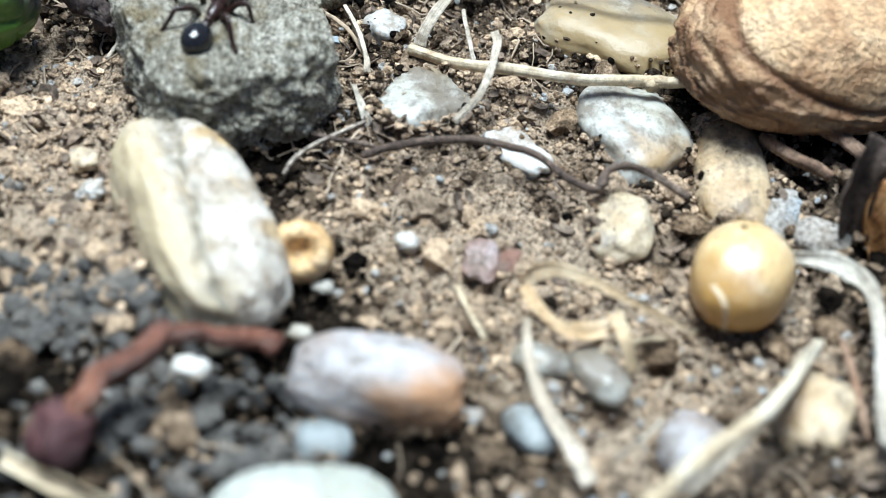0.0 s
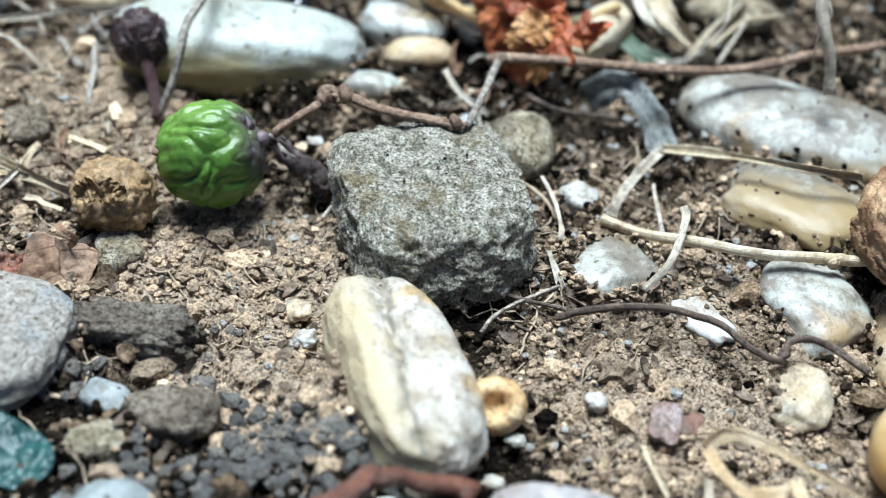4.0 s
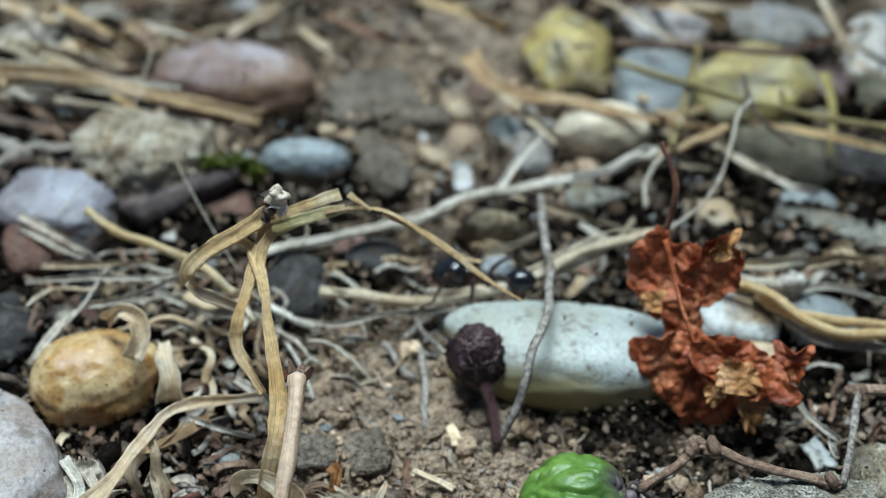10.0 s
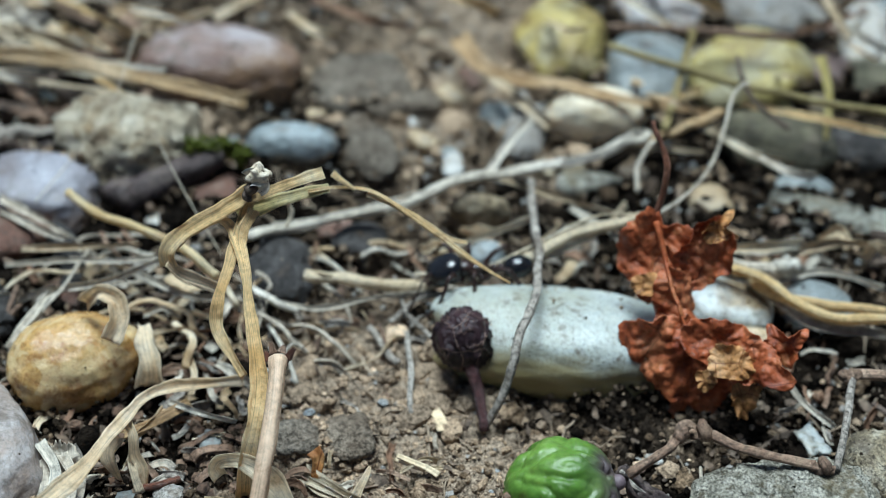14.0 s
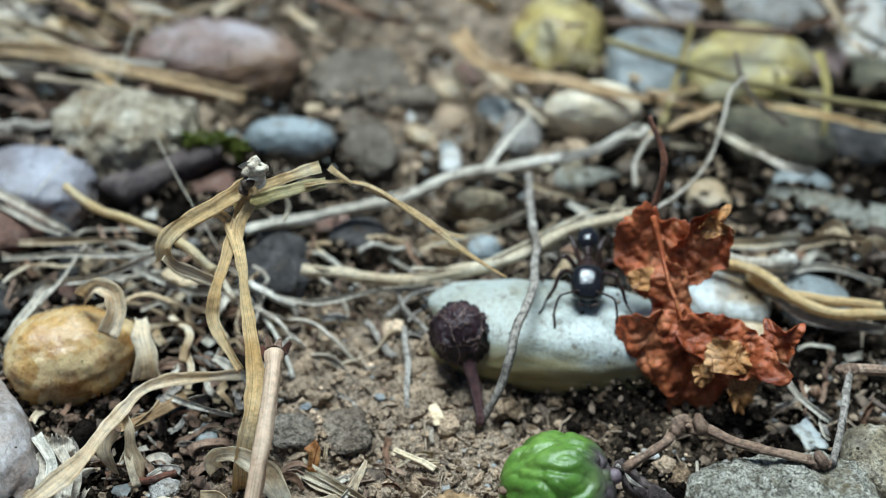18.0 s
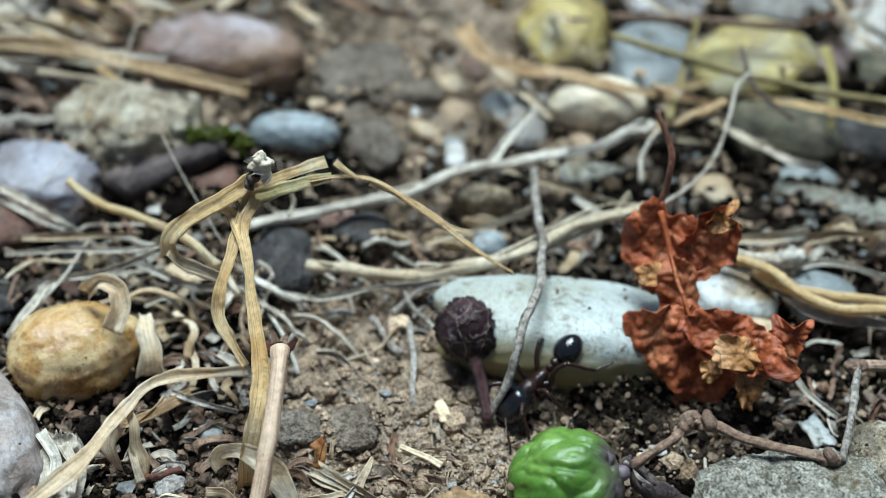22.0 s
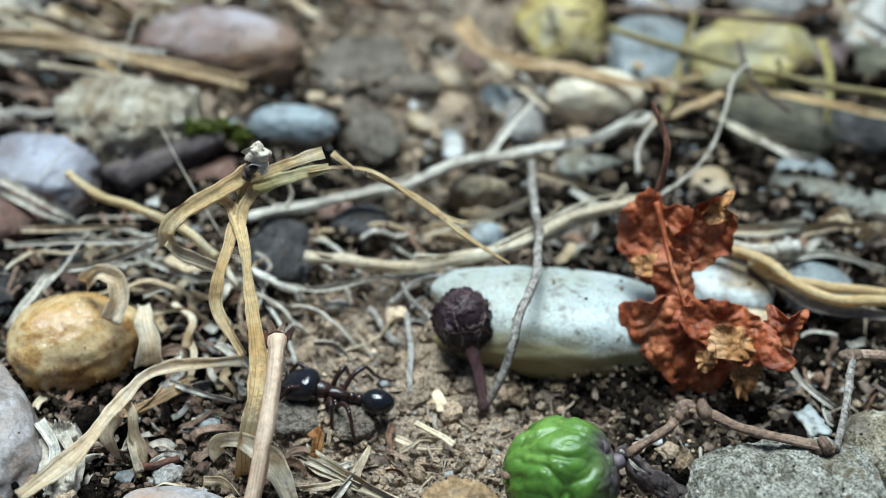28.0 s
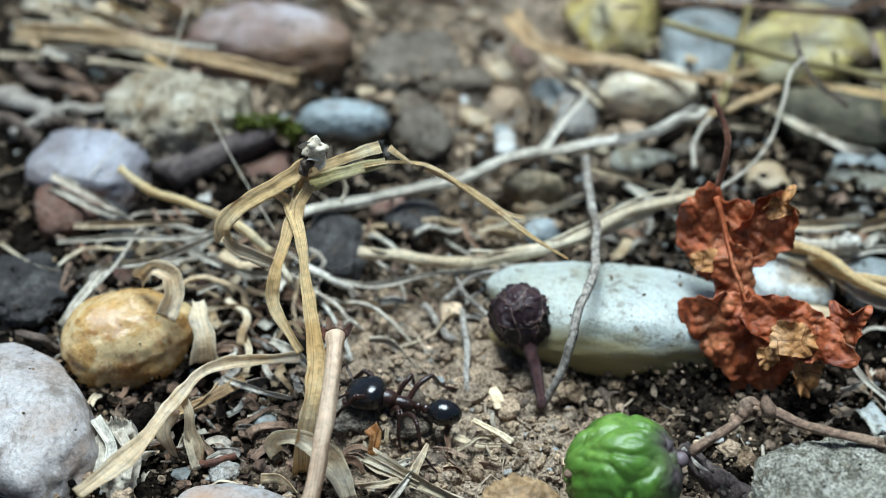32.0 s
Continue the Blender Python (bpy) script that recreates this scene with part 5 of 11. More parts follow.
blade('dried_leaf', 'brown striped curled leaf sheath', [(3.8, 7.6, 0.05), (3.71, 7.7, 0.35), (3.76, 7.85, 0.6)], 0.241, leaf_ochre, category='leaf', taper=(0.7, 0.8), cup=1.0, thick=0.03)
blade('straw', 'tan straw lying on the soil', [(-1.99, 5.43, 0.15), (-1.65, 5.26, 0.2), (-1.27, 5.12, 0.2)], 0.13, straw, category='straw', cup=1.1, thick=0.02, twist=(-25, 30), ragged=0.35, taper=(1, 0.85))
stalk('straw', 'short brown stalk lying on the soil', [(3.11, 8.72, 0.15), (3.26, 8.44, 0.25), (3.57, 8.33, 0.15)], 0.046, brown_twig, rough=0.25)
nut_shell((3.49, 9.37, 0.45), (1.06, 0.8, 0.68), (-6, 4, 14))
ring_husk((-0.33, 7.25, 0.15), 0.235)
stalk('twig', 'brown vine twig lying on the soil', [(-2.4, 9.6, 0.62), (-2.16, 9.75, 0.75), (-1.96, 10.01, 0.8)], 0.036, brown_twig, category='twig', rough=0.25, knots=((0.95, 0.7),))
stalk('twig', 'brown vine twig resting on the rock', [(-1.96, 10.01, 0.8), (-1.46, 9.88, 0.78), (-0.82, 9.83, 0.72)], 0.038, brown_twig, category='twig', rough=0.2, knots=((0.02, 0.6), (0.99, 0.4)))
stalk('twig', 'greyish vine twig lying on the soil', [(-0.81, 9.85, 0.72), (-0.72, 10.37, 0.7), (-0.62, 10.92, 0.66)], 0.032, grey_stick, category='twig', rough=0.15)
stalk('twig', 'long brown vine twig', [(-0.66, 10.94, 0.66), (-0.46, 10.99, 0.66), (0.35, 11.11, 0.6), (1.37, 11.29, 0.55), (2.22, 11.57, 0.6), (2.91, 11.91, 0.6)], 0.044, brown_twig, category='twig', rough=0.15, knots=((0.03, 0.4),))
grape((-2.88, 9.45, 0.48), 0.49)
stub = thing("dried_stub", "withered grey-purple woody stub beside the grape", "stem", None, (-2.2, 9.6, 0.05))
line = spline([(-0.24, 0.16, 0.42), (-0.1, 0.14, 0.26), (0.08, 0.12, 0.12), (0.3, 0.08, 0.0)], 10)
part("core", tube_data("core", line[::5], 0.085, stub_skin, taper=(0.7, 1.15), rough=0.3, seed=5), stub)
for k in range(9):
    an = k * 0.7
    ridge = [q + Vector((0.02 * math.cos(an), math.cos(an) * (0.055 + 0.05 * i / len(line)), abs(math.sin(an)) * (0.055 + 0.03 * i / len(line)))) for i, q in enumerate(line[:len(line) - (k * 5) % 9])]
    part("ridge", tube_data("ridge", ridge[::6] + [ridge[-1]], 0.022, stub_skin if k % 3 else grey_stick, taper=(0.8, 1.2), rough=0.4, sides=7, seed=20 + k), stub)
gall((-3.62, 9.02, 0.27), 0.36)
thing("leaf_scrap", "stiff brown leaf scrap lying on soil", "leaf", scrap_data("leaf_scrap", 0.62, 0.66, leaf_brown, 21, 4, 0.12, 5, 0.04, 0.05), (-3.87, 8.19, 0.12), (24, -12, 40))
blade('dry_grass', 'curled brown leaf stalk', [(-3.84, 8.41, 0.2), (-3.75, 8.36, 0.35), (-3.86, 8.39, 0.4), (-3.93, 8.54, 0.35)], 0.064, leaf_brown, taper=(1, 0.7))
thing("leaf_scrap", "small red leaf scrap", "leaf", scrap_data("leaf_scrap", 0.5, 0.26, red_twig, 22, 3, 0.12, 5, 0.05, 0.1), (-4.27, 8.23, 0.1), (20, 10, 15))
thing("leaf_scrap", "dark bluish green leaf lying on soil", "leaf", scrap_data("leaf_scrap", 0.9, 0.6, green_leaf, 23, 2, 0.1, 3, 0.0, 0.06), (-3.82, 6.4, 0.1), (8, 5, -15))
blade('straw', 'pale straw on the soil', [(-5.02, 9.63, 0.08), (-4.55, 9.41, 0.1), (-4.07, 9.27, 0.06)], 0.114, straw, category='straw', cup=1.1, thick=0.02, twist=(-25, 30), ragged=0.35, taper=(1, 0.85))
blade('straw', 'thin white straw lying on the soil', [(-4.7, 9.09, 0.08), (-4.6, 9.33, 0.12), (-4.47, 9.71, 0.12)], 0.051, pale_straw, category='straw', cup=1.1, thick=0.02, twist=(-25, 30), ragged=0.35, taper=(1, 0.85))
blade('wood_chip', 'pale wood chip lying on the soil', [(-4.3, 9.97, 0.05), (-4.08, 9.87, 0.08), (-3.89, 9.91, 0.06)], 0.091, chip_wood, category='wood chip', taper=(0.6, 0.5))

# ---- the white stone, the leaf and the berry ----
pebble('long smooth bluish white stone with yellow stains below', (-3.07, 11.44, 0.17), (1.16, 0.54, 0.4), 3, long_quartz, stain=(-0.25, -0.6, -0.75, -0.15, 0.45), p=2.6, a=0.07, b=0.012, sub=6, name='stone', category='stone')
pebble('small smooth bluish pebble against the white stone', (-1.81, 11.22, 0.04), (0.34, 0.17, 0.13), 4, blue_quartz, a=0.06)
pebble('flat tan pebble beside the white stone', (-1.41, 11.8, 0.06), (0.32, 0.2, 0.14), 8, tan_stone, a=0.08)
pebble('bluish white pebble behind the leaf', (-1.59, 12.25, 0.09), (0.44, 0.34, 0.23), -6, blue_quartz)
pebble('pale blue-grey pebble lying on the soil', (-0.81, 12.36, 0.08), (0.35, 0.32, 0.21), -10, slate)
berry((-3.89, 11.04, 0.46), 0.27, [(0.1, -0.19, -0.08), (0.19, -0.42, -0.24), (0.27, -0.67, -0.39)])
dead_leaf = leaf((-1.75, 10.92, 0.02))
stalk('stick', 'thin grey stick lying on soil', [(-4.45, 11.41, 0.1), (-4.35, 10.96, 0.12), (-4.25, 10.45, 0.08)], 0.027, grey_stick, category='stick')
stalk('stick', 'thin grey stick leaning on the white stone', [(-3.55, 13.29, 0.5), (-3.4, 12.3, 0.7), (-3.33, 11.8, 0.8), (-3.34, 11.07, 0.86), (-3.44, 10.62, 0.55), (-3.6, 10.45, 0.06)], 0.036, grey_stick, category='stick', rough=0.2)
stalk('stick', 'short grey stick lying on the soil', [(-4.8, 11.42, 0.1), (-4.63, 11.21, 0.1), (-4.46, 11.03, 0.08)], 0.033, grey_stick, category='stick')
blade('wood_chip', 'tiny pale wood chip', [(-4.06, 10.55, 0.06), (-3.99, 10.41, 0.08), (-3.96, 10.32, 0.06)], 0.096, chip_wood, category='wood chip', taper=(1, 1))
blade('straw', 'thin white straw lying on the soil', [(-1.12, 11.24, 0.3), (-0.96, 11.06, 0.2), (-0.66, 10.9, 0.1)], 0.061, pale_straw, category='straw', cup=1.1, thick=0.02, twist=(-25, 30), ragged=0.35, taper=(1, 0.85))

# ---- the bent grass tuft ----
tuft = thing("grass_tuft", "dry golden grass tuft with bent and broken blades", "dry grass", None, (-5.45, 9.81, 0))
for line, width, mat, more in (
    ([(-0.22, 1.19, 1.9), (-0.33, 1.14, 1.82), (-0.47, 1.04, 1.76), (-0.64, 0.94, 1.68), (-0.78, 0.87, 1.58), (-0.87, 0.81, 1.45), (-0.85, 0.79, 1.32)], 0.18, gold_straw, dict(taper=(0.75, 0.75), cup=0.4, twist=(-10, 25))),
    ([(-0.86, 0.79, 1.37), (-0.76, 0.79, 1.26), (-0.63, 0.81, 1.19), (-0.48, 0.84, 1.1)], 0.14, husk, dict(taper=(0.6, 0.7), cup=0.5, twist=(0, 20), ragged=0.4)),
    ([(-0.25, 1.19, 1.81), (0.02, 1.34, 1.87), (0.31, 1.49, 1.93)], 0.1, gold_straw, dict(taper=(1.0, 0.85), cup=0.3)),
    ([(-0.34, 1.12, 1.7), (-0.09, 1.29, 1.71), (0.13, 1.44, 1.71), (0.34, 1.55, 1.72)], 0.14, green_straw, dict(taper=(1.0, 0.5), cup=0.35)),
    ([(0.18, 1.46, 1.73), (0.42, 1.57, 1.72), (0.72, 1.57, 1.71), (1.05, 1.54, 1.53), (1.36, 1.51, 1.36), (1.53, 1.49, 1.34)], 0.085, gold_straw, dict(taper=(0.5, 0.5), cup=0.3, ragged=0.3)),
    ([(0.66, 1.57, 1.69), (0.92, 1.56, 1.59), (1.25, 1.49, 1.42), (1.49, 1.44, 1.27), (1.71, 1.39, 1.16), (1.92, 1.34, 1.08)], 0.075, gold_straw, dict(taper=(0.9, 0.2), cup=0.3, ragged=0.3)),
    ([(0.36, 1.6, 1.84), (0.44, 1.58, 1.79), (0.56, 1.56, 1.72)], 0.06, gold_straw, dict(taper=(0.9, 0.5), cup=0.2)),
    ([(-0.24, 1.16, 1.8), (-0.28, 1.1, 1.67), (-0.31, 0.94, 1.54), (-0.34, 0.69, 1.4), (-0.37, 0.49, 1.27), (-0.36, 0.39, 1.11), (-0.23, 0.24, 1.0), (-0.07, 0.09, 0.88)], 0.13, gold_straw, dict(taper=(0.8, 0.75), cup=0.4, twist=(-20, 35))),
    ([(-0.47, 1.04, 1.7), (-0.36, 1.04, 1.6), (-0.2, 0.74, 1.5), (-0.11, 0.49, 1.31), (0.01, 0.19, 1.11), (0.09, -0.06, 0.93), (0.1, -0.31, 0.74), (0.06, -0.46, 0.49), (0.02, -0.5, 0.1)], 0.135, gold_straw, dict(taper=(0.6, 1.25), cup=0.4, twist=(15, -25))),
    ([(-0.2, 1.14, 1.74), (-0.26, 1.0, 1.62), (-0.25, 0.86, 1.5)], 0.12, gold_straw, dict(taper=(0.8, 0.6), cup=0.3)),
    ([(-0.26, 1.2, 2.0), (-0.2, 1.17, 2.06), (-0.12, 1.18, 2.04)], 0.16, cap_skin, dict(taper=(0.9, 0.8), cup=0.8, ragged=0.5, thick=0.02)),
    ([(-0.13, 1.16, 2.06), (-0.1, 1.14, 1.98), (-0.14, 1.14, 1.92)], 0.12, cap_skin, dict(taper=(0.9, 0.6), cup=0.6, ragged=0.5, thick=0.02)),
):
    SEED[0] += 1
    part("blade", blade_data("blade", line, width, mat, **dict(dict(seed=SEED[0], steps=10, thick=0.008), **more)), tuft)
part("stalk", tube_data("stalk", [(0.22, 0.09, 1.14), (0.27, -0.31, 1.0), (0.28, -0.71, 0.78), (0.26, -1.1, 0.46), (0.2, -1.4, 0.1)], 0.07, pink_stalk, taper=(0.85, 1.0), rough=0.12, wander=0, knots=((0.02, 0.3),)), tuft, "thick pale broken stalk")
for k, an in enumerate((0.2, 1.3, 2.3, 3.4, 4.4, 5.5)):
    foot = Vector((0.22 + 0.07 * math.cos(an), 0.09 + 0.03 * math.sin(an), 1.12 + 0.05 * math.sin(an)))
    tip = foot + Vector((0.05 * math.cos(an), 0.06, 0.05 + 0.03 * math.sin(an * 3)))
    part("fray", blade_data("fray", [foot, (foot + tip) / 2, tip], 0.07, brown_twig if k % 3 else red_twig, (1, 0.4), seed=k, thick=0.01), tuft, "frayed dark rim of the broken stalk")
part("cap", mesh_of("cap", *lump((0.085, 0.06, 0.08), 12, 4, 0.3, 0.1, 0.02, 4), cap_skin), tuft, "bleached broken cap", (-0.15, 1.2, 2.06), (20, 30, 20))
part("stub", tube_data("stub", [(-0.25, 1.12, 1.86), (-0.23, 1.13, 1.92), (-0.2, 1.13, 1.98)], 0.04, black_twig, rough=0.4), tuft, "frayed dark stub")
stalk('grass_stalk', 'thin curved dry grass stalk', [(-7.75, 12.05, 0.75), (-7.31, 11.8, 0.7), (-6.71, 11.58, 0.75), (-6.34, 11.3, 0.8), (-6.11, 11.21, 0.7)], 0.041, gold_straw, category='dry grass')
blade('leaf_strip', 'thick curled dry leaf strip', [(-5.61, 9.31, 0.3), (-5.65, 9.32, 0.38), (-5.61, 9.35, 0.45), (-5.48, 9.35, 0.5), (-5.33, 9.31, 0.5), (-5.19, 9.25, 0.45), (-5.06, 9.14, 0.4), (-4.96, 9.03, 0.22)], 0.15, pale_husk, category='dry grass', cup=0.5, taper=(0.8, 1.1), twist=(0, 20), ragged=0.3)
blade('leaf_strip', 'long twisted dry leaf strip', [(-5.64, 10.26, 0.45), (-5.94, 10.11, 0.5), (-6.2, 10.03, 0.5), (-6.37, 9.87, 0.52), (-6.43, 9.65, 0.55), (-6.5, 9.33, 0.6), (-6.59, 8.88, 0.65), (-6.85, 8.35, 0.7)], 0.14, pale_husk, category='dry grass', cup=0.5, taper=(0.8, 0.8), twist=(-20, 40), ragged=0.35)
blade('leaf_strip', 'ragged shred hanging from the twisted leaf strip', [(-6.45, 9.61, 0.5), (-6.37, 9.5, 0.45), (-6.35, 9.42, 0.3), (-6.29, 9.37, 0.2), (-6.26, 9.29, 0.08)], 0.11, pale_husk, category='dry grass', cup=0.4, taper=(1.0, 0.6), twist=(10, -30), ragged=0.5)
blade('leaf_strip', 'crumpled shred under the twisted leaf strip', [(-6.49, 9.43, 0.5), (-6.53, 9.33, 0.4), (-6.49, 9.27, 0.3), (-6.45, 9.29, 0.13)], 0.16, pale_husk, category='dry grass', cup=0.5, taper=(0.8, 0.6), twist=(-20, 50), ragged=0.5)
blade('leaf_strip', 'greyish dry leaf strip', [(-6.1, 10.15, 0.2), (-6.4, 9.85, 0.18), (-6.72, 9.7, 0.1)], 0.11, tan_leaf, category='dry grass', cup=0.5, taper=(0.8, 0.6))
blade('leaf_strip', 'short dry strip lying on the soil', [(-5.83, 10.22, 0.25), (-5.71, 10.13, 0.2), (-5.7, 10.13, 0.1)], 0.076, husk, category='dry grass', taper=(0.8, 0.4))
pebble('rounded amber quartz pebble with flaking crust', (-7.21, 10.42, 0.23), (0.57, 0.43, 0.39), 31, amber, a=0.05, b=0.02, sub=5, c=0.006)
blade('husk', 'curled papery husk on the amber pebble', [(-7.11, 10.61, 0.75), (-6.95, 10.58, 0.95), (-6.78, 10.52, 0.95), (-6.72, 10.38, 0.85), (-6.77, 10.25, 0.72)], 0.2, pale_husk, category='husk', cup=0.9, taper=(0.7, 0.9))
blade('husk', 'papery bleached husk hanging beside the pebble', [(-6.64, 10.71, 0.5), (-6.57, 10.52, 0.48), (-6.49, 10.35, 0.38), (-6.47, 10.26, 0.22)], 0.22, pale_husk, category='husk', cup=0.7, taper=(0.45, 1.1))
blade('dry_grass', 'curled thin strip lying on the soil', [(-6.73, 10.93, 0.4), (-6.54, 10.93, 0.5), (-6.4, 10.95, 0.4)], 0.079, pale_straw, cup=0.6)
pebble('large pinkish grey stone with fine wrinkles', (-7.72, 9.34, 0.22), (0.85, 0.5, 0.37), -51, pink_stone, p=2.6, a=0.06, sub=5, c=0.004, name='stone', category='stone')
thing("bark_flake", "weathered pale splintered bark flake", "bark", scrap_data("bark_flake", 0.35, 0.75, pale_straw, 33, 2, 0.1, 7, 0.08, 0.16, thick=0.05), (-6.88, 9.11, 0.2), (35, 10, 20))
stalk('straw', 'small red stem scrap', [(-6.26, 9.29, 0.08), (-6.13, 9.32, 0.1), (-6.01, 9.44, 0.06)], 0.032, red_twig)
pebble('pale grit pebble lying on the soil', (-6.04, 9.26, 0.03), (0.11, 0.1, 0.07), 23, pale_rock)
pebble('grey grit pebble lying on the soil', (-6.38, 9.2, 0.02), (0.09, 0.09, 0.06), 25, slate)
pebble('dark gnarled pebble wound with rootlets', (-5.73, 11.94, 0.11), (0.45, 0.3, 0.19), -74, dark_stone, p=2.6, a=0.15, b=0.06, c=0.02)
pebble('grey soil clod lying on the soil', (-4.72, 10.1, 0.03), (0.26, 0.21, 0.13), -77, clay, p=2.8, a=0.15, b=0.05, c=0.02)
pebble('grey soil clod lying on the soil', (-5.14, 10.03, 0.03), (0.21, 0.19, 0.13), 15, clay, p=2.8, a=0.15, b=0.05, c=0.02)
blade('husk', 'tiny forked orange-brown husk', [(-4.9, 9.6, 0.1), (-4.89, 9.68, 0.25), (-4.94, 9.72, 0.3)], 0.12, leaf_ochre, category='husk', cup=0.6, taper=(0.6, 1))
blade('husk', 'small pale husk lying on the soil', [(-4.54, 9.45, 0.1), (-4.49, 9.58, 0.2), (-4.47, 9.71, 0.2)], 0.091, husk, category='husk', cup=0.5)
blade('straw', 'thin straw lying on the soil', [(-4.96, 9.56, 0.1), (-4.73, 9.46, 0.12), (-4.48, 9.37, 0.1)], 0.068, straw, category='straw', cup=1.1, thick=0.02, twist=(-25, 30), ragged=0.35, taper=(1, 0.85))

# ---- curled shreds round the tuft ----
for x, y, length, width, mat, turn, curl in (
    (-6.98, 10.86, 0.42, 0.13, husk, 20, 0.9), (-6.72, 10.8, 0.36, 0.1, husk, 75, 1.2), (-6.5, 10.9, 0.5, 0.07, pale_straw, 10, 0.8),
    (-6.35, 10.62, 0.45, 0.08, pale_straw, 300, 1.1), (-6.2, 10.42, 0.5, 0.12, grey_stick, 260, 0.7), (-6.1, 10.2, 0.45, 0.11, pale_straw, 285, 0.9),
    (-5.95, 10.35, 0.5, 0.1, grey_stick, 250, 0.6), (-5.85, 10.55, 0.4, 0.09, husk, 270, 0.9), (-6.46, 9.7, 0.5, 0.16, husk, 280, 0.9),
    (-6.3, 9.55, 0.42, 0.12, pale_straw, 250, 1.1), (-6.6, 9.4, 0.55, 0.18, pale_straw, 230, 0.8), (-6.85, 9.5, 0.6, 0.2, grey_stick, 250, 0.6),
    (-6.15, 9.85, 0.5, 0.08, brown_twig, 350, 0.5), (-5.95, 9.7, 0.45, 0.06, brown_twig, 20, 0.6), (-6.1, 9.5, 0.4, 0.07, leaf_brown, 340, 0.7),
    (-5.75, 9.95, 0.36, 0.07, husk, 200, 0.9), (-5.2, 9.5, 0.36, 0.08, leaf_brown, 20, 0.8), (-4.95, 9.3, 0.42, 0.09, husk, 340, 0.6),
    (-4.75, 9.55, 0.34, 0.08, pale_straw, 60, 0.9), (-4.5, 9.3, 0.45, 0.07, straw, 320, 0.5), (-5.1, 9.75, 0.3, 0.06, brown_twig, 300, 0.7),
    (-5.4, 9.05, 0.5, 0.14, husk, 150, 1.0), (-5.9, 9.15, 0.4, 0.1, husk, 190, 1.1), (-4.3, 9.75, 0.4, 0.09, leaf_brown, 100, 0.5),
    (-4.9, 10.6, 0.4, 0.07, grey_stick, 310, 0.4), (-4.55, 10.75, 0.45, 0.08, brown_twig, 320, 0.4), (-5.2, 10.95, 0.5, 0.07, pale_straw, 350, 0.5),
    (-4.2, 11.3, 0.4, 0.08, grey_stick, 150, 0.5), (-5.3, 11.35, 0.4, 0.1, grey_stick, 10, 0.5)):
    shred({"papery_husk": "curled shred of papery tan leaf", "bleached_straw": "curled bleached shred of dry leaf", "dry_straw": "curled shred of pale straw"}.get(mat.name, "grey-brown fibrous shred of bark"), (x, y, gz(x, y) + 0.02), length, width, mat, turn, curl, "shreds in the litter")

# ---- litter behind the stone ----
stalk('straw', 'long pale straw lying across the litter', [(-5.46, 11.74, 0.35), (-5.04, 11.74, 0.35), (-4.52, 11.78, 0.35), (-4.02, 11.86, 0.4), (-3.54, 12.13, 0.5), (-3.1, 12.44, 0.55), (-2.6, 12.69, 0.6), (-2.35, 12.84, 0.6)], 0.062, straw, rough=0.15, flat=0.7, fibres=3)
stalk('straw', 'long bleached flattened straw', [(-6.1, 12.17, 0.35), (-5.52, 12.49, 0.35), (-4.81, 12.79, 0.4), (-4.32, 13.14, 0.45), (-3.79, 13.35, 0.5), (-3.21, 13.64, 0.5), (-2.72, 13.97, 0.56), (-2.45, 14.13, 0.6)], 0.061, pale_straw, rough=0.12, flat=0.6, fibres=4)
stalk('straw', 'frayed brownish straw end in the litter', [(-2.45, 14.2, 0.45), (-2.1, 14.4, 0.55), (-1.74, 14.65, 0.6)], 0.05, tan_leaf, rough=0.3, flat=0.6)
stalk('straw', 'thin curved bleached fibre', [(-2.45, 12.72, 0.6), (-2.12, 12.98, 0.72), (-1.88, 13.3, 0.86), (-1.77, 13.72, 1.0), (-1.71, 14.1, 1.12), (-1.62, 14.3, 1.17), (-1.56, 14.38, 1.14)], 0.015, pale_straw, rough=0.15)
blade('straw', 'thin pale root lying on the soil', [(-5.9, 11.5, 0.25), (-5.28, 11.37, 0.3), (-4.81, 11.6, 0.3), (-4.29, 11.77, 0.3)], 0.053, pale_straw, category='straw', cup=1.1, thick=0.02, twist=(-25, 30), ragged=0.35, taper=(1, 0.85))
blade('straw', 'thin pale straw lying on the soil', [(-8.18, 11.39, 0.35), (-7.62, 11.5, 0.4), (-7.09, 11.53, 0.45), (-6.65, 11.53, 0.6)], 0.059, pale_straw, category='straw', cup=1.1, thick=0.02, twist=(-25, 30), ragged=0.35, taper=(1, 0.85))
blade('straw', 'thin bent pale root', [(-7.85, 10.51, 0.2), (-7.73, 10.79, 0.3), (-7.61, 11.13, 0.35), (-7.18, 11.3, 0.4), (-6.65, 11.52, 0.6)], 0.064, pale_straw, category='straw', cup=1.1, thick=0.02, twist=(-25, 30), ragged=0.35, taper=(1, 0.85))
blade('straw', 'short pale straw leaning on a pebble', [(-3.98, 13.46, 0.4), (-3.85, 13.78, 0.5), (-3.66, 14.21, 0.6)], 0.097, pale_straw, category='straw', cup=1.1, thick=0.02, twist=(-25, 30), ragged=0.35, taper=(1, 0.85))
blade('straw', 'thin grass stem with seeds', [(-4.45, 12.26, 0.3), (-3.95, 12.54, 0.35), (-3.46, 12.89, 0.4)], 0.055, straw, category='straw', cup=1.1, thick=0.02, twist=(-25, 30), ragged=0.35, taper=(1, 0.85))
pebble('narrow pale grass seed', (-4.41, 12.52, 0.14), (0.11, 0.01, 0.06), -6, husk, sub=3, name='grass_seed', category='seed', group='grass seeds')
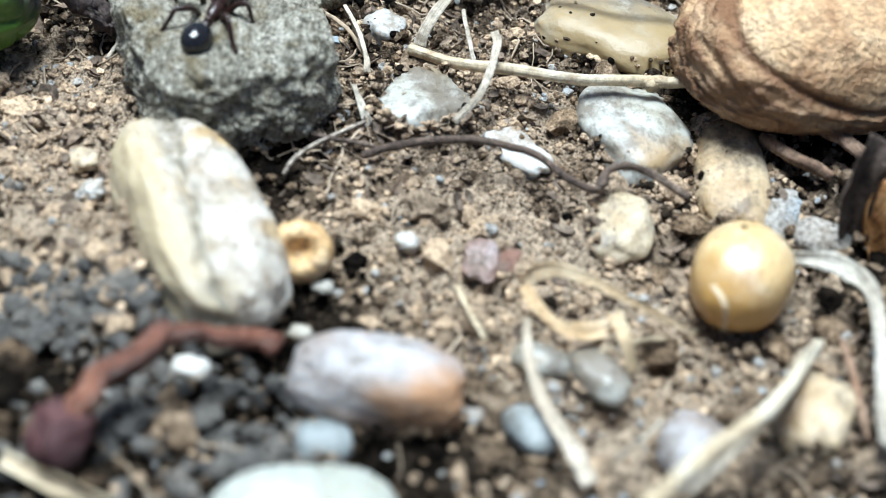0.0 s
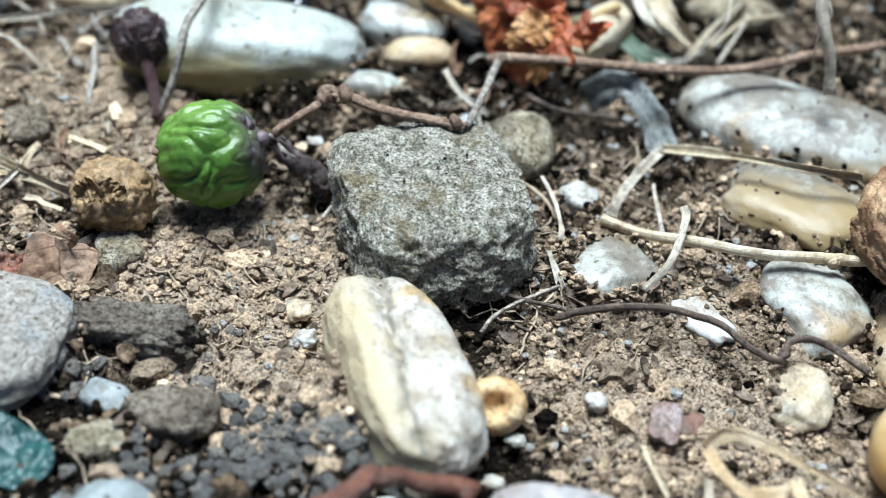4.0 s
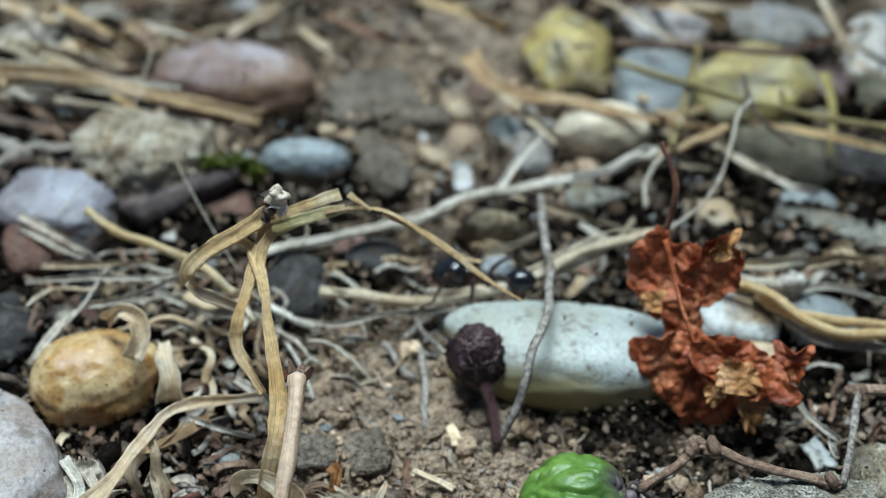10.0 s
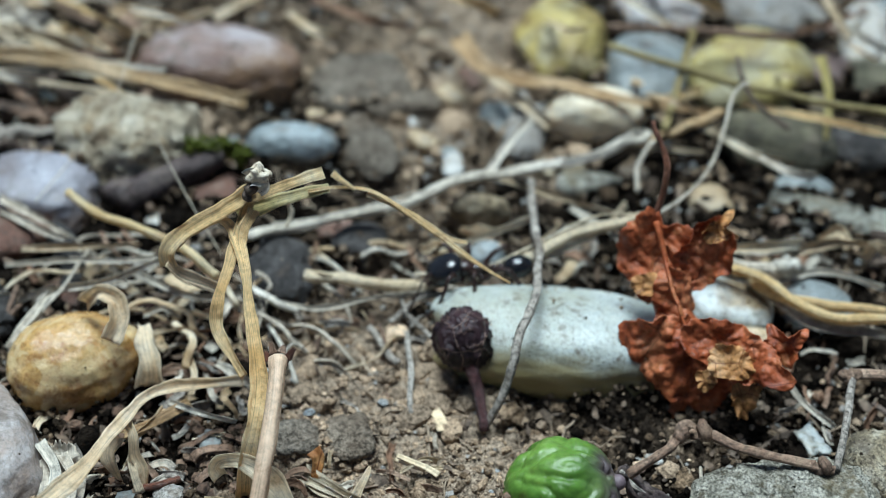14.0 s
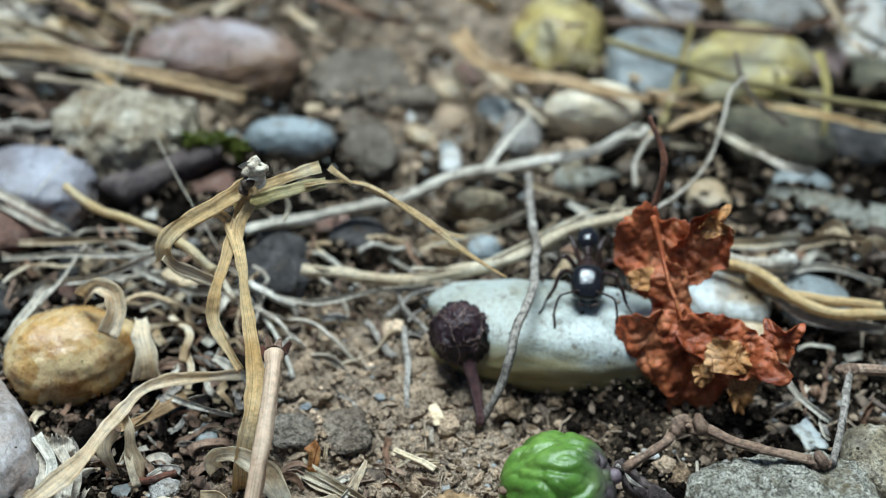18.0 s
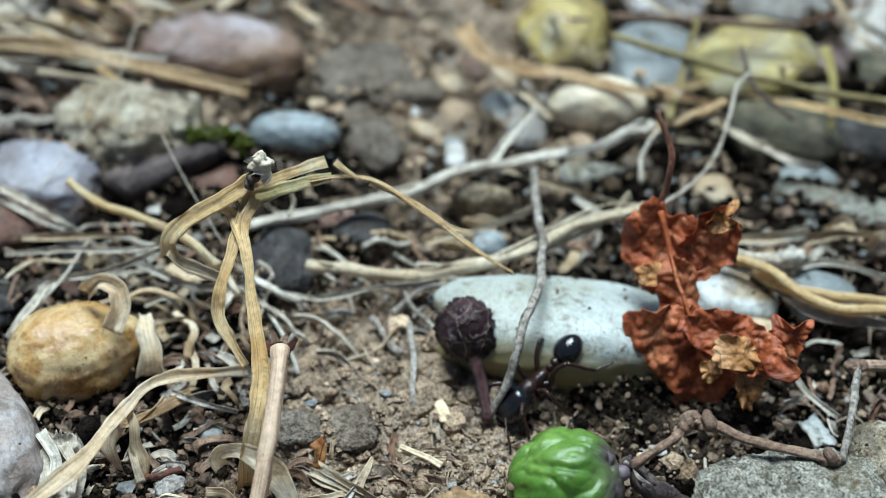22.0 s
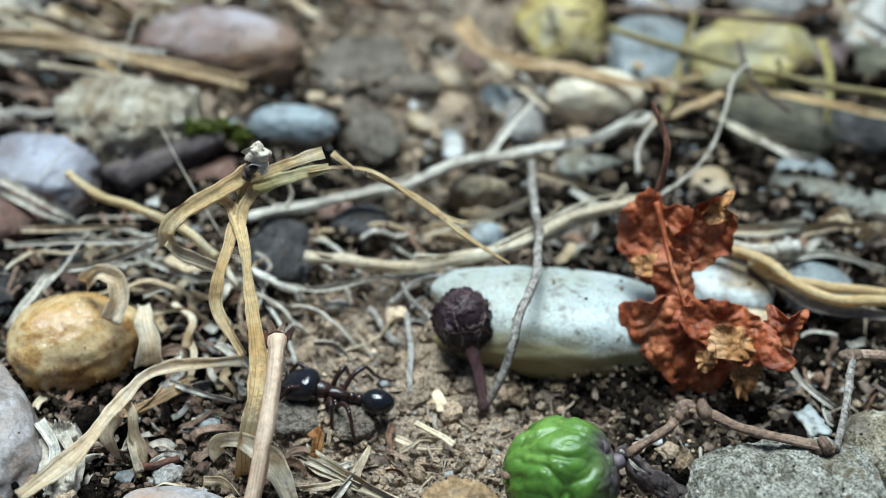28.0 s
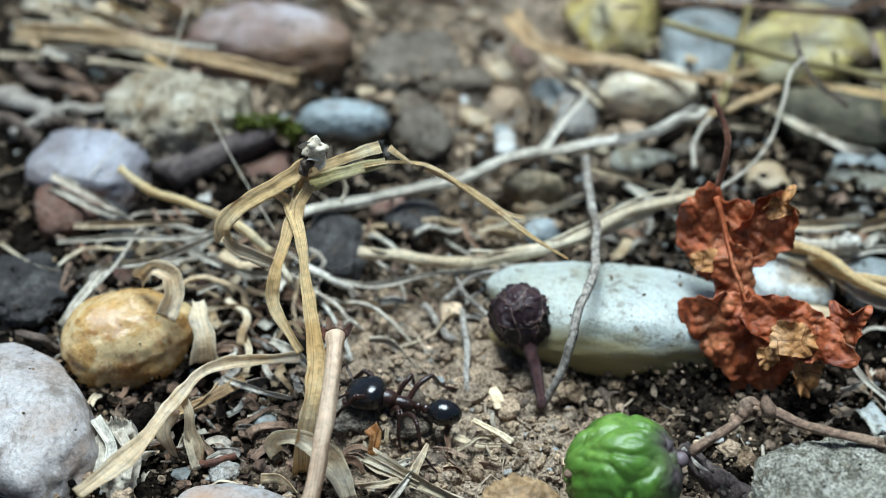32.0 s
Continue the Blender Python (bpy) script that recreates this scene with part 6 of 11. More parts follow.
pebble('narrow pale grass seed', (-4.31, 12.6, 0.14), (0.12, 0.01, 0.06), -7, husk, sub=3, name='grass_seed', category='seed', group='grass seeds')
pebble('narrow pale grass seed', (-4.21, 12.47, 0.14), (0.11, 0.01, 0.06), -7, husk, sub=3, name='grass_seed', category='seed', group='grass seeds')
pebble('narrow pale grass seed', (-4.07, 12.83, 0.14), (0.12, 0.01, 0.06), -8, husk, sub=3, name='grass_seed', category='seed', group='grass seeds')
pebble('narrow pale grass seed', (-3.94, 12.89, 0.14), (0.12, 0.01, 0.06), -9, husk, sub=3, name='grass_seed', category='seed', group='grass seeds')
pebble('ribbed brown seed pod', (-4.02, 13.16, 0.16), (0.29, 0.12, 0.2), 0, olive_stone, name='seed_pod', category='seed pod')
blade('straw', 'thin tan straw lying on the soil', [(-4.01, 13.55, 0.3), (-3.45, 13.32, 0.35), (-2.61, 13.04, 0.4)], 0.063, straw, category='straw', cup=1.1, thick=0.02, twist=(-25, 30), ragged=0.35, taper=(1, 0.85))
blade('straw', 'tan straw lying on the soil', [(-1.7, 12.58, 0.5), (-1.39, 12.66, 0.5), (-0.95, 12.93, 0.4)], 0.108, straw, category='straw', cup=1.1, thick=0.02, twist=(-25, 30), ragged=0.35, taper=(1, 0.85))
stalk('straw', 'pale straw with a frayed node', [(-1.71, 12.51, 0.4), (-1.43, 12.46, 0.45), (-1.01, 12.58, 0.4)], 0.057, pale_straw, knots=((0.95, 0.5),))
stalk('straw', 'bent yellow straw lying on the soil', [(-1.43, 12.44, 0.4), (-1.22, 12.17, 0.4), (-0.81, 12.18, 0.35), (-0.2, 12.21, 0.3)], 0.046, gold_straw)
blade('straw', 'bent pale straw lying on the soil', [(-1.36, 12.33, 0.3), (-0.96, 12.06, 0.3), (-0.21, 11.98, 0.25)], 0.082, pale_straw, category='straw', cup=1.1, thick=0.02, twist=(-25, 30), ragged=0.35, taper=(1, 0.85))
stalk('straw', 'fine silky thread lying on the soil', [(-7.73, 14.25, 1.1), (-7.76, 13.23, 0.8), (-8.19, 12.24, 0.4)], 0.007, pale_straw, wander=0.2)
stalk('straw', 'fine silky thread lying on the soil', [(-7.06, 12.62, 1.1), (-6.62, 12.05, 0.9), (-6.18, 11.6, 0.6)], 0.006, pale_straw, wander=0.2)
blade('straw', 'thin pale straw lying on the soil', [(-8.55, 12.24, 0.4), (-7.98, 12.02, 0.35), (-7.57, 11.78, 0.3)], 0.074, pale_straw, category='straw', cup=1.1, thick=0.02, twist=(-25, 30), ragged=0.35, taper=(1, 0.85))
pebble('smooth blue-grey pebble lying on the soil', (-6.05, 13.81, 0.18), (0.5, 0.23, 0.26), 10, slate, stain=(0, -0.5, -0.8, 0.1, 0.5), p=2.2, a=0.03, sub=5)
pebble('flat grey stone sunk in soil', (-5.29, 13.99, 0.04), (0.41, 0.31, 0.19), -79, clay, p=3, a=0.14, b=0.05, c=0.03)
pebble('small white pebble lying on the soil', (-5.05, 15.58, 0.03), (0.14, 0.13, 0.08), -81, white_quartz)
pebble('large smooth mauve-brown stone', (-7.09, 14.85, 0.27), (0.87, 0.47, 0.45), 7, purple_stone, stain=(0.8, -0.5, -0.2, 0.15, 0.9), p=2.8, a=0.05, sub=5, name='stone', category='stone')
pebble('rough tan mossy rock', (-7.7, 13.45, 0.2), (0.7, 0.55, 0.48), 5, pitted_tan, p=2.6, a=0.12, b=0.06, c=0.03, sub=5, name='rock', category='rock')
pebble('flat bluish mauve stone', (-8.36, 12.69, 0.14), (0.56, 0.45, 0.28), -8, lavender, stain=(0.1, -0.6, -0.8, 0.1, 0.5), p=3.8, a=0.06, sub=5)
pebble('small tan pebble lying on the soil', (-8.02, 13.02, 0.04), (0.24, 0.17, 0.1), -66, olive_stone)
pebble('brown stone lying on the soil', (-8.37, 12.15, 0.08), (0.35, 0.33, 0.2), -62, brown_stone, p=3)
pebble('flat reddish brown stone', (-6.66, 13.05, 0.06), (0.34, 0.25, 0.16), 19, brown_stone, p=2.8)
pebble('small white pebble lying on the soil', (-7.16, 12.59, 0.02), (0.13, 0.09, 0.06), -68, white_quartz)
stalk('stick', 'dark rotten stick with moss', [(-7.53, 12.57, 0.25), (-7.17, 12.98, 0.3), (-6.68, 13.33, 0.35)], 0.156, stub_skin, category='stick', rough=0.3)
pebble('tuft of bright green moss on a stick', (-6.84, 13.56, 0.22), (0.2, 0.06, 0.12), 35, moss, a=0.3, b=0.15, c=0.06, name='moss_tuft', category='moss')
stalk('stick', 'dark weathered stick lying on the soil', [(-8.06, 12.23, 0.1), (-7.72, 11.77, 0.15), (-7.67, 11.49, 0.05)], 0.117, dark_stone, category='stick', rough=0.3)
pebble('small tan pebble lying on the soil', (-7.43, 11.74, 0.05), (0.19, 0.18, 0.11), 24, tan_stone)
pebble('dark purplish stone lying on the soil', (-5.1, 12.56, 0.05), (0.3, 0.27, 0.17), 12, dark_stone)
pebble('brown stone lying on the soil', (-5.35, 12.7, 0.04), (0.22, 0.2, 0.13), 13, brown_stone)
pebble('small blue-grey pebble lying on the soil', (-3.88, 12.66, 0.04), (0.17, 0.16, 0.1), -84, slate)
pebble('smooth cream pebble lying on the soil', (-3.03, 14.79, 0.24), (0.51, 0.29, 0.34), 6, pod, p=2.3, a=0.03, sub=5)
pebble('pale upright pebble lying on the soil', (-3.73, 14.47, 0.11), (0.39, 0.21, 0.19), -86, pale_rock)
pebble('pale bluish stone with dark specks', (-2.51, 15.81, 0.18), (0.64, 0.48, 0.3), 89, slate, p=2.6)
pebble('lemon-yellow stone lying on the soil', (-1.41, 15.9, 0.22), (0.63, 0.59, 0.37), 85, lemon, p=2.6, a=0.16)
pebble('olive-yellow knobbly stone lying on the soil', (-3.5, 16.31, 0.18), (0.68, 0.48, 0.3), -87, lemon, a=0.14)
pebble('pinkish flat stone lying on the soil', (-2.44, 17.02, 0.12), (0.56, 0.41, 0.24), -1, pink_stone)
pebble('grey stone lying on the soil', (-1.14, 17.26, 0.12), (0.62, 0.41, 0.24), -6, pale_rock)
pebble('bright white pebble lying on the soil', (-0.1, 17.04, 0.15), (0.72, 0.27, 0.22), 80, white_quartz)
pebble('dark olive stone lying on the soil', (-0.07, 16.15, 0.11), (0.4, 0.34, 0.21), 79, dark_olive)
pebble('dark brown stone in shade', (-0.4, 14.89, 0.11), (0.5, 0.35, 0.21), -10, dark_stone, p=2.6)
pebble('dark olive stone lying on the soil', (-1.1, 14.78, 0.13), (0.65, 0.42, 0.26), -7, dark_olive, p=2.6)
pebble('cream pebble lying on the soil', (-1.83, 13.9, 0.05), (0.26, 0.2, 0.12), -4, tan_stone)
pebble('flat grey slab lying on the soil', (-0.71, 13.83, 0.05), (0.53, 0.2, 0.12), -10, grey_rock, p=3.4)
pebble('flat grey stone lying on the soil', (-2.97, 13.89, 0.03), (0.4, 0.18, 0.11), 1, grey_rock)
pebble('grey stone sunk in soil', (-5.07, 14.92, 0.02), (0.37, 0.32, 0.19), 10, clay, p=3, a=0.16, b=0.06, c=0.03)
pebble('flat grey stone sunk in soil', (-5.55, 15.17, 0.01), (0.62, 0.45, 0.27), 11, clay, p=3, a=0.16, b=0.06, c=0.03)
pebble('small grey pebble lying on the soil', (-4.08, 14.86, 0.04), (0.27, 0.18, 0.11), -85, slate)
blade('dry_grass', 'tan dry leaf strip lying on stones', [(-9.67, 14.28, 0.6), (-8.63, 14.17, 0.72), (-7.63, 13.91, 0.78), (-6.5, 13.84, 0.68)], 0.17, tan_leaf, cup=0.3, taper=(1, 0.9))
blade('dry_grass', 'narrow bleached leaf strip lying on stones', [(-9.8, 14.5, 0.5), (-8.9, 14.36, 0.66), (-8.1, 14.2, 0.7), (-7.4, 14.05, 0.8)], 0.09, pale_straw, cup=0.4, taper=(1, 0.5))
blade('dry_grass', 'narrow tan leaf strip lying on stones', [(-9.9, 14.0, 0.45), (-9.0, 13.95, 0.55), (-8.3, 13.85, 0.62), (-7.7, 13.75, 0.66)], 0.08, straw, cup=0.4, taper=(0.9, 0.4))
blade('dry_grass', 'broad dry leaf strip', [(-4.56, 15.36, 0.7), (-4.3, 14.99, 0.65), (-3.86, 14.83, 0.6), (-3.39, 14.82, 0.6), (-2.79, 14.67, 0.6), (-1.85, 14.73, 0.5)], 0.211, tan_leaf, cup=0.5)
blade('straw', 'tan straw lying on the soil', [(-9.75, 15.03, 0.4), (-9.08, 14.83, 0.5), (-8.5, 14.75, 0.4)], 0.154, straw, category='straw', cup=1.1, thick=0.02, twist=(-25, 30), ragged=0.35, taper=(1, 0.85))
blade('straw', 'tan straw lying on the soil', [(-4.26, 15.21, 0.4), (-3.77, 14.67, 0.4), (-3.45, 14.47, 0.3)], 0.108, straw, category='straw', cup=1.1, thick=0.02, twist=(-25, 30), ragged=0.35, taper=(1, 0.85))
stalk('twig', 'thin red-brown twig lying on the soil', [(-3, 15.53, 0.9), (-2.28, 15.62, 0.9), (-1.04, 15.67, 0.9)], 0.042, brown_twig, category='twig')
stalk('straw', 'long yellow grass stem', [(-2.97, 15.18, 0.9), (-1.97, 14.84, 0.9), (-1.12, 14.6, 0.9), (-0.16, 14.62, 0.8), (0.56, 14.51, 0.8)], 0.038, olive_straw)
blade('dry_grass', 'pointed dry leaf lying on the soil', [(-0.81, 15.22, 1), (-0.7, 14.82, 0.8), (-0.69, 14.46, 0.5)], 0.149, green_straw, cup=0.5, taper=(0.7, 0.3))
stalk('straw', 'thin dark tendril lying on the soil', [(-1.66, 14.91, 1.1), (-1.51, 14.53, 0.9), (-1.09, 14.3, 0.7)], 0.023, black_twig)
blade('straw', 'thin straw lying on the soil', [(-2.31, 14.22, 0.6), (-2.21, 14.84, 0.8), (-2.12, 15.51, 1)], 0.08, olive_straw, category='straw', cup=1.1, thick=0.02, twist=(-25, 30), ragged=0.35, taper=(1, 0.85))
stalk('straw', 'thin curled fibre lying on the soil', [(-2.52, 13.3, 0.5), (-2.53, 13.61, 0.6), (-2.41, 13.87, 0.7)], 0.022, pale_straw)
tuft = thing("moss_tuft", "bright green moss shoots on the rotten stick", "moss", None, (-6.74, 13.25, 0.42))
for k in range(26):
    rng = random.Random(k)
    a, b = rng.uniform(-0.34, 0.34), rng.uniform(-0.08, 0.08)
    up = [(a, b, -0.05), (a + rng.uniform(-0.04, 0.08), b - 0.02, 0.09), (a + rng.uniform(-0.05, 0.16), b - 0.06, rng.uniform(0.13, 0.22))]
    part("shoot", tube_data("shoot", up, 0.032, moss, (1, 0.4), sides=6, steps=4, rough=0.5, seed=k), tuft)
shred('brown curled shred of leaf', (-7.24, 10.22, 0.02), 0.47, 0.07, leaf_brown, 297, 0.4, "shreds in the litter")
shred('brown curled shred of leaf', (-7.47, 9.45, 0.02), 0.34, 0.05, leaf_brown, 240, 0.9, "shreds in the litter")
shred('dark brown splinter of bark', (-6.66, 10.71, 0.02), 0.2, 0.08, brown_twig, 267, 0.8, "shreds in the litter")
shred('bleached curled shred of grass', (-7.52, 9.59, 0.02), 0.42, 0.08, pale_straw, 154, 1.2, "shreds in the litter")
shred('brown curled shred of leaf', (-6.13, 11.16, 0.02), 0.4, 0.1, leaf_brown, 218, 0.8, "shreds in the litter")
shred('bleached curled shred of grass', (-6.06, 10.69, 0.02), 0.46, 0.04, pale_straw, 69, 0.9, "shreds in the litter")
shred('dark brown splinter of bark', (-7.09, 9.92, 0.02), 0.37, 0.05, brown_twig, 259, 1.3, "shreds in the litter")
shred('dark brown splinter of bark', (-6.5, 10.38, 0.02), 0.35, 0.1, brown_twig, 349, 1.4, "shreds in the litter")
shred('brown curled shred of leaf', (-7.95, 10.81, 0.02), 0.38, 0.04, leaf_brown, 167, 1.5, "shreds in the litter")
shred('grey fibrous shred of bark', (-5.75, 10.42, 0.02), 0.38, 0.08, grey_stick, 293, 0.6, "shreds in the litter")
shred('grey fibrous shred of bark', (-7.54, 10.33, 0.02), 0.5, 0.04, grey_stick, 34, 0.8, "shreds in the litter")
shred('dark brown splinter of bark', (-7.66, 10.82, 0.02), 0.3, 0.04, brown_twig, 309, 1, "shreds in the litter")
shred('brown curled shred of leaf', (-7.51, 9.73, 0.02), 0.34, 0.1, leaf_brown, 142, 0.9, "shreds in the litter")
shred('curled papery shred of dry leaf', (-5.7, 11.12, 0.02), 0.19, 0.07, husk, 101, 1.5, "shreds in the litter")
shred('grey fibrous shred of bark', (-7.36, 10.96, 0.02), 0.16, 0.1, grey_stick, 160, 0.7, "shreds in the litter")
shred('dark brown splinter of bark', (-7.19, 9.44, 0.02), 0.31, 0.07, brown_twig, 329, 1.3, "shreds in the litter")
shred('dark brown splinter of bark', (-6.59, 11.56, 0.02), 0.33, 0.06, brown_twig, 121, 1.4, "shreds in the litter")
shred('brown curled shred of leaf', (-7.03, 11.03, 0.02), 0.34, 0.03, leaf_brown, 212, 1.5, "shreds in the litter")
shred('brown curled shred of leaf', (-7.21, 10.67, 0.02), 0.37, 0.03, leaf_brown, 321, 0.7, "shreds in the litter")
shred('brown curled shred of leaf', (-6.7, 9.4, 0.02), 0.4, 0.09, leaf_brown, 11, 1, "shreds in the litter")
shred('brown curled shred of leaf', (-6.01, 11.91, 0.02), 0.24, 0.07, leaf_brown, 303, 1, "shreds in the litter")
shred('dark brown splinter of bark', (-7.7, 11.13, 0.02), 0.28, 0.08, brown_twig, 153, 1.2, "shreds in the litter")
shred('brown curled shred of leaf', (-7.3, 9.54, 0.02), 0.39, 0.04, leaf_brown, 256, 0.6, "shreds in the litter")
shred('bleached curled shred of grass', (-6.2, 11.24, 0.02), 0.39, 0.08, pale_straw, 49, 0.4, "shreds in the litter")
shred('dark brown splinter of bark', (-7.23, 10.79, 0.02), 0.23, 0.09, brown_twig, 86, 0.4, "shreds in the litter")
shred('brown curled shred of leaf', (-6.36, 11.27, 0.02), 0.31, 0.05, leaf_brown, 61, 0.3, "shreds in the litter")
shred('dark brown splinter of bark', (-5.79, 11.09, 0.02), 0.44, 0.04, brown_twig, 142, 0.7, "shreds in the litter")
shred('brown curled shred of leaf', (-6.26, 11.67, 0.02), 0.27, 0.04, leaf_brown, 149, 0.9, "shreds in the litter")
shred('grey fibrous shred of bark', (-5.94, 10.66, 0.02), 0.3, 0.06, grey_stick, 209, 0.3, "shreds in the litter")
shred('dark brown splinter of bark', (-7.14, 11.18, 0.02), 0.48, 0.1, brown_twig, 261, 0.8, "shreds in the litter")
shred('bleached curled shred of grass', (-5.43, 9.59, 0.02), 0.16, 0.07, pale_straw, 339, 1.2, "shreds in the litter")
shred('bleached curled shred of grass', (-5.63, 10.5, 0.02), 0.45, 0.1, pale_straw, 146, 0.4, "shreds in the litter")
shred('dark brown splinter of bark', (-7.69, 11.57, 0.02), 0.39, 0.1, brown_twig, 220, 1, "shreds in the litter")
shred('bleached curled shred of grass', (-7.55, 9.66, 0.02), 0.33, 0.05, pale_straw, 10, 0.9, "shreds in the litter")
shred('brown curled shred of leaf', (-6.55, 9.37, 0.02), 0.19, 0.04, leaf_brown, 276, 0.9, "shreds in the litter")
shred('bleached curled shred of grass', (-6.17, 10.93, 0.02), 0.19, 0.1, pale_straw, 61, 0.5, "shreds in the litter")
shred('dark brown splinter of bark', (-5.77, 9.55, 0.02), 0.19, 0.1, brown_twig, 249, 1.1, "shreds in the litter")
shred('brown curled shred of leaf', (-6.21, 11.79, 0.02), 0.24, 0.08, leaf_brown, 266, 0.8, "shreds in the litter")
shred('curled papery shred of dry leaf', (-6.54, 9.76, 0.02), 0.45, 0.09, husk, 23, 0.4, "shreds in the litter")
shred('dark brown splinter of bark', (-7.24, 9.17, 0.02), 0.4, 0.07, brown_twig, 250, 0.7, "shreds in the litter")
shred('grey fibrous shred of bark', (-7.23, 10.74, 0.02), 0.29, 0.05, grey_stick, 135, 0.5, "shreds in the litter")
shred('brown curled shred of leaf', (-7.41, 11.36, 0.02), 0.15, 0.09, leaf_brown, 40, 1, "shreds in the litter")
shred('grey fibrous shred of bark', (-7.74, 10.35, 0.02), 0.42, 0.06, grey_stick, 22, 1, "shreds in the litter")
shred('dark brown splinter of bark', (-6.95, 10.73, 0.02), 0.42, 0.06, brown_twig, 355, 0.8, "shreds in the litter")
shred('brown curled shred of leaf', (-8.04, 10.97, 0.02), 0.39, 0.04, leaf_brown, 217, 0.6, "shreds in the litter")
shred('brown curled shred of leaf', (-7.97, 11.54, 0.02), 0.28, 0.1, leaf_brown, 134, 0.4, "shreds in the litter")
shred('grey fibrous shred of bark', (-5.97, 9.47, 0.02), 0.38, 0.1, grey_stick, 192, 1.1, "shreds in the litter")
shred('curled papery shred of dry leaf', (-6.13, 10.37, 0.02), 0.43, 0.09, husk, 242, 0.5, "shreds in the litter")
shred('curled papery shred of dry leaf', (-6.42, 11.77, 0.02), 0.35, 0.08, husk, 192, 0.5, "shreds in the litter")
shred('curled papery shred of dry leaf', (-7.45, 9.45, 0.02), 0.16, 0.04, husk, 246, 1.3, "shreds in the litter")
shred('dark brown splinter of bark', (-5.64, 10.41, 0.02), 0.18, 0.11, brown_twig, 288, 0.9, "shreds in the litter")
shred('grey fibrous shred of bark', (-6.51, 11.57, 0.02), 0.18, 0.07, grey_stick, 281, 0.7, "shreds in the litter")
shred('bleached curled shred of grass', (-6.31, 9.67, 0.02), 0.5, 0.08, pale_straw, 232, 1, "shreds in the litter")
shred('brown curled shred of leaf', (-6.2, 10.8, 0.02), 0.36, 0.11, leaf_brown, 284, 0.8, "shreds in the litter")
shred('dark brown splinter of bark', (-7.62, 10.27, 0.02), 0.45, 0.11, brown_twig, 212, 1.1, "shreds in the litter")
shred('brown curled shred of leaf', (-6, 10.11, 0.02), 0.39, 0.04, leaf_brown, 205, 1.4, "shreds in the litter")
shred('grey fibrous shred of bark', (-7.85, 11.36, 0.02), 0.32, 0.09, grey_stick, 226, 1, "shreds in the litter")
shred('dark brown splinter of bark', (-6.15, 11.54, 0.02), 0.22, 0.08, brown_twig, 161, 1.4, "shreds in the litter")
shred('dark brown splinter of bark', (-5.89, 10.48, 0.02), 0.25, 0.09, brown_twig, 211, 1, "shreds in the litter")
shred('bleached curled shred of grass', (-6.17, 9.33, 0.02), 0.26, 0.05, pale_straw, 195, 0.5, "shreds in the litter")
shred('dark brown splinter of bark', (-6.74, 11.14, 0.02), 0.42, 0.04, brown_twig, 357, 0.9, "shreds in the litter")
shred('dark brown splinter of bark', (-6.5, 10.55, 0.02), 0.47, 0.08, brown_twig, 14, 0.9, "shreds in the litter")
shred('dark brown splinter of bark', (-5.96, 9.67, 0.02), 0.42, 0.1, brown_twig, 23, 0.9, "shreds in the litter")
shred('grey fibrous shred of bark', (-7.53, 11.01, 0.02), 0.42, 0.04, grey_stick, 111, 1.3, "shreds in the litter")
shred('brown curled shred of leaf', (-7.55, 11.14, 0.02), 0.2, 0.08, leaf_brown, 345, 1.3, "shreds in the litter")
shred('dark brown splinter of bark', (-5.97, 11.23, 0.02), 0.17, 0.04, brown_twig, 46, 1.2, "shreds in the litter")
shred('dark brown splinter of bark', (-8.01, 11.34, 0.02), 0.47, 0.03, brown_twig, 231, 1, "shreds in the litter")
shred('brown curled shred of leaf', (-6.69, 11.84, 0.02), 0.27, 0.06, leaf_brown, 39, 0.6, "shreds in the litter")
shred('dark brown splinter of bark', (-6.18, 9.4, 0.02), 0.19, 0.06, brown_twig, 140, 0.4, "shreds in the litter")
shred('brown curled shred of leaf', (-6.89, 10.56, 0.02), 0.47, 0.04, leaf_brown, 358, 0.7, "shreds in the litter")
shred('brown curled shred of leaf', (-5.92, 9.91, 0.02), 0.38, 0.08, leaf_brown, 135, 0.4, "shreds in the litter")
shred('brown curled shred of leaf', (-5.81, 11.03, 0.02), 0.34, 0.04, leaf_brown, 252, 0.9, "shreds in the litter")
shred('grey fibrous shred of bark', (-7.87, 10.79, 0.02), 0.35, 0.04, grey_stick, 330, 1.2, "shreds in the litter")
shred('grey fibrous shred of bark', (-7.59, 10.62, 0.02), 0.31, 0.04, grey_stick, 286, 0.5, "shreds in the litter")
shred('brown curled shred of leaf', (-6.89, 9.84, 0.02), 0.3, 0.05, leaf_brown, 95, 0.8, "shreds in the litter")
shred('curled papery shred of dry leaf', (-7.39, 11.21, 0.02), 0.19, 0.04, husk, 283, 1, "shreds in the litter")
shred('brown curled shred of leaf', (-6.26, 10.89, 0.02), 0.24, 0.03, leaf_brown, 69, 0.4, "shreds in the litter")
shred('dark brown splinter of bark', (-6.89, 11.09, 0.02), 0.33, 0.1, brown_twig, 206, 0.8, "shreds in the litter")
shred('dark brown splinter of bark', (-6.32, 11.71, 0.02), 0.45, 0.04, brown_twig, 138, 1, "shreds in the litter")
shred('grey fibrous shred of bark', (-6.24, 10.34, 0.02), 0.19, 0.09, grey_stick, 290, 0.8, "shreds in the litter")
shred('grey fibrous shred of bark', (-5.94, 9.77, 0.02), 0.19, 0.08, grey_stick, 203, 1.3, "shreds in the litter")
shred('bleached curled shred of grass', (-6.86, 11.32, 0.02), 0.22, 0.05, pale_straw, 150, 0.3, "shreds in the litter")
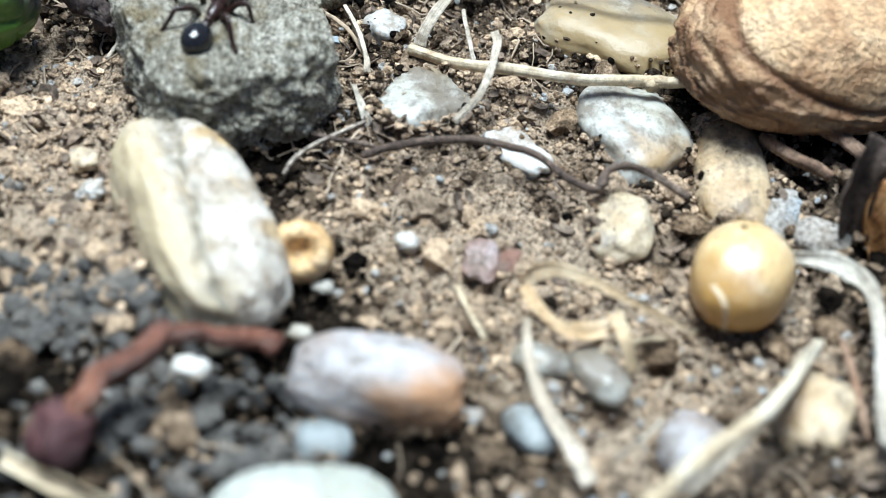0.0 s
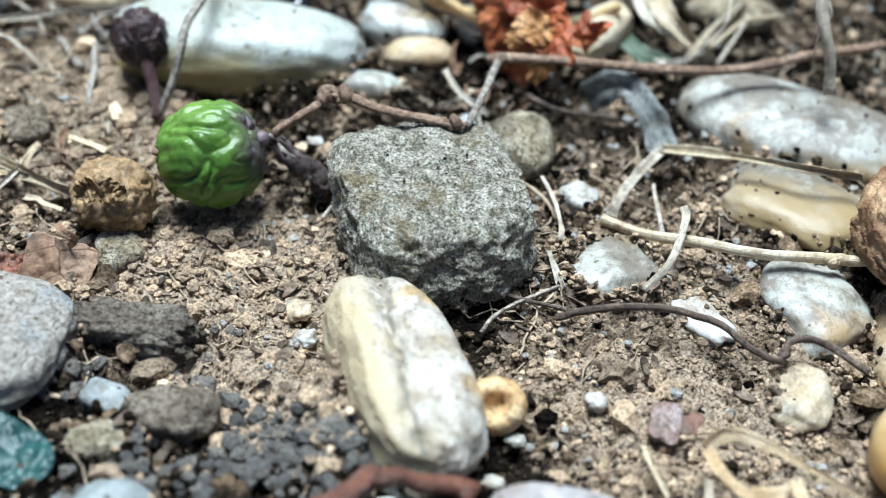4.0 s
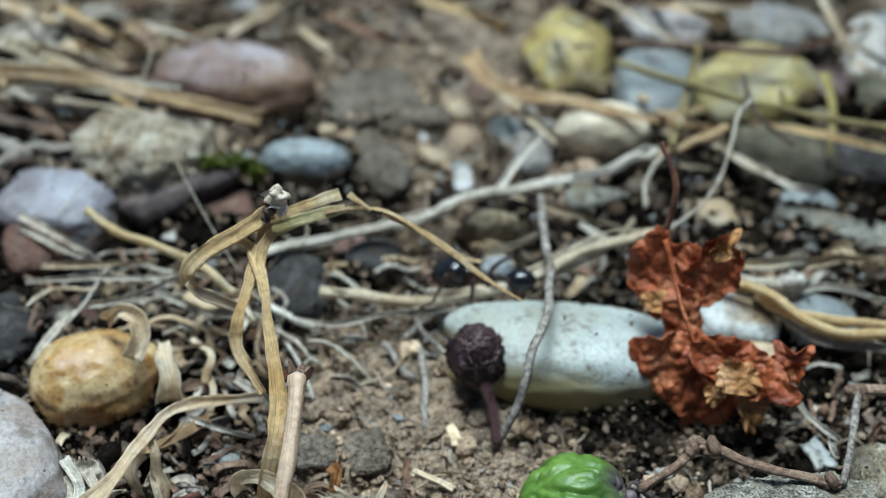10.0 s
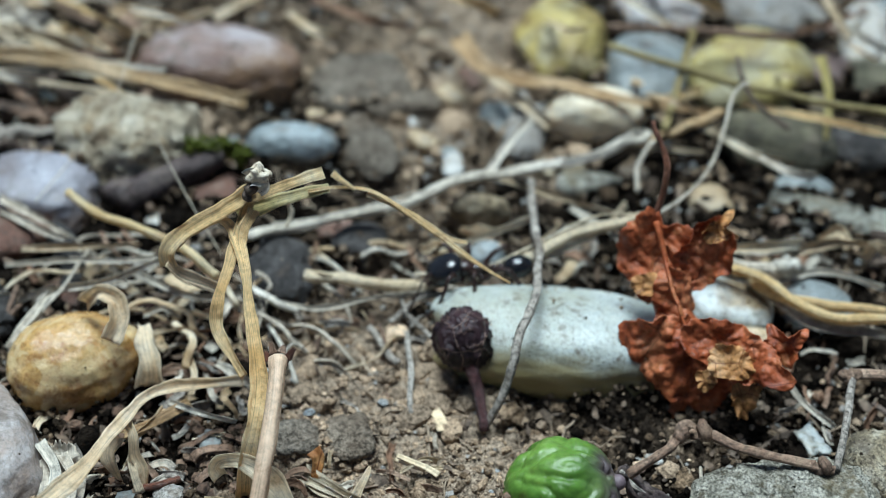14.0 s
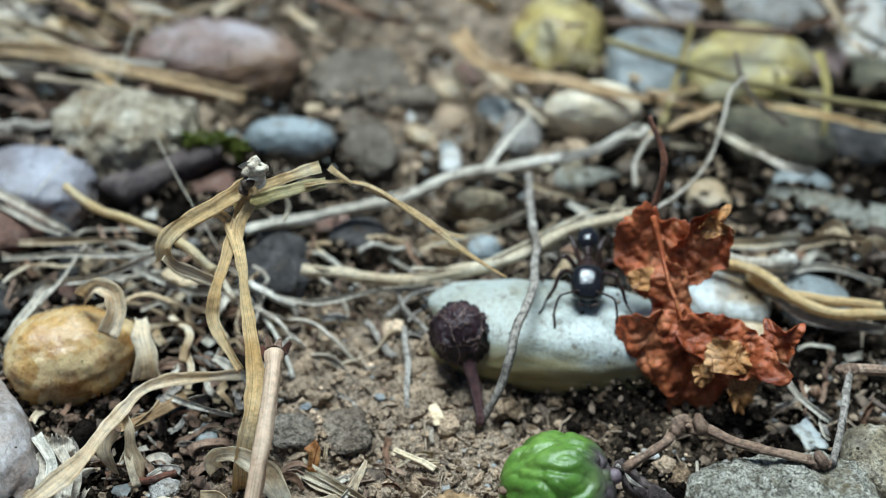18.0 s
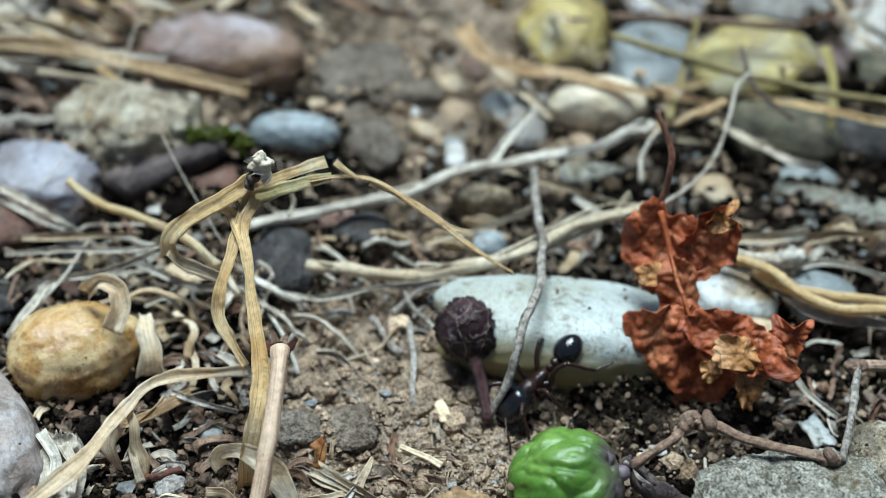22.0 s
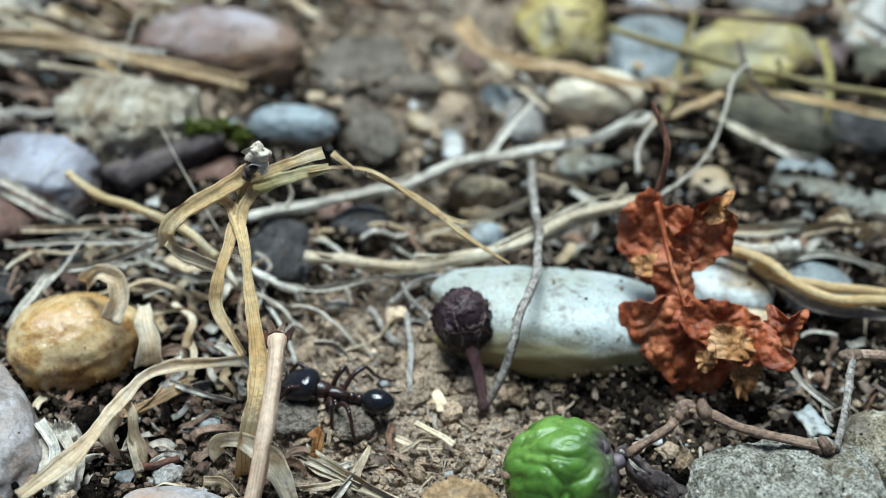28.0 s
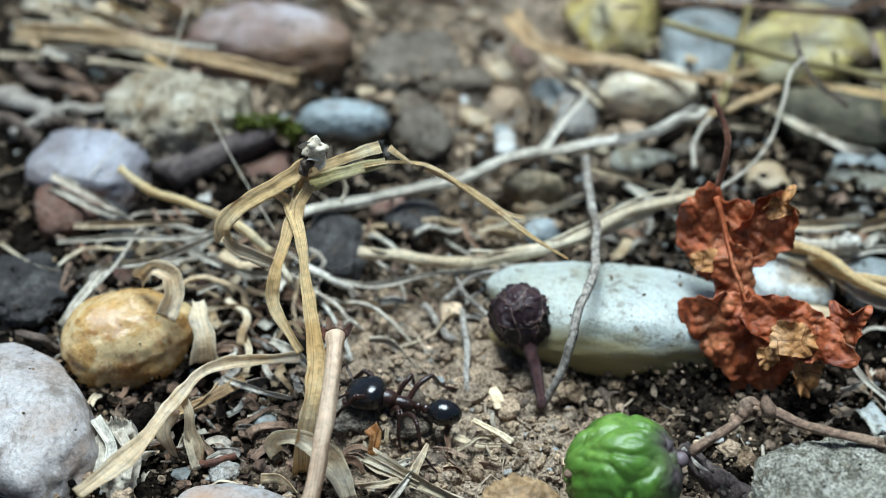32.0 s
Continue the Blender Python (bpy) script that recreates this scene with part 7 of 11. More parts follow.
shred('dark brown splinter of bark', (-5.77, 9.62, 0.02), 0.28, 0.07, brown_twig, 298, 0.7, "shreds in the litter")
shred('grey fibrous shred of bark', (-6.68, 10.36, 0.02), 0.25, 0.1, grey_stick, 247, 0.3, "shreds in the litter")
shred('curled papery shred of dry leaf', (-7.27, 9.99, 0.02), 0.42, 0.08, husk, 251, 0.5, "shreds in the litter")
shred('dark brown splinter of bark', (-6.65, 11.27, 0.02), 0.34, 0.03, brown_twig, 256, 1.4, "shreds in the litter")
shred('brown curled shred of leaf', (-5.96, 11.65, 0.02), 0.49, 0.1, leaf_brown, 69, 0.9, "shreds in the litter")
shred('curled papery shred of dry leaf', (-7.24, 9.29, 0.02), 0.28, 0.05, husk, 39, 0.9, "shreds in the litter")
shred('brown curled shred of leaf', (-7.91, 10.65, 0.02), 0.45, 0.09, leaf_brown, 68, 0.4, "shreds in the litter")
shred('curled papery shred of dry leaf', (-5.76, 9.9, 0.02), 0.4, 0.09, husk, 175, 1.5, "shreds in the litter")
shred('bleached curled shred of grass', (-7.75, 11.47, 0.02), 0.3, 0.09, pale_straw, 248, 0.7, "shreds in the litter")
shred('dark brown splinter of bark', (-6.12, 10.78, 0.02), 0.22, 0.04, brown_twig, 254, 0.9, "shreds in the litter")
shred('bleached curled shred of grass', (-7.35, 9.44, 0.02), 0.38, 0.05, pale_straw, 237, 0.8, "shreds in the litter")
shred('dark brown splinter of bark', (-6.31, 10.66, 0.02), 0.46, 0.09, brown_twig, 187, 1.3, "shreds in the litter")
shred('dark brown splinter of bark', (-6.92, 10.77, 0.02), 0.23, 0.03, brown_twig, 107, 0.6, "shreds in the litter")
shred('brown curled shred of leaf', (-6.71, 9.54, 0.02), 0.22, 0.05, leaf_brown, 87, 1, "shreds in the litter")
shred('bleached curled shred of grass', (-6.58, 10.1, 0.02), 0.19, 0.04, pale_straw, 251, 0.5, "shreds in the litter")
shred('brown curled shred of leaf', (-6, 10.81, 0.02), 0.29, 0.09, leaf_brown, 26, 0.6, "shreds in the litter")
shred('bleached curled shred of grass', (-7.72, 10.27, 0.02), 0.23, 0.06, pale_straw, 97, 0.5, "shreds in the litter")
shred('curled papery shred of dry leaf', (-6.54, 10.88, 0.02), 0.36, 0.09, husk, 148, 0.6, "shreds in the litter")
shred('brown curled shred of leaf', (-6.08, 10.63, 0.02), 0.32, 0.07, leaf_brown, 15, 1.3, "shreds in the litter")
shred('curled papery shred of dry leaf', (-6.52, 10.88, 0.02), 0.17, 0.06, husk, 45, 1, "shreds in the litter")
shred('curled papery shred of dry leaf', (-8.27, 11.48, 0.02), 0.16, 0.07, husk, 246, 0.4, "shreds in the litter")
shred('bleached curled shred of grass', (-6.07, 9.54, 0.02), 0.46, 0.09, pale_straw, 174, 1.3, "shreds in the litter")
shred('curled papery shred of dry leaf', (-5.5, 9.55, 0.02), 0.28, 0.09, husk, 323, 1.4, "shreds in the litter")
shred('dark brown splinter of bark', (-7.8, 10.8, 0.02), 0.29, 0.07, brown_twig, 280, 0.7, "shreds in the litter")
shred('bleached curled shred of grass', (-6, 9.49, 0.02), 0.44, 0.1, pale_straw, 197, 1.3, "shreds in the litter")
shred('brown curled shred of leaf', (-6.27, 9.46, 0.02), 0.43, 0.07, leaf_brown, 227, 1.2, "shreds in the litter")
shred('bleached curled shred of grass', (-6.92, 11.02, 0.02), 0.33, 0.09, pale_straw, 356, 0.8, "shreds in the litter")
shred('grey fibrous shred of bark', (-7.01, 11.34, 0.02), 0.41, 0.1, grey_stick, 47, 1.2, "shreds in the litter")
shred('bleached curled shred of grass', (-6.61, 11.58, 0.02), 0.36, 0.09, pale_straw, 28, 1.4, "shreds in the litter")
shred('dark brown splinter of bark', (-5.9, 10.71, 0.02), 0.41, 0.06, brown_twig, 189, 0.3, "shreds in the litter")
shred('curled papery shred of dry leaf', (-7.13, 9.63, 0.02), 0.27, 0.05, husk, 230, 0.4, "shreds in the litter")
shred('curled papery shred of dry leaf', (-6.56, 11.17, 0.02), 0.49, 0.1, husk, 73, 1, "shreds in the litter")
shred('bleached curled shred of grass', (-8.04, 10.94, 0.02), 0.23, 0.07, pale_straw, 214, 0.9, "shreds in the litter")
shred('brown curled shred of leaf', (-5.91, 11.06, 0.02), 0.42, 0.07, leaf_brown, 318, 0.4, "shreds in the litter")
shred('curled papery shred of dry leaf', (-6.25, 11.6, 0.02), 0.45, 0.04, husk, 130, 0.4, "shreds in the litter")
shred('dark brown splinter of bark', (-7, 11.14, 0.02), 0.39, 0.04, brown_twig, 248, 1.2, "shreds in the litter")
shred('brown curled shred of leaf', (-5.97, 10.98, 0.02), 0.38, 0.09, leaf_brown, 149, 1.3, "shreds in the litter")
shred('bleached curled shred of grass', (-6.26, 9.72, 0.02), 0.19, 0.03, pale_straw, 153, 1.2, "shreds in the litter")
shred('dark brown splinter of bark', (-7.32, 11.78, 0.02), 0.41, 0.1, brown_twig, 351, 1.2, "shreds in the litter")
shred('brown curled shred of leaf', (-6.69, 11.58, 0.02), 0.33, 0.05, leaf_brown, 31, 0.7, "shreds in the litter")
shred('bleached curled shred of grass', (-6.84, 12.15, 0.02), 0.26, 0.09, pale_straw, 105, 1.2, "shreds in the litter")
shred('brown curled shred of leaf', (-5.91, 11.38, 0.02), 0.31, 0.09, leaf_brown, 214, 0.7, "shreds in the litter")
shred('dark brown splinter of bark', (-7.05, 11.54, 0.02), 0.32, 0.09, brown_twig, 208, 0.9, "shreds in the litter")
shred('curled papery shred of dry leaf', (-6.61, 12.25, 0.02), 0.21, 0.04, husk, 77, 0.7, "shreds in the litter")
shred('curled papery shred of dry leaf', (-6.54, 11.62, 0.02), 0.22, 0.05, husk, 251, 0.8, "shreds in the litter")
shred('grey fibrous shred of bark', (-6.78, 11.47, 0.02), 0.42, 0.04, grey_stick, 227, 0.7, "shreds in the litter")
shred('bleached curled shred of grass', (-6.87, 12.15, 0.02), 0.32, 0.09, pale_straw, 145, 1.5, "shreds in the litter")
shred('brown curled shred of leaf', (-5.77, 11.52, 0.02), 0.48, 0.06, leaf_brown, 237, 0.9, "shreds in the litter")
shred('dark brown splinter of bark', (-5.9, 12.17, 0.02), 0.25, 0.03, brown_twig, 191, 1.4, "shreds in the litter")
shred('bleached curled shred of grass', (-6.19, 12.04, 0.02), 0.48, 0.07, pale_straw, 7, 0.5, "shreds in the litter")
shred('bleached curled shred of grass', (-6.55, 11.72, 0.02), 0.48, 0.03, pale_straw, 238, 0.7, "shreds in the litter")
shred('brown curled shred of leaf', (-5.92, 12.02, 0.02), 0.16, 0.04, leaf_brown, 6, 0.6, "shreds in the litter")
shred('brown curled shred of leaf', (-5.9, 11.53, 0.02), 0.34, 0.04, leaf_brown, 159, 0.6, "shreds in the litter")
shred('grey fibrous shred of bark', (-6.34, 11.8, 0.02), 0.24, 0.03, grey_stick, 219, 0.3, "shreds in the litter")
shred('dark brown splinter of bark', (-5.92, 12.23, 0.02), 0.43, 0.05, brown_twig, 69, 1.2, "shreds in the litter")
shred('dark brown splinter of bark', (-6.1, 11.93, 0.02), 0.44, 0.07, brown_twig, 143, 0.3, "shreds in the litter")
shred('curled papery shred of dry leaf', (-7.32, 11.64, 0.02), 0.46, 0.1, husk, 239, 0.9, "shreds in the litter")
shred('brown curled shred of leaf', (-6.12, 11.47, 0.02), 0.33, 0.06, leaf_brown, 323, 0.5, "shreds in the litter")
shred('dark brown splinter of bark', (-7.05, 11.48, 0.02), 0.34, 0.06, brown_twig, 180, 0.8, "shreds in the litter")
shred('brown curled shred of leaf', (-7.03, 11.93, 0.02), 0.49, 0.04, leaf_brown, 161, 0.5, "shreds in the litter")
shred('bleached curled shred of grass', (-7.33, 11.64, 0.02), 0.44, 0.1, pale_straw, 313, 0.6, "shreds in the litter")
shred('curled papery shred of dry leaf', (-6.87, 11.6, 0.02), 0.32, 0.05, husk, 137, 0.4, "shreds in the litter")
shred('brown curled shred of leaf', (-6.38, 11.92, 0.02), 0.32, 0.09, leaf_brown, 329, 0.8, "shreds in the litter")
shred('grey fibrous shred of bark', (-6.95, 11.85, 0.02), 0.28, 0.1, grey_stick, 161, 0.4, "shreds in the litter")
shred('brown curled shred of leaf', (-7.2, 12.14, 0.02), 0.26, 0.06, leaf_brown, 144, 0.3, "shreds in the litter")
shred('curled papery shred of dry leaf', (-6.76, 11.81, 0.02), 0.32, 0.11, husk, 40, 1.1, "shreds in the litter")
shred('curled papery shred of dry leaf', (-7.17, 11.51, 0.02), 0.37, 0.1, husk, 2, 1.4, "shreds in the litter")
shred('dark brown splinter of bark', (-5.83, 11.69, 0.02), 0.24, 0.07, brown_twig, 137, 0.6, "shreds in the litter")
shred('dark brown splinter of bark', (-4.83, 11.96, 0.02), 0.49, 0.04, brown_twig, 91, 1.1, "shreds in the litter")
shred('curled papery shred of dry leaf', (-4.93, 11.67, 0.02), 0.2, 0.03, husk, 320, 0.5, "shreds in the litter")
shred('dark brown splinter of bark', (-5.24, 11.1, 0.02), 0.2, 0.07, brown_twig, 77, 0.9, "shreds in the litter")
shred('dark brown splinter of bark', (-5.13, 12, 0.02), 0.21, 0.03, brown_twig, 53, 0.5, "shreds in the litter")
shred('brown curled shred of leaf', (-5.49, 11.91, 0.02), 0.48, 0.08, leaf_brown, 98, 0.3, "shreds in the litter")
shred('dark brown splinter of bark', (-5.14, 11.95, 0.02), 0.24, 0.06, brown_twig, 248, 0.4, "shreds in the litter")
shred('grey fibrous shred of bark', (-4.33, 11.68, 0.02), 0.27, 0.09, grey_stick, 226, 1, "shreds in the litter")
shred('dark brown splinter of bark', (-4.9, 11.5, 0.02), 0.2, 0.07, brown_twig, 196, 0.5, "shreds in the litter")
shred('dark brown splinter of bark', (-4.62, 11.09, 0.02), 0.41, 0.05, brown_twig, 85, 0.7, "shreds in the litter")
shred('brown curled shred of leaf', (-4.41, 12.1, 0.02), 0.49, 0.06, leaf_brown, 91, 0.4, "shreds in the litter")
shred('dark brown splinter of bark', (-5.49, 11, 0.02), 0.29, 0.08, brown_twig, 191, 0.9, "shreds in the litter")
shred('brown curled shred of leaf', (-4.53, 12.12, 0.02), 0.35, 0.06, leaf_brown, 302, 1, "shreds in the litter")
shred('brown curled shred of leaf', (-5.12, 11.5, 0.02), 0.37, 0.08, leaf_brown, 359, 1, "shreds in the litter")
shred('dark brown splinter of bark', (-4.04, 11.18, 0.02), 0.39, 0.06, brown_twig, 152, 0.6, "shreds in the litter")
shred('grey fibrous shred of bark', (-5.43, 11.45, 0.02), 0.5, 0.09, grey_stick, 127, 0.6, "shreds in the litter")
shred('dark brown splinter of bark', (-4.15, 11.74, 0.02), 0.27, 0.09, brown_twig, 90, 1.5, "shreds in the litter")
shred('brown curled shred of leaf', (-4.82, 11.63, 0.02), 0.17, 0.06, leaf_brown, 281, 1.3, "shreds in the litter")
shred('dark brown splinter of bark', (-4.52, 12.17, 0.02), 0.28, 0.05, brown_twig, 38, 0.7, "shreds in the litter")
shred('curled papery shred of dry leaf', (-5.27, 11.42, 0.02), 0.3, 0.1, husk, 286, 0.7, "shreds in the litter")
shred('dark brown splinter of bark', (-5.16, 11.5, 0.02), 0.3, 0.1, brown_twig, 350, 1.4, "shreds in the litter")
shred('bleached curled shred of grass', (-4.8, 12, 0.02), 0.15, 0.04, pale_straw, 0, 0.5, "shreds in the litter")
shred('brown curled shred of leaf', (-5.54, 11.65, 0.02), 0.22, 0.03, leaf_brown, 160, 0.9, "shreds in the litter")
shred('dark brown splinter of bark', (-4.14, 9.76, 0.02), 0.43, 0.05, brown_twig, 173, 1.1, "shreds in the litter")
shred('dark brown splinter of bark', (-4.92, 9.57, 0.02), 0.23, 0.04, brown_twig, 157, 0.6, "shreds in the litter")
shred('brown curled shred of leaf', (-4.85, 9.65, 0.02), 0.46, 0.06, leaf_brown, 179, 0.8, "shreds in the litter")
shred('dark brown splinter of bark', (-4.43, 9.55, 0.02), 0.25, 0.06, brown_twig, 261, 1.1, "shreds in the litter")
shred('brown curled shred of leaf', (-4.32, 9.61, 0.02), 0.3, 0.04, leaf_brown, 353, 1.4, "shreds in the litter")
shred('grey fibrous shred of bark', (-5, 9.56, 0.02), 0.5, 0.04, grey_stick, 4, 0.7, "shreds in the litter")
shred('curled papery shred of dry leaf', (-3.95, 10, 0.02), 0.44, 0.06, husk, 214, 1.4, "shreds in the litter")
shred('grey fibrous shred of bark', (-4.91, 10.17, 0.02), 0.29, 0.04, grey_stick, 328, 0.9, "shreds in the litter")
shred('bleached curled shred of grass', (-3.98, 10.13, 0.02), 0.35, 0.04, pale_straw, 118, 1.3, "shreds in the litter")
shred('dark brown splinter of bark', (-4.02, 9.69, 0.02), 0.25, 0.11, brown_twig, 338, 1.5, "shreds in the litter")
shred('brown curled shred of leaf', (-0.91, 11.41, 0.02), 0.46, 0.04, leaf_brown, 272, 0.7, "shreds in the litter")
shred('dark brown splinter of bark', (-0.62, 11.83, 0.02), 0.47, 0.1, brown_twig, 269, 0.5, "shreds in the litter")
shred('brown curled shred of leaf', (-1.06, 11.59, 0.02), 0.37, 0.07, leaf_brown, 110, 0.5, "shreds in the litter")
shred('brown curled shred of leaf', (-1.02, 11.56, 0.02), 0.29, 0.05, leaf_brown, 95, 1.2, "shreds in the litter")
shred('dark brown splinter of bark', (-0.8, 11.9, 0.02), 0.39, 0.09, brown_twig, 121, 0.8, "shreds in the litter")
shred('brown curled shred of leaf', (-0.74, 12.01, 0.02), 0.27, 0.03, leaf_brown, 174, 1.2, "shreds in the litter")
shred('bleached curled shred of grass', (-0.92, 11.8, 0.02), 0.35, 0.05, pale_straw, 358, 0.6, "shreds in the litter")
shred('bleached curled shred of grass', (-0.35, 11.81, 0.02), 0.21, 0.09, pale_straw, 201, 1, "shreds in the litter")
shred('brown curled shred of leaf', (-0.71, 12.02, 0.02), 0.3, 0.03, leaf_brown, 274, 1.3, "shreds in the litter")
shred('brown curled shred of leaf', (-0.66, 11.45, 0.02), 0.33, 0.06, leaf_brown, 253, 0.6, "shreds in the litter")
shred('brown curled shred of leaf', (-0.39, 10.94, 0.02), 0.29, 0.08, leaf_brown, 91, 0.4, "shreds in the litter")
shred('bleached curled shred of grass', (-0.74, 11.04, 0.02), 0.35, 0.04, pale_straw, 270, 0.5, "shreds in the litter")
shred('bleached curled shred of grass', (-0.84, 11.35, 0.02), 0.45, 0.07, pale_straw, 252, 0.4, "shreds in the litter")
shred('brown curled shred of leaf', (-0.8, 11.35, 0.02), 0.18, 0.09, leaf_brown, 282, 1, "shreds in the litter")
shred('brown curled shred of leaf', (-2.64, 12.74, 0.02), 0.34, 0.11, leaf_brown, 333, 0.6, "shreds in the litter")
shred('grey fibrous shred of bark', (-3.13, 12.65, 0.02), 0.42, 0.06, grey_stick, 189, 1, "shreds in the litter")
shred('brown curled shred of leaf', (-2.92, 12.68, 0.02), 0.44, 0.09, leaf_brown, 165, 1, "shreds in the litter")
shred('bleached curled shred of grass', (-2.86, 12.67, 0.02), 0.34, 0.07, pale_straw, 209, 1, "shreds in the litter")
shred('brown curled shred of leaf', (-2.82, 12.68, 0.02), 0.32, 0.05, leaf_brown, 258, 1.1, "shreds in the litter")
shred('curled papery shred of dry leaf', (-3.04, 12.73, 0.02), 0.47, 0.1, husk, 263, 0.7, "shreds in the litter")
shred('grey fibrous shred of bark', (-2.91, 12.79, 0.02), 0.26, 0.11, grey_stick, 60, 0.6, "shreds in the litter")
shred('bleached curled shred of grass', (-3.06, 12.81, 0.02), 0.24, 0.11, pale_straw, 95, 0.6, "shreds in the litter")
shred('grey fibrous shred of bark', (-7.85, 13.14, 0.02), 0.23, 0.11, grey_stick, 177, 1.2, "shreds in the litter")
shred('grey fibrous shred of bark', (-8.25, 14.96, 0.02), 0.2, 0.04, grey_stick, 234, 0.7, "shreds in the litter")
shred('bleached curled shred of grass', (-8.82, 13.21, 0.02), 0.21, 0.08, pale_straw, 137, 1.5, "shreds in the litter")
shred('dark brown splinter of bark', (-8.75, 13.07, 0.02), 0.41, 0.07, brown_twig, 351, 1, "shreds in the litter")
shred('brown curled shred of leaf', (-7.91, 14.24, 0.02), 0.34, 0.08, leaf_brown, 198, 0.5, "shreds in the litter")
shred('curled papery shred of dry leaf', (-9.24, 14, 0.02), 0.22, 0.09, husk, 258, 1.2, "shreds in the litter")
shred('grey fibrous shred of bark', (-8.79, 13.49, 0.02), 0.28, 0.03, grey_stick, 285, 1, "shreds in the litter")
shred('curled papery shred of dry leaf', (-7.98, 14.4, 0.02), 0.21, 0.11, husk, 37, 0.9, "shreds in the litter")
shred('brown curled shred of leaf', (-8.46, 14.8, 0.02), 0.27, 0.1, leaf_brown, 82, 0.6, "shreds in the litter")
shred('grey fibrous shred of bark', (-9.46, 14.78, 0.02), 0.2, 0.03, grey_stick, 42, 1.1, "shreds in the litter")
shred('brown curled shred of leaf', (-8.36, 13.55, 0.02), 0.5, 0.08, leaf_brown, 134, 0.5, "shreds in the litter")
shred('grey fibrous shred of bark', (-8.39, 15.01, 0.02), 0.39, 0.04, grey_stick, 16, 0.7, "shreds in the litter")
shred('brown curled shred of leaf', (-7.99, 13.35, 0.02), 0.19, 0.09, leaf_brown, 198, 0.3, "shreds in the litter")
shred('grey fibrous shred of bark', (-8.18, 13.1, 0.02), 0.26, 0.05, grey_stick, 231, 0.6, "shreds in the litter")
shred('bleached curled shred of grass', (-9.46, 14.46, 0.02), 0.3, 0.04, pale_straw, 161, 1.5, "shreds in the litter")
shred('bleached curled shred of grass', (-8.94, 13.53, 0.02), 0.25, 0.03, pale_straw, 13, 1, "shreds in the litter")
shred('brown curled shred of leaf', (-8.96, 14, 0.02), 0.24, 0.09, leaf_brown, 307, 0.8, "shreds in the litter")
shred('brown curled shred of leaf', (-8.18, 14.71, 0.02), 0.3, 0.05, leaf_brown, 32, 0.5, "shreds in the litter")
shred('brown curled shred of leaf', (-8.58, 13.9, 0.02), 0.47, 0.08, leaf_brown, 319, 0.5, "shreds in the litter")
shred('brown curled shred of leaf', (-8.65, 14.39, 0.02), 0.21, 0.06, leaf_brown, 151, 0.4, "shreds in the litter")
shred('bleached curled shred of grass', (-8.55, 14.01, 0.02), 0.41, 0.09, pale_straw, 10, 0.3, "shreds in the litter")
shred('grey fibrous shred of bark', (-8.96, 15.06, 0.02), 0.33, 0.07, grey_stick, 6, 0.4, "shreds in the litter")
shred('dark brown splinter of bark', (-8.43, 14.44, 0.02), 0.32, 0.09, brown_twig, 67, 0.7, "shreds in the litter")
shred('grey fibrous shred of bark', (-8.52, 14.19, 0.02), 0.17, 0.11, grey_stick, 98, 0.6, "shreds in the litter")
shred('grey fibrous shred of bark', (-9.1, 14.11, 0.02), 0.42, 0.07, grey_stick, 322, 0.5, "shreds in the litter")
shred('dark brown splinter of bark', (-8.02, 14.52, 0.02), 0.49, 0.03, brown_twig, 34, 0.7, "shreds in the litter")
shred('grey fibrous shred of bark', (-8.85, 14.88, 0.02), 0.4, 0.07, grey_stick, 200, 0.8, "shreds in the litter")
shred('brown curled shred of leaf', (-8.44, 13.05, 0.02), 0.26, 0.09, leaf_brown, 132, 1.2, "shreds in the litter")
shred('curled papery shred of dry leaf', (-8.4, 14.68, 0.02), 0.38, 0.09, husk, 215, 0.9, "shreds in the litter")
shred('curled papery shred of dry leaf', (-9.08, 14.24, 0.02), 0.38, 0.11, husk, 24, 1, "shreds in the litter")
shred('curled papery shred of dry leaf', (-9.15, 14.6, 0.02), 0.38, 0.1, husk, 231, 0.6, "shreds in the litter")
shred('brown curled shred of leaf', (-7.95, 13.93, 0.02), 0.28, 0.1, leaf_brown, 186, 1.2, "shreds in the litter")
shred('grey fibrous shred of bark', (-8.28, 14.33, 0.02), 0.29, 0.07, grey_stick, 70, 0.6, "shreds in the litter")
shred('grey fibrous shred of bark', (-8.88, 13.67, 0.02), 0.29, 0.1, grey_stick, 309, 1.2, "shreds in the litter")
shred('brown curled shred of leaf', (-8.66, 14.23, 0.02), 0.35, 0.08, leaf_brown, 242, 0.8, "shreds in the litter")
shred('curled papery shred of dry leaf', (-8.18, 13.56, 0.02), 0.22, 0.1, husk, 49, 1.5, "shreds in the litter")
shred('curled papery shred of dry leaf', (-8.83, 13.31, 0.02), 0.19, 0.08, husk, 150, 1, "shreds in the litter")
shred('bleached curled shred of grass', (-9.11, 14.04, 0.02), 0.21, 0.09, pale_straw, 320, 0.8, "shreds in the litter")
shred('curled papery shred of dry leaf', (-8.84, 14.05, 0.02), 0.24, 0.03, husk, 175, 0.7, "shreds in the litter")
shred('brown curled shred of leaf', (-8.36, 12.99, 0.02), 0.22, 0.05, leaf_brown, 199, 0.6, "shreds in the litter")
shred('bleached curled shred of grass', (-8.6, 13.02, 0.02), 0.41, 0.04, pale_straw, 285, 0.7, "shreds in the litter")
shred('brown curled shred of leaf', (-8.9, 13.81, 0.02), 0.41, 0.03, leaf_brown, 329, 0.7, "shreds in the litter")
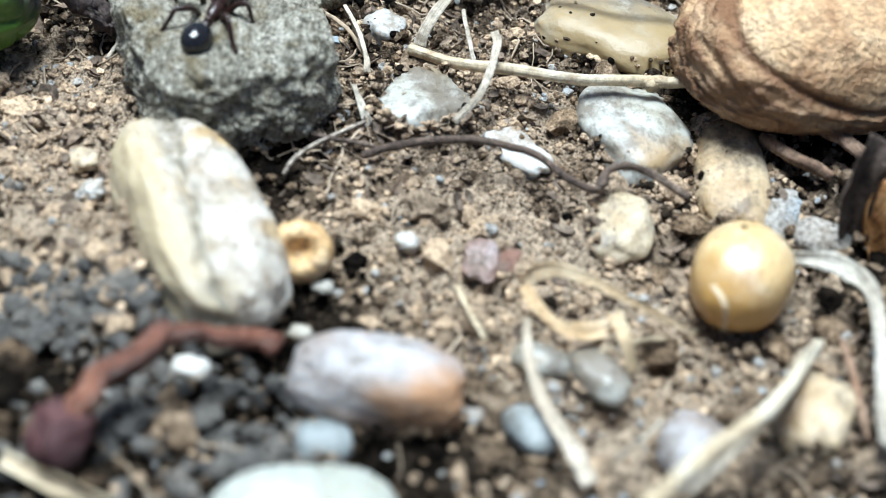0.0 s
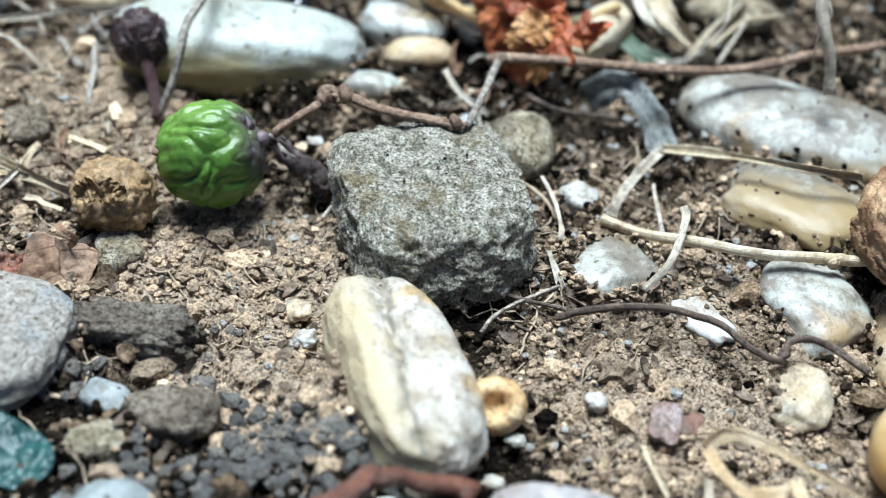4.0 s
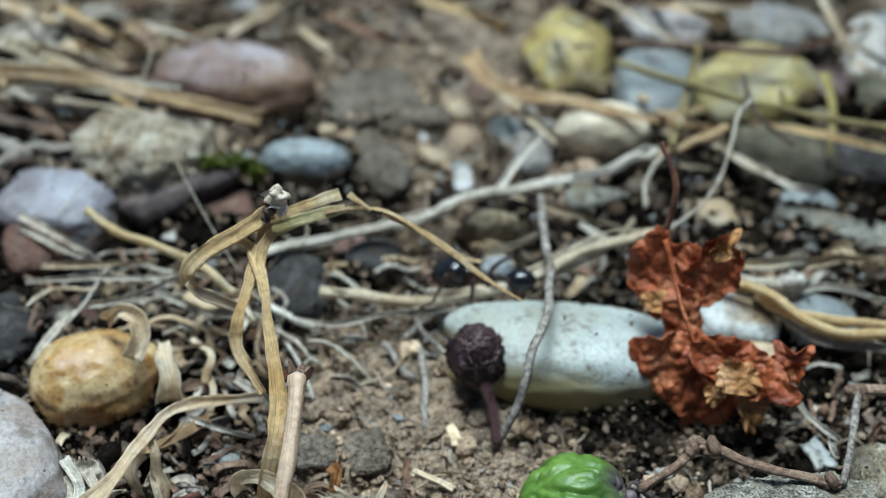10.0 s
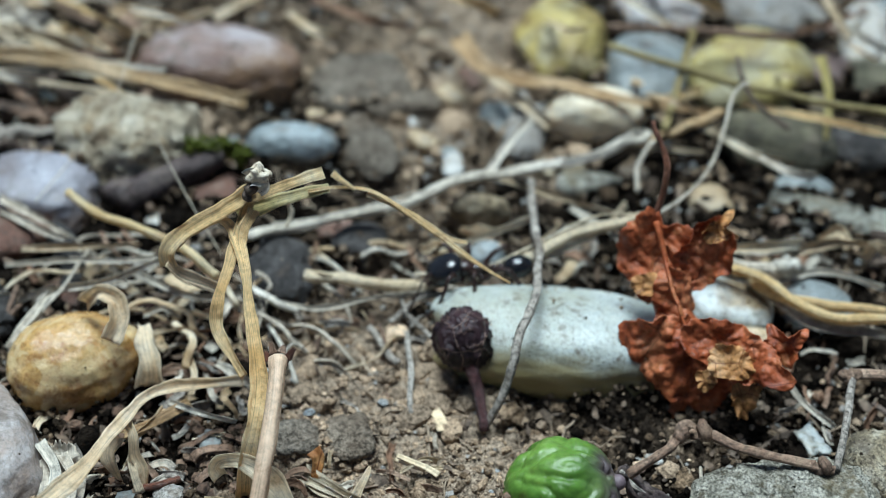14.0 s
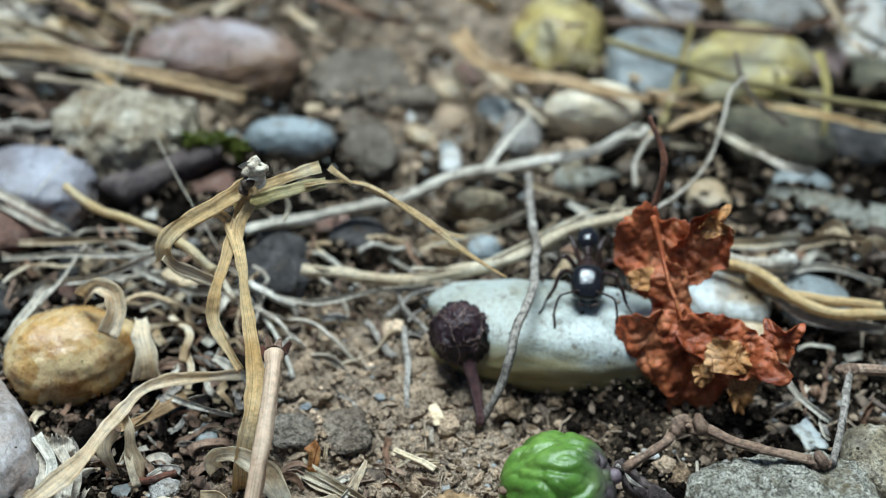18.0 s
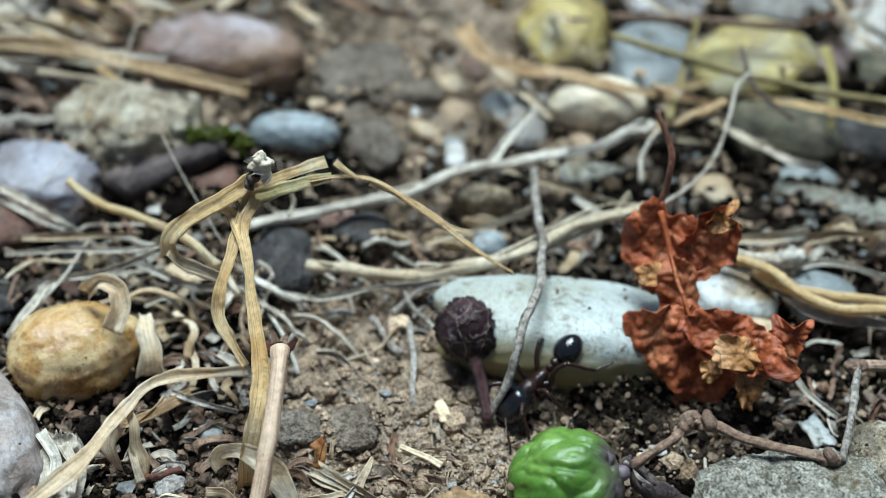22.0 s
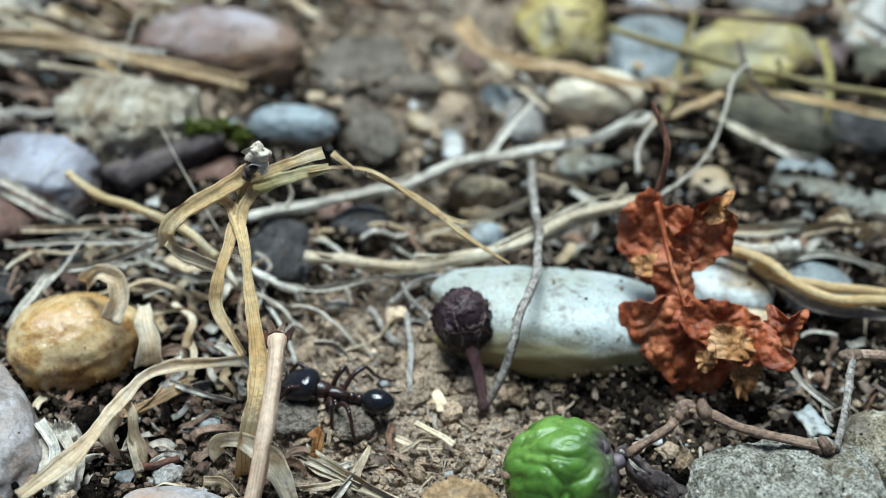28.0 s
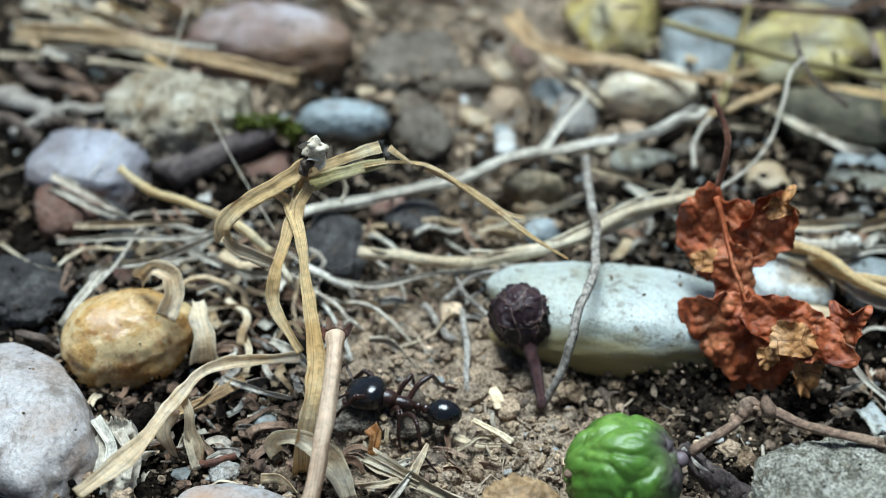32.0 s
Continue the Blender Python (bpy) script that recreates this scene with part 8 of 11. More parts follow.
shred('dark brown splinter of bark', (-7.78, 13.18, 0.02), 0.25, 0.08, brown_twig, 128, 0.7, "shreds in the litter")
shred('bleached curled shred of grass', (-8.95, 14.25, 0.02), 0.47, 0.1, pale_straw, 285, 1.2, "shreds in the litter")
shred('brown curled shred of leaf', (-8.79, 14.5, 0.02), 0.47, 0.05, leaf_brown, 147, 1.3, "shreds in the litter")
shred('bleached curled shred of grass', (-8.53, 14.08, 0.02), 0.26, 0.08, pale_straw, 54, 0.8, "shreds in the litter")
shred('dark brown splinter of bark', (-8.01, 13.6, 0.02), 0.38, 0.08, brown_twig, 128, 1.2, "shreds in the litter")
shred('bleached curled shred of grass', (-8.67, 14.83, 0.02), 0.46, 0.06, pale_straw, 86, 0.6, "shreds in the litter")
shred('brown curled shred of leaf', (-8.95, 13.29, 0.02), 0.34, 0.06, leaf_brown, 171, 1, "shreds in the litter")
shred('grey fibrous shred of bark', (-9.25, 13.97, 0.02), 0.3, 0.09, grey_stick, 247, 0.3, "shreds in the litter")
shred('dark brown splinter of bark', (-8.23, 14.32, 0.02), 0.32, 0.06, brown_twig, 264, 0.5, "shreds in the litter")
shred('grey fibrous shred of bark', (-8.61, 14.02, 0.02), 0.28, 0.03, grey_stick, 278, 0.7, "shreds in the litter")
shred('curled papery shred of dry leaf', (-8.42, 13.91, 0.02), 0.32, 0.09, husk, 95, 0.6, "shreds in the litter")
shred('bleached curled shred of grass', (-8.38, 13.65, 0.02), 0.21, 0.09, pale_straw, 133, 0.7, "shreds in the litter")
shred('bleached curled shred of grass', (-9.12, 15.03, 0.02), 0.45, 0.1, pale_straw, 312, 0.4, "shreds in the litter")
shred('dark brown splinter of bark', (-9.01, 14.8, 0.02), 0.33, 0.06, brown_twig, 248, 1.3, "shreds in the litter")
shred('grey fibrous shred of bark', (-7.72, 13.73, 0.02), 0.34, 0.04, grey_stick, 46, 1.1, "shreds in the litter")
shred('curled papery shred of dry leaf', (-9.27, 14.76, 0.02), 0.38, 0.03, husk, 107, 0.4, "shreds in the litter")
shred('grey fibrous shred of bark', (-8.91, 14.78, 0.02), 0.23, 0.09, grey_stick, 317, 0.7, "shreds in the litter")
shred('dark brown splinter of bark', (-8.46, 13.01, 0.02), 0.22, 0.07, brown_twig, 7, 0.6, "shreds in the litter")
shred('dark brown splinter of bark', (-0.69, 13.95, 0.02), 0.27, 0.07, brown_twig, 210, 1.1, "shreds in the litter")
shred('dark brown splinter of bark', (-1.34, 13, 0.02), 0.26, 0.08, brown_twig, 39, 0.6, "shreds in the litter")
shred('dark brown splinter of bark', (-1.3, 12.78, 0.02), 0.43, 0.05, brown_twig, 357, 0.9, "shreds in the litter")
shred('dark brown splinter of bark', (-1.12, 13.57, 0.02), 0.42, 0.05, brown_twig, 37, 0.5, "shreds in the litter")
shred('dark brown splinter of bark', (-0.98, 13.65, 0.02), 0.29, 0.11, brown_twig, 220, 1.3, "shreds in the litter")
shred('curled papery shred of dry leaf', (-0.23, 13.34, 0.02), 0.36, 0.06, husk, 28, 1.1, "shreds in the litter")
shred('brown curled shred of leaf', (-0.89, 13.17, 0.02), 0.24, 0.1, leaf_brown, 273, 0.9, "shreds in the litter")
shred('bleached curled shred of grass', (-0.85, 12.95, 0.02), 0.45, 0.11, pale_straw, 44, 1.3, "shreds in the litter")
shred('dark brown splinter of bark', (-1.43, 13.32, 0.02), 0.29, 0.04, brown_twig, 134, 1.2, "shreds in the litter")
shred('brown curled shred of leaf', (-0.2, 12.97, 0.02), 0.15, 0.04, leaf_brown, 102, 1.1, "shreds in the litter")
shred('curled papery shred of dry leaf', (-1.2, 13.1, 0.02), 0.25, 0.08, husk, 264, 1.1, "shreds in the litter")
shred('dark brown splinter of bark', (-1.54, 13.36, 0.02), 0.36, 0.1, brown_twig, 325, 0.7, "shreds in the litter")
shred('brown curled shred of leaf', (-1.12, 13.18, 0.02), 0.35, 0.05, leaf_brown, 265, 0.9, "shreds in the litter")
shred('curled papery shred of dry leaf', (-1.19, 13.76, 0.02), 0.28, 0.07, husk, 177, 1.3, "shreds in the litter")
blade('dry_grass', 'dry strip in the far straw litter', [(-9.56, 15.05, 0.44), (-9.29, 14.92, 0.54), (-9.18, 15.08, 0.38)], 0.092, straw, cup=0.6, taper=(0.8, 0.6), twist=(-25, 25), group='dry strips in the far litter')
blade('dry_grass', 'dry strip in the far straw litter', [(-8.93, 16.09, 0.25), (-8.36, 16.32, 0.31), (-7.66, 16.11, 0.5)], 0.069, leaf_brown, cup=0.6, taper=(0.8, 0.6), twist=(-25, 25), group='dry strips in the far litter')
blade('dry_grass', 'dry strip in the far straw litter', [(-9.05, 15.4, 0.54), (-8.47, 14.88, 0.76), (-8.27, 15.26, 0.45)], 0.091, brown_twig, cup=0.6, taper=(0.8, 0.6), twist=(-25, 25), group='dry strips in the far litter')
blade('dry_grass', 'dry strip in the far straw litter', [(-9.1, 15.11, 0.2), (-8.45, 14.66, 0.48), (-7.94, 14.52, 0.58)], 0.145, brown_twig, cup=0.6, taper=(0.8, 0.6), twist=(-25, 25), group='dry strips in the far litter')
blade('dry_grass', 'dry strip in the far straw litter', [(-8.19, 15.74, 0.21), (-7.67, 15.07, 0.54), (-7.41, 15.09, 0.51)], 0.092, straw, cup=0.6, taper=(0.8, 0.6), twist=(-25, 25), group='dry strips in the far litter')
blade('dry_grass', 'dry strip in the far straw litter', [(-0.86, 17.22, 0.24), (-0.41, 16.34, 0.64), (0.13, 16.15, 0.51)], 0.124, pale_straw, cup=0.6, taper=(0.8, 0.6), twist=(-25, 25), group='dry strips in the far litter')
blade('dry_grass', 'dry strip in the far straw litter', [(-8.8, 16.22, 0.11), (-8.03, 15.25, 0.45), (-7.52, 14.9, 0.52)], 0.156, brown_twig, cup=0.6, taper=(0.8, 0.6), twist=(-25, 25), group='dry strips in the far litter')
blade('dry_grass', 'dry strip in the far straw litter', [(-5.42, 17.06, 0.23), (-4.78, 16.32, 0.61), (-4.27, 16.37, 0.39)], 0.141, gold_straw, cup=0.6, taper=(0.8, 0.6), twist=(-25, 25), group='dry strips in the far litter')
blade('dry_grass', 'dry strip in the far straw litter', [(-6.64, 16.13, 0.28), (-6.18, 15.57, 0.44), (-5.94, 15.93, 0.14)], 0.159, husk, cup=0.6, taper=(0.8, 0.6), twist=(-25, 25), group='dry strips in the far litter')
blade('dry_grass', 'dry strip in the far straw litter', [(-8.48, 15.93, 0.26), (-7.7, 15.02, 0.8), (-7.35, 15.19, 0.59)], 0.054, pale_straw, cup=0.6, taper=(0.8, 0.6), twist=(-25, 25), group='dry strips in the far litter')
blade('dry_grass', 'dry strip in the far straw litter', [(-8.55, 15.27, 0.2), (-7.72, 14.52, 0.45), (-7.21, 14.59, 0.21)], 0.059, leaf_brown, cup=0.6, taper=(0.8, 0.6), twist=(-25, 25), group='dry strips in the far litter')
blade('dry_grass', 'dry strip in the far straw litter', [(-6.07, 17.05, 0.22), (-5.64, 17, 0.37), (-5.22, 16.98, 0.54)], 0.066, pale_straw, cup=0.6, taper=(0.8, 0.6), twist=(-25, 25), group='dry strips in the far litter')
blade('dry_grass', 'dry strip in the far straw litter', [(-9.35, 15.73, 0.52), (-8.51, 15.01, 0.73), (-8.01, 15.06, 0.45)], 0.112, gold_straw, cup=0.6, taper=(0.8, 0.6), twist=(-25, 25), group='dry strips in the far litter')
blade('dry_grass', 'dry strip in the far straw litter', [(-8.84, 14.91, 0.58), (-8.7, 15.2, 0.28), (-8.19, 14.62, 0.5)], 0.151, gold_straw, cup=0.6, taper=(0.8, 0.6), twist=(-25, 25), group='dry strips in the far litter')
blade('dry_grass', 'dry strip in the far straw litter', [(-7.94, 15.11, 0.51), (-7.58, 14.86, 0.48), (-7.3, 14.85, 0.45)], 0.085, husk, cup=0.6, taper=(0.8, 0.6), twist=(-25, 25), group='dry strips in the far litter')
blade('dry_grass', 'dry strip in the far straw litter', [(-2.68, 17.27, 0.33), (-2.22, 16.55, 0.76), (-1.69, 16.99, 0.31)], 0.152, husk, cup=0.6, taper=(0.8, 0.6), twist=(-25, 25), group='dry strips in the far litter')
blade('dry_grass', 'dry strip in the far straw litter', [(-6.21, 16.23, 0.44), (-5.93, 16.15, 0.6), (-5.68, 16.2, 0.58)], 0.099, husk, cup=0.6, taper=(0.8, 0.6), twist=(-25, 25), group='dry strips in the far litter')
blade('dry_grass', 'dry strip in the far straw litter', [(-6.45, 16.49, 0.25), (-5.62, 15.43, 0.77), (-5.18, 16.2, 0.18)], 0.125, leaf_brown, cup=0.6, taper=(0.8, 0.6), twist=(-25, 25), group='dry strips in the far litter')
blade('dry_grass', 'dry strip in the far straw litter', [(-6.25, 16.59, 0.3), (-5.71, 15.98, 0.78), (-5.5, 17.08, 0.14)], 0.143, brown_twig, cup=0.6, taper=(0.8, 0.6), twist=(-25, 25), group='dry strips in the far litter')
blade('dry_grass', 'dry strip in the far straw litter', [(-9.5, 14.24, 0.41), (-8.89, 13.75, 0.72), (-8.72, 14.12, 0.39)], 0.122, pale_straw, cup=0.6, taper=(0.8, 0.6), twist=(-25, 25), group='dry strips in the far litter')
blade('dry_grass', 'dry strip in the far straw litter', [(-8.26, 15.3, 0.31), (-7.67, 15.12, 0.68), (-7.35, 15.66, 0.53)], 0.099, husk, cup=0.6, taper=(0.8, 0.6), twist=(-25, 25), group='dry strips in the far litter')
blade('dry_grass', 'dry strip in the far straw litter', [(-3.69, 16.08, 0.55), (-3.43, 15.62, 0.75), (-3.22, 16.12, 0.47)], 0.09, husk, cup=0.6, taper=(0.8, 0.6), twist=(-25, 25), group='dry strips in the far litter')
blade('dry_grass', 'dry strip in the far straw litter', [(-9.37, 15.3, 0.1), (-8.49, 14.51, 0.39), (-7.83, 14.11, 0.34)], 0.103, gold_straw, cup=0.6, taper=(0.8, 0.6), twist=(-25, 25), group='dry strips in the far litter')
blade('dry_grass', 'dry strip in the far straw litter', [(-9.87, 14.64, 0.22), (-9.36, 14.08, 0.61), (-9.3, 14.31, 0.26)], 0.132, husk, cup=0.6, taper=(0.8, 0.6), twist=(-25, 25), group='dry strips in the far litter')
blade('dry_grass', 'dry strip in the far straw litter', [(-0.5, 16.83, 0.28), (-0.38, 15.85, 0.74), (-0.09, 15.93, 0.55)], 0.072, husk, cup=0.6, taper=(0.8, 0.6), twist=(-25, 25), group='dry strips in the far litter')
blade('dry_grass', 'dry strip in the far straw litter', [(-9.31, 15.54, 0.51), (-8.95, 15.55, 0.54), (-8.87, 16.31, 0.23)], 0.154, pale_straw, cup=0.6, taper=(0.8, 0.6), twist=(-25, 25), group='dry strips in the far litter')
blade('dry_grass', 'dry strip in the far straw litter', [(-1.86, 14.93, 0.14), (-1.43, 14.2, 0.44), (-0.91, 14.5, 0.11)], 0.127, straw, cup=0.6, taper=(0.8, 0.6), twist=(-25, 25), group='dry strips in the far litter')
blade('dry_grass', 'dry strip in the far straw litter', [(-10.06, 15.37, 0.2), (-9.15, 14.6, 0.55), (-8.68, 14.71, 0.34)], 0.112, straw, cup=0.6, taper=(0.8, 0.6), twist=(-25, 25), group='dry strips in the far litter')
blade('dry_grass', 'dry strip in the far straw litter', [(-7.54, 14.87, 0.41), (-7.44, 15.23, 0.34), (-7.26, 15.32, 0.28)], 0.083, brown_twig, cup=0.6, taper=(0.8, 0.6), twist=(-25, 25), group='dry strips in the far litter')
blade('dry_grass', 'dry strip in the far straw litter', [(-2.54, 14.93, 0.5), (-2.22, 14.43, 0.79), (-1.82, 15.1, 0.16)], 0.106, husk, cup=0.6, taper=(0.8, 0.6), twist=(-25, 25), group='dry strips in the far litter')
blade('dry_grass', 'dry strip in the far straw litter', [(-7.93, 15.19, 0.49), (-7.59, 14.88, 0.63), (-7.62, 15.68, 0.18)], 0.106, pale_straw, cup=0.6, taper=(0.8, 0.6), twist=(-25, 25), group='dry strips in the far litter')
blade('dry_grass', 'dry strip in the far straw litter', [(-3.08, 16.04, 0.11), (-2.81, 15.52, 0.3), (-2.57, 15.14, 0.49)], 0.118, husk, cup=0.6, taper=(0.8, 0.6), twist=(-25, 25), group='dry strips in the far litter')
blade('dry_grass', 'dry strip in the far straw litter', [(-0.93, 16.59, 0.39), (-0.6, 16.4, 0.69), (-0.11, 17.22, 0.4)], 0.119, leaf_brown, cup=0.6, taper=(0.8, 0.6), twist=(-25, 25), group='dry strips in the far litter')
blade('dry_grass', 'dry strip in the far straw litter', [(-2.18, 15.96, 0.37), (-1.69, 15.91, 0.56), (-1.11, 16.74, 0.11)], 0.112, pale_straw, cup=0.6, taper=(0.8, 0.6), twist=(-25, 25), group='dry strips in the far litter')
blade('dry_grass', 'dry strip in the far straw litter', [(-7.05, 16.25, 0.6), (-6.72, 16.21, 0.73), (-6.58, 16.93, 0.34)], 0.117, husk, cup=0.6, taper=(0.8, 0.6), twist=(-25, 25), group='dry strips in the far litter')
blade('dry_grass', 'dry strip in the far straw litter', [(-1.37, 14.23, 0.39), (-1.08, 13.95, 0.45), (-0.72, 14.3, 0.15)], 0.106, pale_straw, cup=0.6, taper=(0.8, 0.6), twist=(-25, 25), group='dry strips in the far litter')
blade('dry_grass', 'dry strip in the far straw litter', [(-9.73, 15.55, 0.33), (-9.42, 15.36, 0.59), (-9.31, 15.57, 0.52)], 0.102, husk, cup=0.6, taper=(0.8, 0.6), twist=(-25, 25), group='dry strips in the far litter')
blade('dry_grass', 'dry strip in the far straw litter', [(-9.41, 15.79, 0.43), (-8.69, 15.09, 0.71), (-8.53, 15.71, 0.25)], 0.077, brown_twig, cup=0.6, taper=(0.8, 0.6), twist=(-25, 25), group='dry strips in the far litter')
blade('dry_grass', 'dry strip in the far straw litter', [(-2.57, 14.7, 0.55), (-2.09, 15.21, 0.37), (-1.58, 15.78, 0.2)], 0.115, gold_straw, cup=0.6, taper=(0.8, 0.6), twist=(-25, 25), group='dry strips in the far litter')
blade('dry_grass', 'dry strip in the far straw litter', [(-1.28, 16.05, 0.12), (-1.09, 15.24, 0.7), (-0.69, 15.97, 0.16)], 0.061, straw, cup=0.6, taper=(0.8, 0.6), twist=(-25, 25), group='dry strips in the far litter')
blade('dry_grass', 'dry strip in the far straw litter', [(-2.67, 13.97, 0.56), (-2.27, 14.25, 0.34), (-1.9, 14.05, 0.5)], 0.09, straw, cup=0.6, taper=(0.8, 0.6), twist=(-25, 25), group='dry strips in the far litter')
blade('dry_grass', 'dry strip in the far straw litter', [(-7.94, 14.49, 0.46), (-7.44, 14.79, 0.47), (-6.98, 15.3, 0.43)], 0.068, gold_straw, cup=0.6, taper=(0.8, 0.6), twist=(-25, 25), group='dry strips in the far litter')
blade('dry_grass', 'dry strip in the far straw litter', [(-9.07, 15.1, 0.47), (-8.5, 14.88, 0.43), (-7.79, 14.24, 0.57)], 0.144, husk, cup=0.6, taper=(0.8, 0.6), twist=(-25, 25), group='dry strips in the far litter')
blade('dry_grass', 'dry strip in the far straw litter', [(-2.38, 16.95, 0.57), (-1.93, 17.03, 0.54), (-1.48, 17.16, 0.53)], 0.135, husk, cup=0.6, taper=(0.8, 0.6), twist=(-25, 25), group='dry strips in the far litter')
pebble('small olive pebble in the litter', (-4.97, 15.04, 0.03), (0.13, 0.1, 0.07), -45, olive_stone, p=2.3, a=0.15, b=0.05, sub=3, group='small pebbles in the litter')
pebble('small grey lump of soil', (-6.81, 15.61, 0.04), (0.19, 0.14, 0.09), -27, clay, p=2.3, a=0.15, b=0.05, sub=3, group='small pebbles in the litter')
pebble('small dark pebble in the litter', (-6.94, 15.79, 0.02), (0.12, 0.09, 0.06), 70, dark_stone, p=2.3, a=0.15, b=0.05, sub=3, group='small pebbles in the litter')
pebble('small blue-grey pebble in the litter', (-4.48, 14.18, 0.02), (0.1, 0.09, 0.06), -52, slate, p=2.8, a=0.15, b=0.05, sub=3, group='small pebbles in the litter')
pebble('small red-brown pebble in the litter', (-1.75, 16.63, 0.04), (0.22, 0.14, 0.1), 55, brown_stone, p=2.3, a=0.15, b=0.05, sub=3, group='small pebbles in the litter')
pebble('small tan pebble in the litter', (-2.1, 15.66, 0.03), (0.16, 0.14, 0.08), -21, tan_stone, p=3.4, a=0.15, b=0.05, sub=3, group='small pebbles in the litter')
pebble('small red-brown pebble in the litter', (-8.43, 14.22, 0.04), (0.18, 0.17, 0.1), 18, brown_stone, p=2.8, a=0.15, b=0.05, sub=3, group='small pebbles in the litter')
pebble('small dark pebble in the litter', (-3.3, 16.16, 0.03), (0.13, 0.09, 0.06), -66, dark_stone, p=3.4, a=0.15, b=0.05, sub=3, group='small pebbles in the litter')
pebble('small blue-grey pebble in the litter', (-2.21, 16.23, 0.02), (0.1, 0.08, 0.05), 22, slate, p=2.3, a=0.15, b=0.05, sub=3, group='small pebbles in the litter')
pebble('small tan pebble in the litter', (-1.96, 16.45, 0.02), (0.1, 0.08, 0.05), 56, tan_stone, p=2.8, a=0.15, b=0.05, sub=3, group='small pebbles in the litter')
pebble('small pale grey pebble in the litter', (-3.88, 15.25, 0.03), (0.13, 0.11, 0.07), -72, pale_rock, p=3.4, a=0.15, b=0.05, sub=3, group='small pebbles in the litter')
pebble('small olive pebble in the litter', (-0.68, 15.64, 0.04), (0.22, 0.17, 0.11), -82, olive_stone, p=3.4, a=0.15, b=0.05, sub=3, group='small pebbles in the litter')
pebble('small blue-grey pebble in the litter', (-8.92, 14.34, 0.03), (0.2, 0.11, 0.07), -18, slate, p=2.8, a=0.15, b=0.05, sub=3, group='small pebbles in the litter')
pebble('small tan pebble in the litter', (-5.01, 16.22, 0.04), (0.17, 0.15, 0.09), -81, tan_stone, p=3.4, a=0.15, b=0.05, sub=3, group='small pebbles in the litter')
pebble('small tan pebble in the litter', (-4.78, 14.34, 0.03), (0.19, 0.12, 0.08), -34, tan_stone, p=2.8, a=0.15, b=0.05, sub=3, group='small pebbles in the litter')
pebble('small red-brown pebble in the litter', (-0.2, 15.86, 0.01), (0.09, 0.05, 0.03), -64, brown_stone, p=2.8, a=0.15, b=0.05, sub=3, group='small pebbles in the litter')
pebble('small tan pebble in the litter', (-5.99, 14.59, 0.02), (0.12, 0.09, 0.05), 6, tan_stone, p=2.8, a=0.15, b=0.05, sub=3, group='small pebbles in the litter')
pebble('small grey lump of soil', (-2.56, 14.17, 0.03), (0.16, 0.1, 0.07), 7, clay, p=2.3, a=0.15, b=0.05, sub=3, group='small pebbles in the litter')
pebble('small pale grey pebble in the litter', (-1.39, 15.5, 0.02), (0.13, 0.09, 0.06), -42, pale_rock, p=2.8, a=0.15, b=0.05, sub=3, group='small pebbles in the litter')
pebble('small pale grey pebble in the litter', (-1.69, 17.82, 0.03), (0.18, 0.13, 0.08), -43, pale_rock, p=3.4, a=0.15, b=0.05, sub=3, group='small pebbles in the litter')
pebble('small tan pebble in the litter', (-1.56, 15.42, 0.04), (0.21, 0.15, 0.1), 64, tan_stone, p=2.8, a=0.15, b=0.05, sub=3, group='small pebbles in the litter')
pebble('small pale grey pebble in the litter', (-3.6, 14.59, 0.02), (0.11, 0.09, 0.06), 69, pale_rock, p=2.8, a=0.15, b=0.05, sub=3, group='small pebbles in the litter')
pebble('small blue-grey pebble in the litter', (-6.8, 13.96, 0.03), (0.16, 0.11, 0.07), 9, slate, p=3.4, a=0.15, b=0.05, sub=3, group='small pebbles in the litter')
pebble('small olive pebble in the litter', (-0.3, 16.65, 0.04), (0.17, 0.17, 0.1), 57, olive_stone, p=3.4, a=0.15, b=0.05, sub=3, group='small pebbles in the litter')
pebble('small olive pebble in the litter', (-6.97, 14.81, 0.03), (0.17, 0.12, 0.09), 77, olive_stone, p=2.8, a=0.15, b=0.05, sub=3, group='small pebbles in the litter')
pebble('small red-brown pebble in the litter', (-8.72, 15.49, 0.03), (0.2, 0.1, 0.07), -28, brown_stone, p=2.8, a=0.15, b=0.05, sub=3, group='small pebbles in the litter')
pebble('small tan pebble in the litter', (-0.01, 17.68, 0.03), (0.15, 0.13, 0.08), -61, tan_stone, p=2.8, a=0.15, b=0.05, sub=3, group='small pebbles in the litter')
pebble('small pale grey pebble in the litter', (-8.3, 14.08, 0.02), (0.1, 0.07, 0.04), 64, pale_rock, p=3.4, a=0.15, b=0.05, sub=3, group='small pebbles in the litter')
pebble('small tan pebble in the litter', (-9.77, 15.18, 0.03), (0.18, 0.14, 0.08), 21, tan_stone, p=2.3, a=0.15, b=0.05, sub=3, group='small pebbles in the litter')
pebble('small olive pebble in the litter', (-5.24, 16.44, 0.03), (0.14, 0.11, 0.06), 37, olive_stone, p=2.8, a=0.15, b=0.05, sub=3, group='small pebbles in the litter')
pebble('small red-brown pebble in the litter', (0.04, 17.35, 0.02), (0.15, 0.08, 0.05), 39, brown_stone, p=3.4, a=0.15, b=0.05, sub=3, group='small pebbles in the litter')
pebble('small olive pebble in the litter', (-8.49, 12.94, 0.03), (0.14, 0.11, 0.07), -86, olive_stone, p=2.3, a=0.15, b=0.05, sub=3, group='small pebbles in the litter')
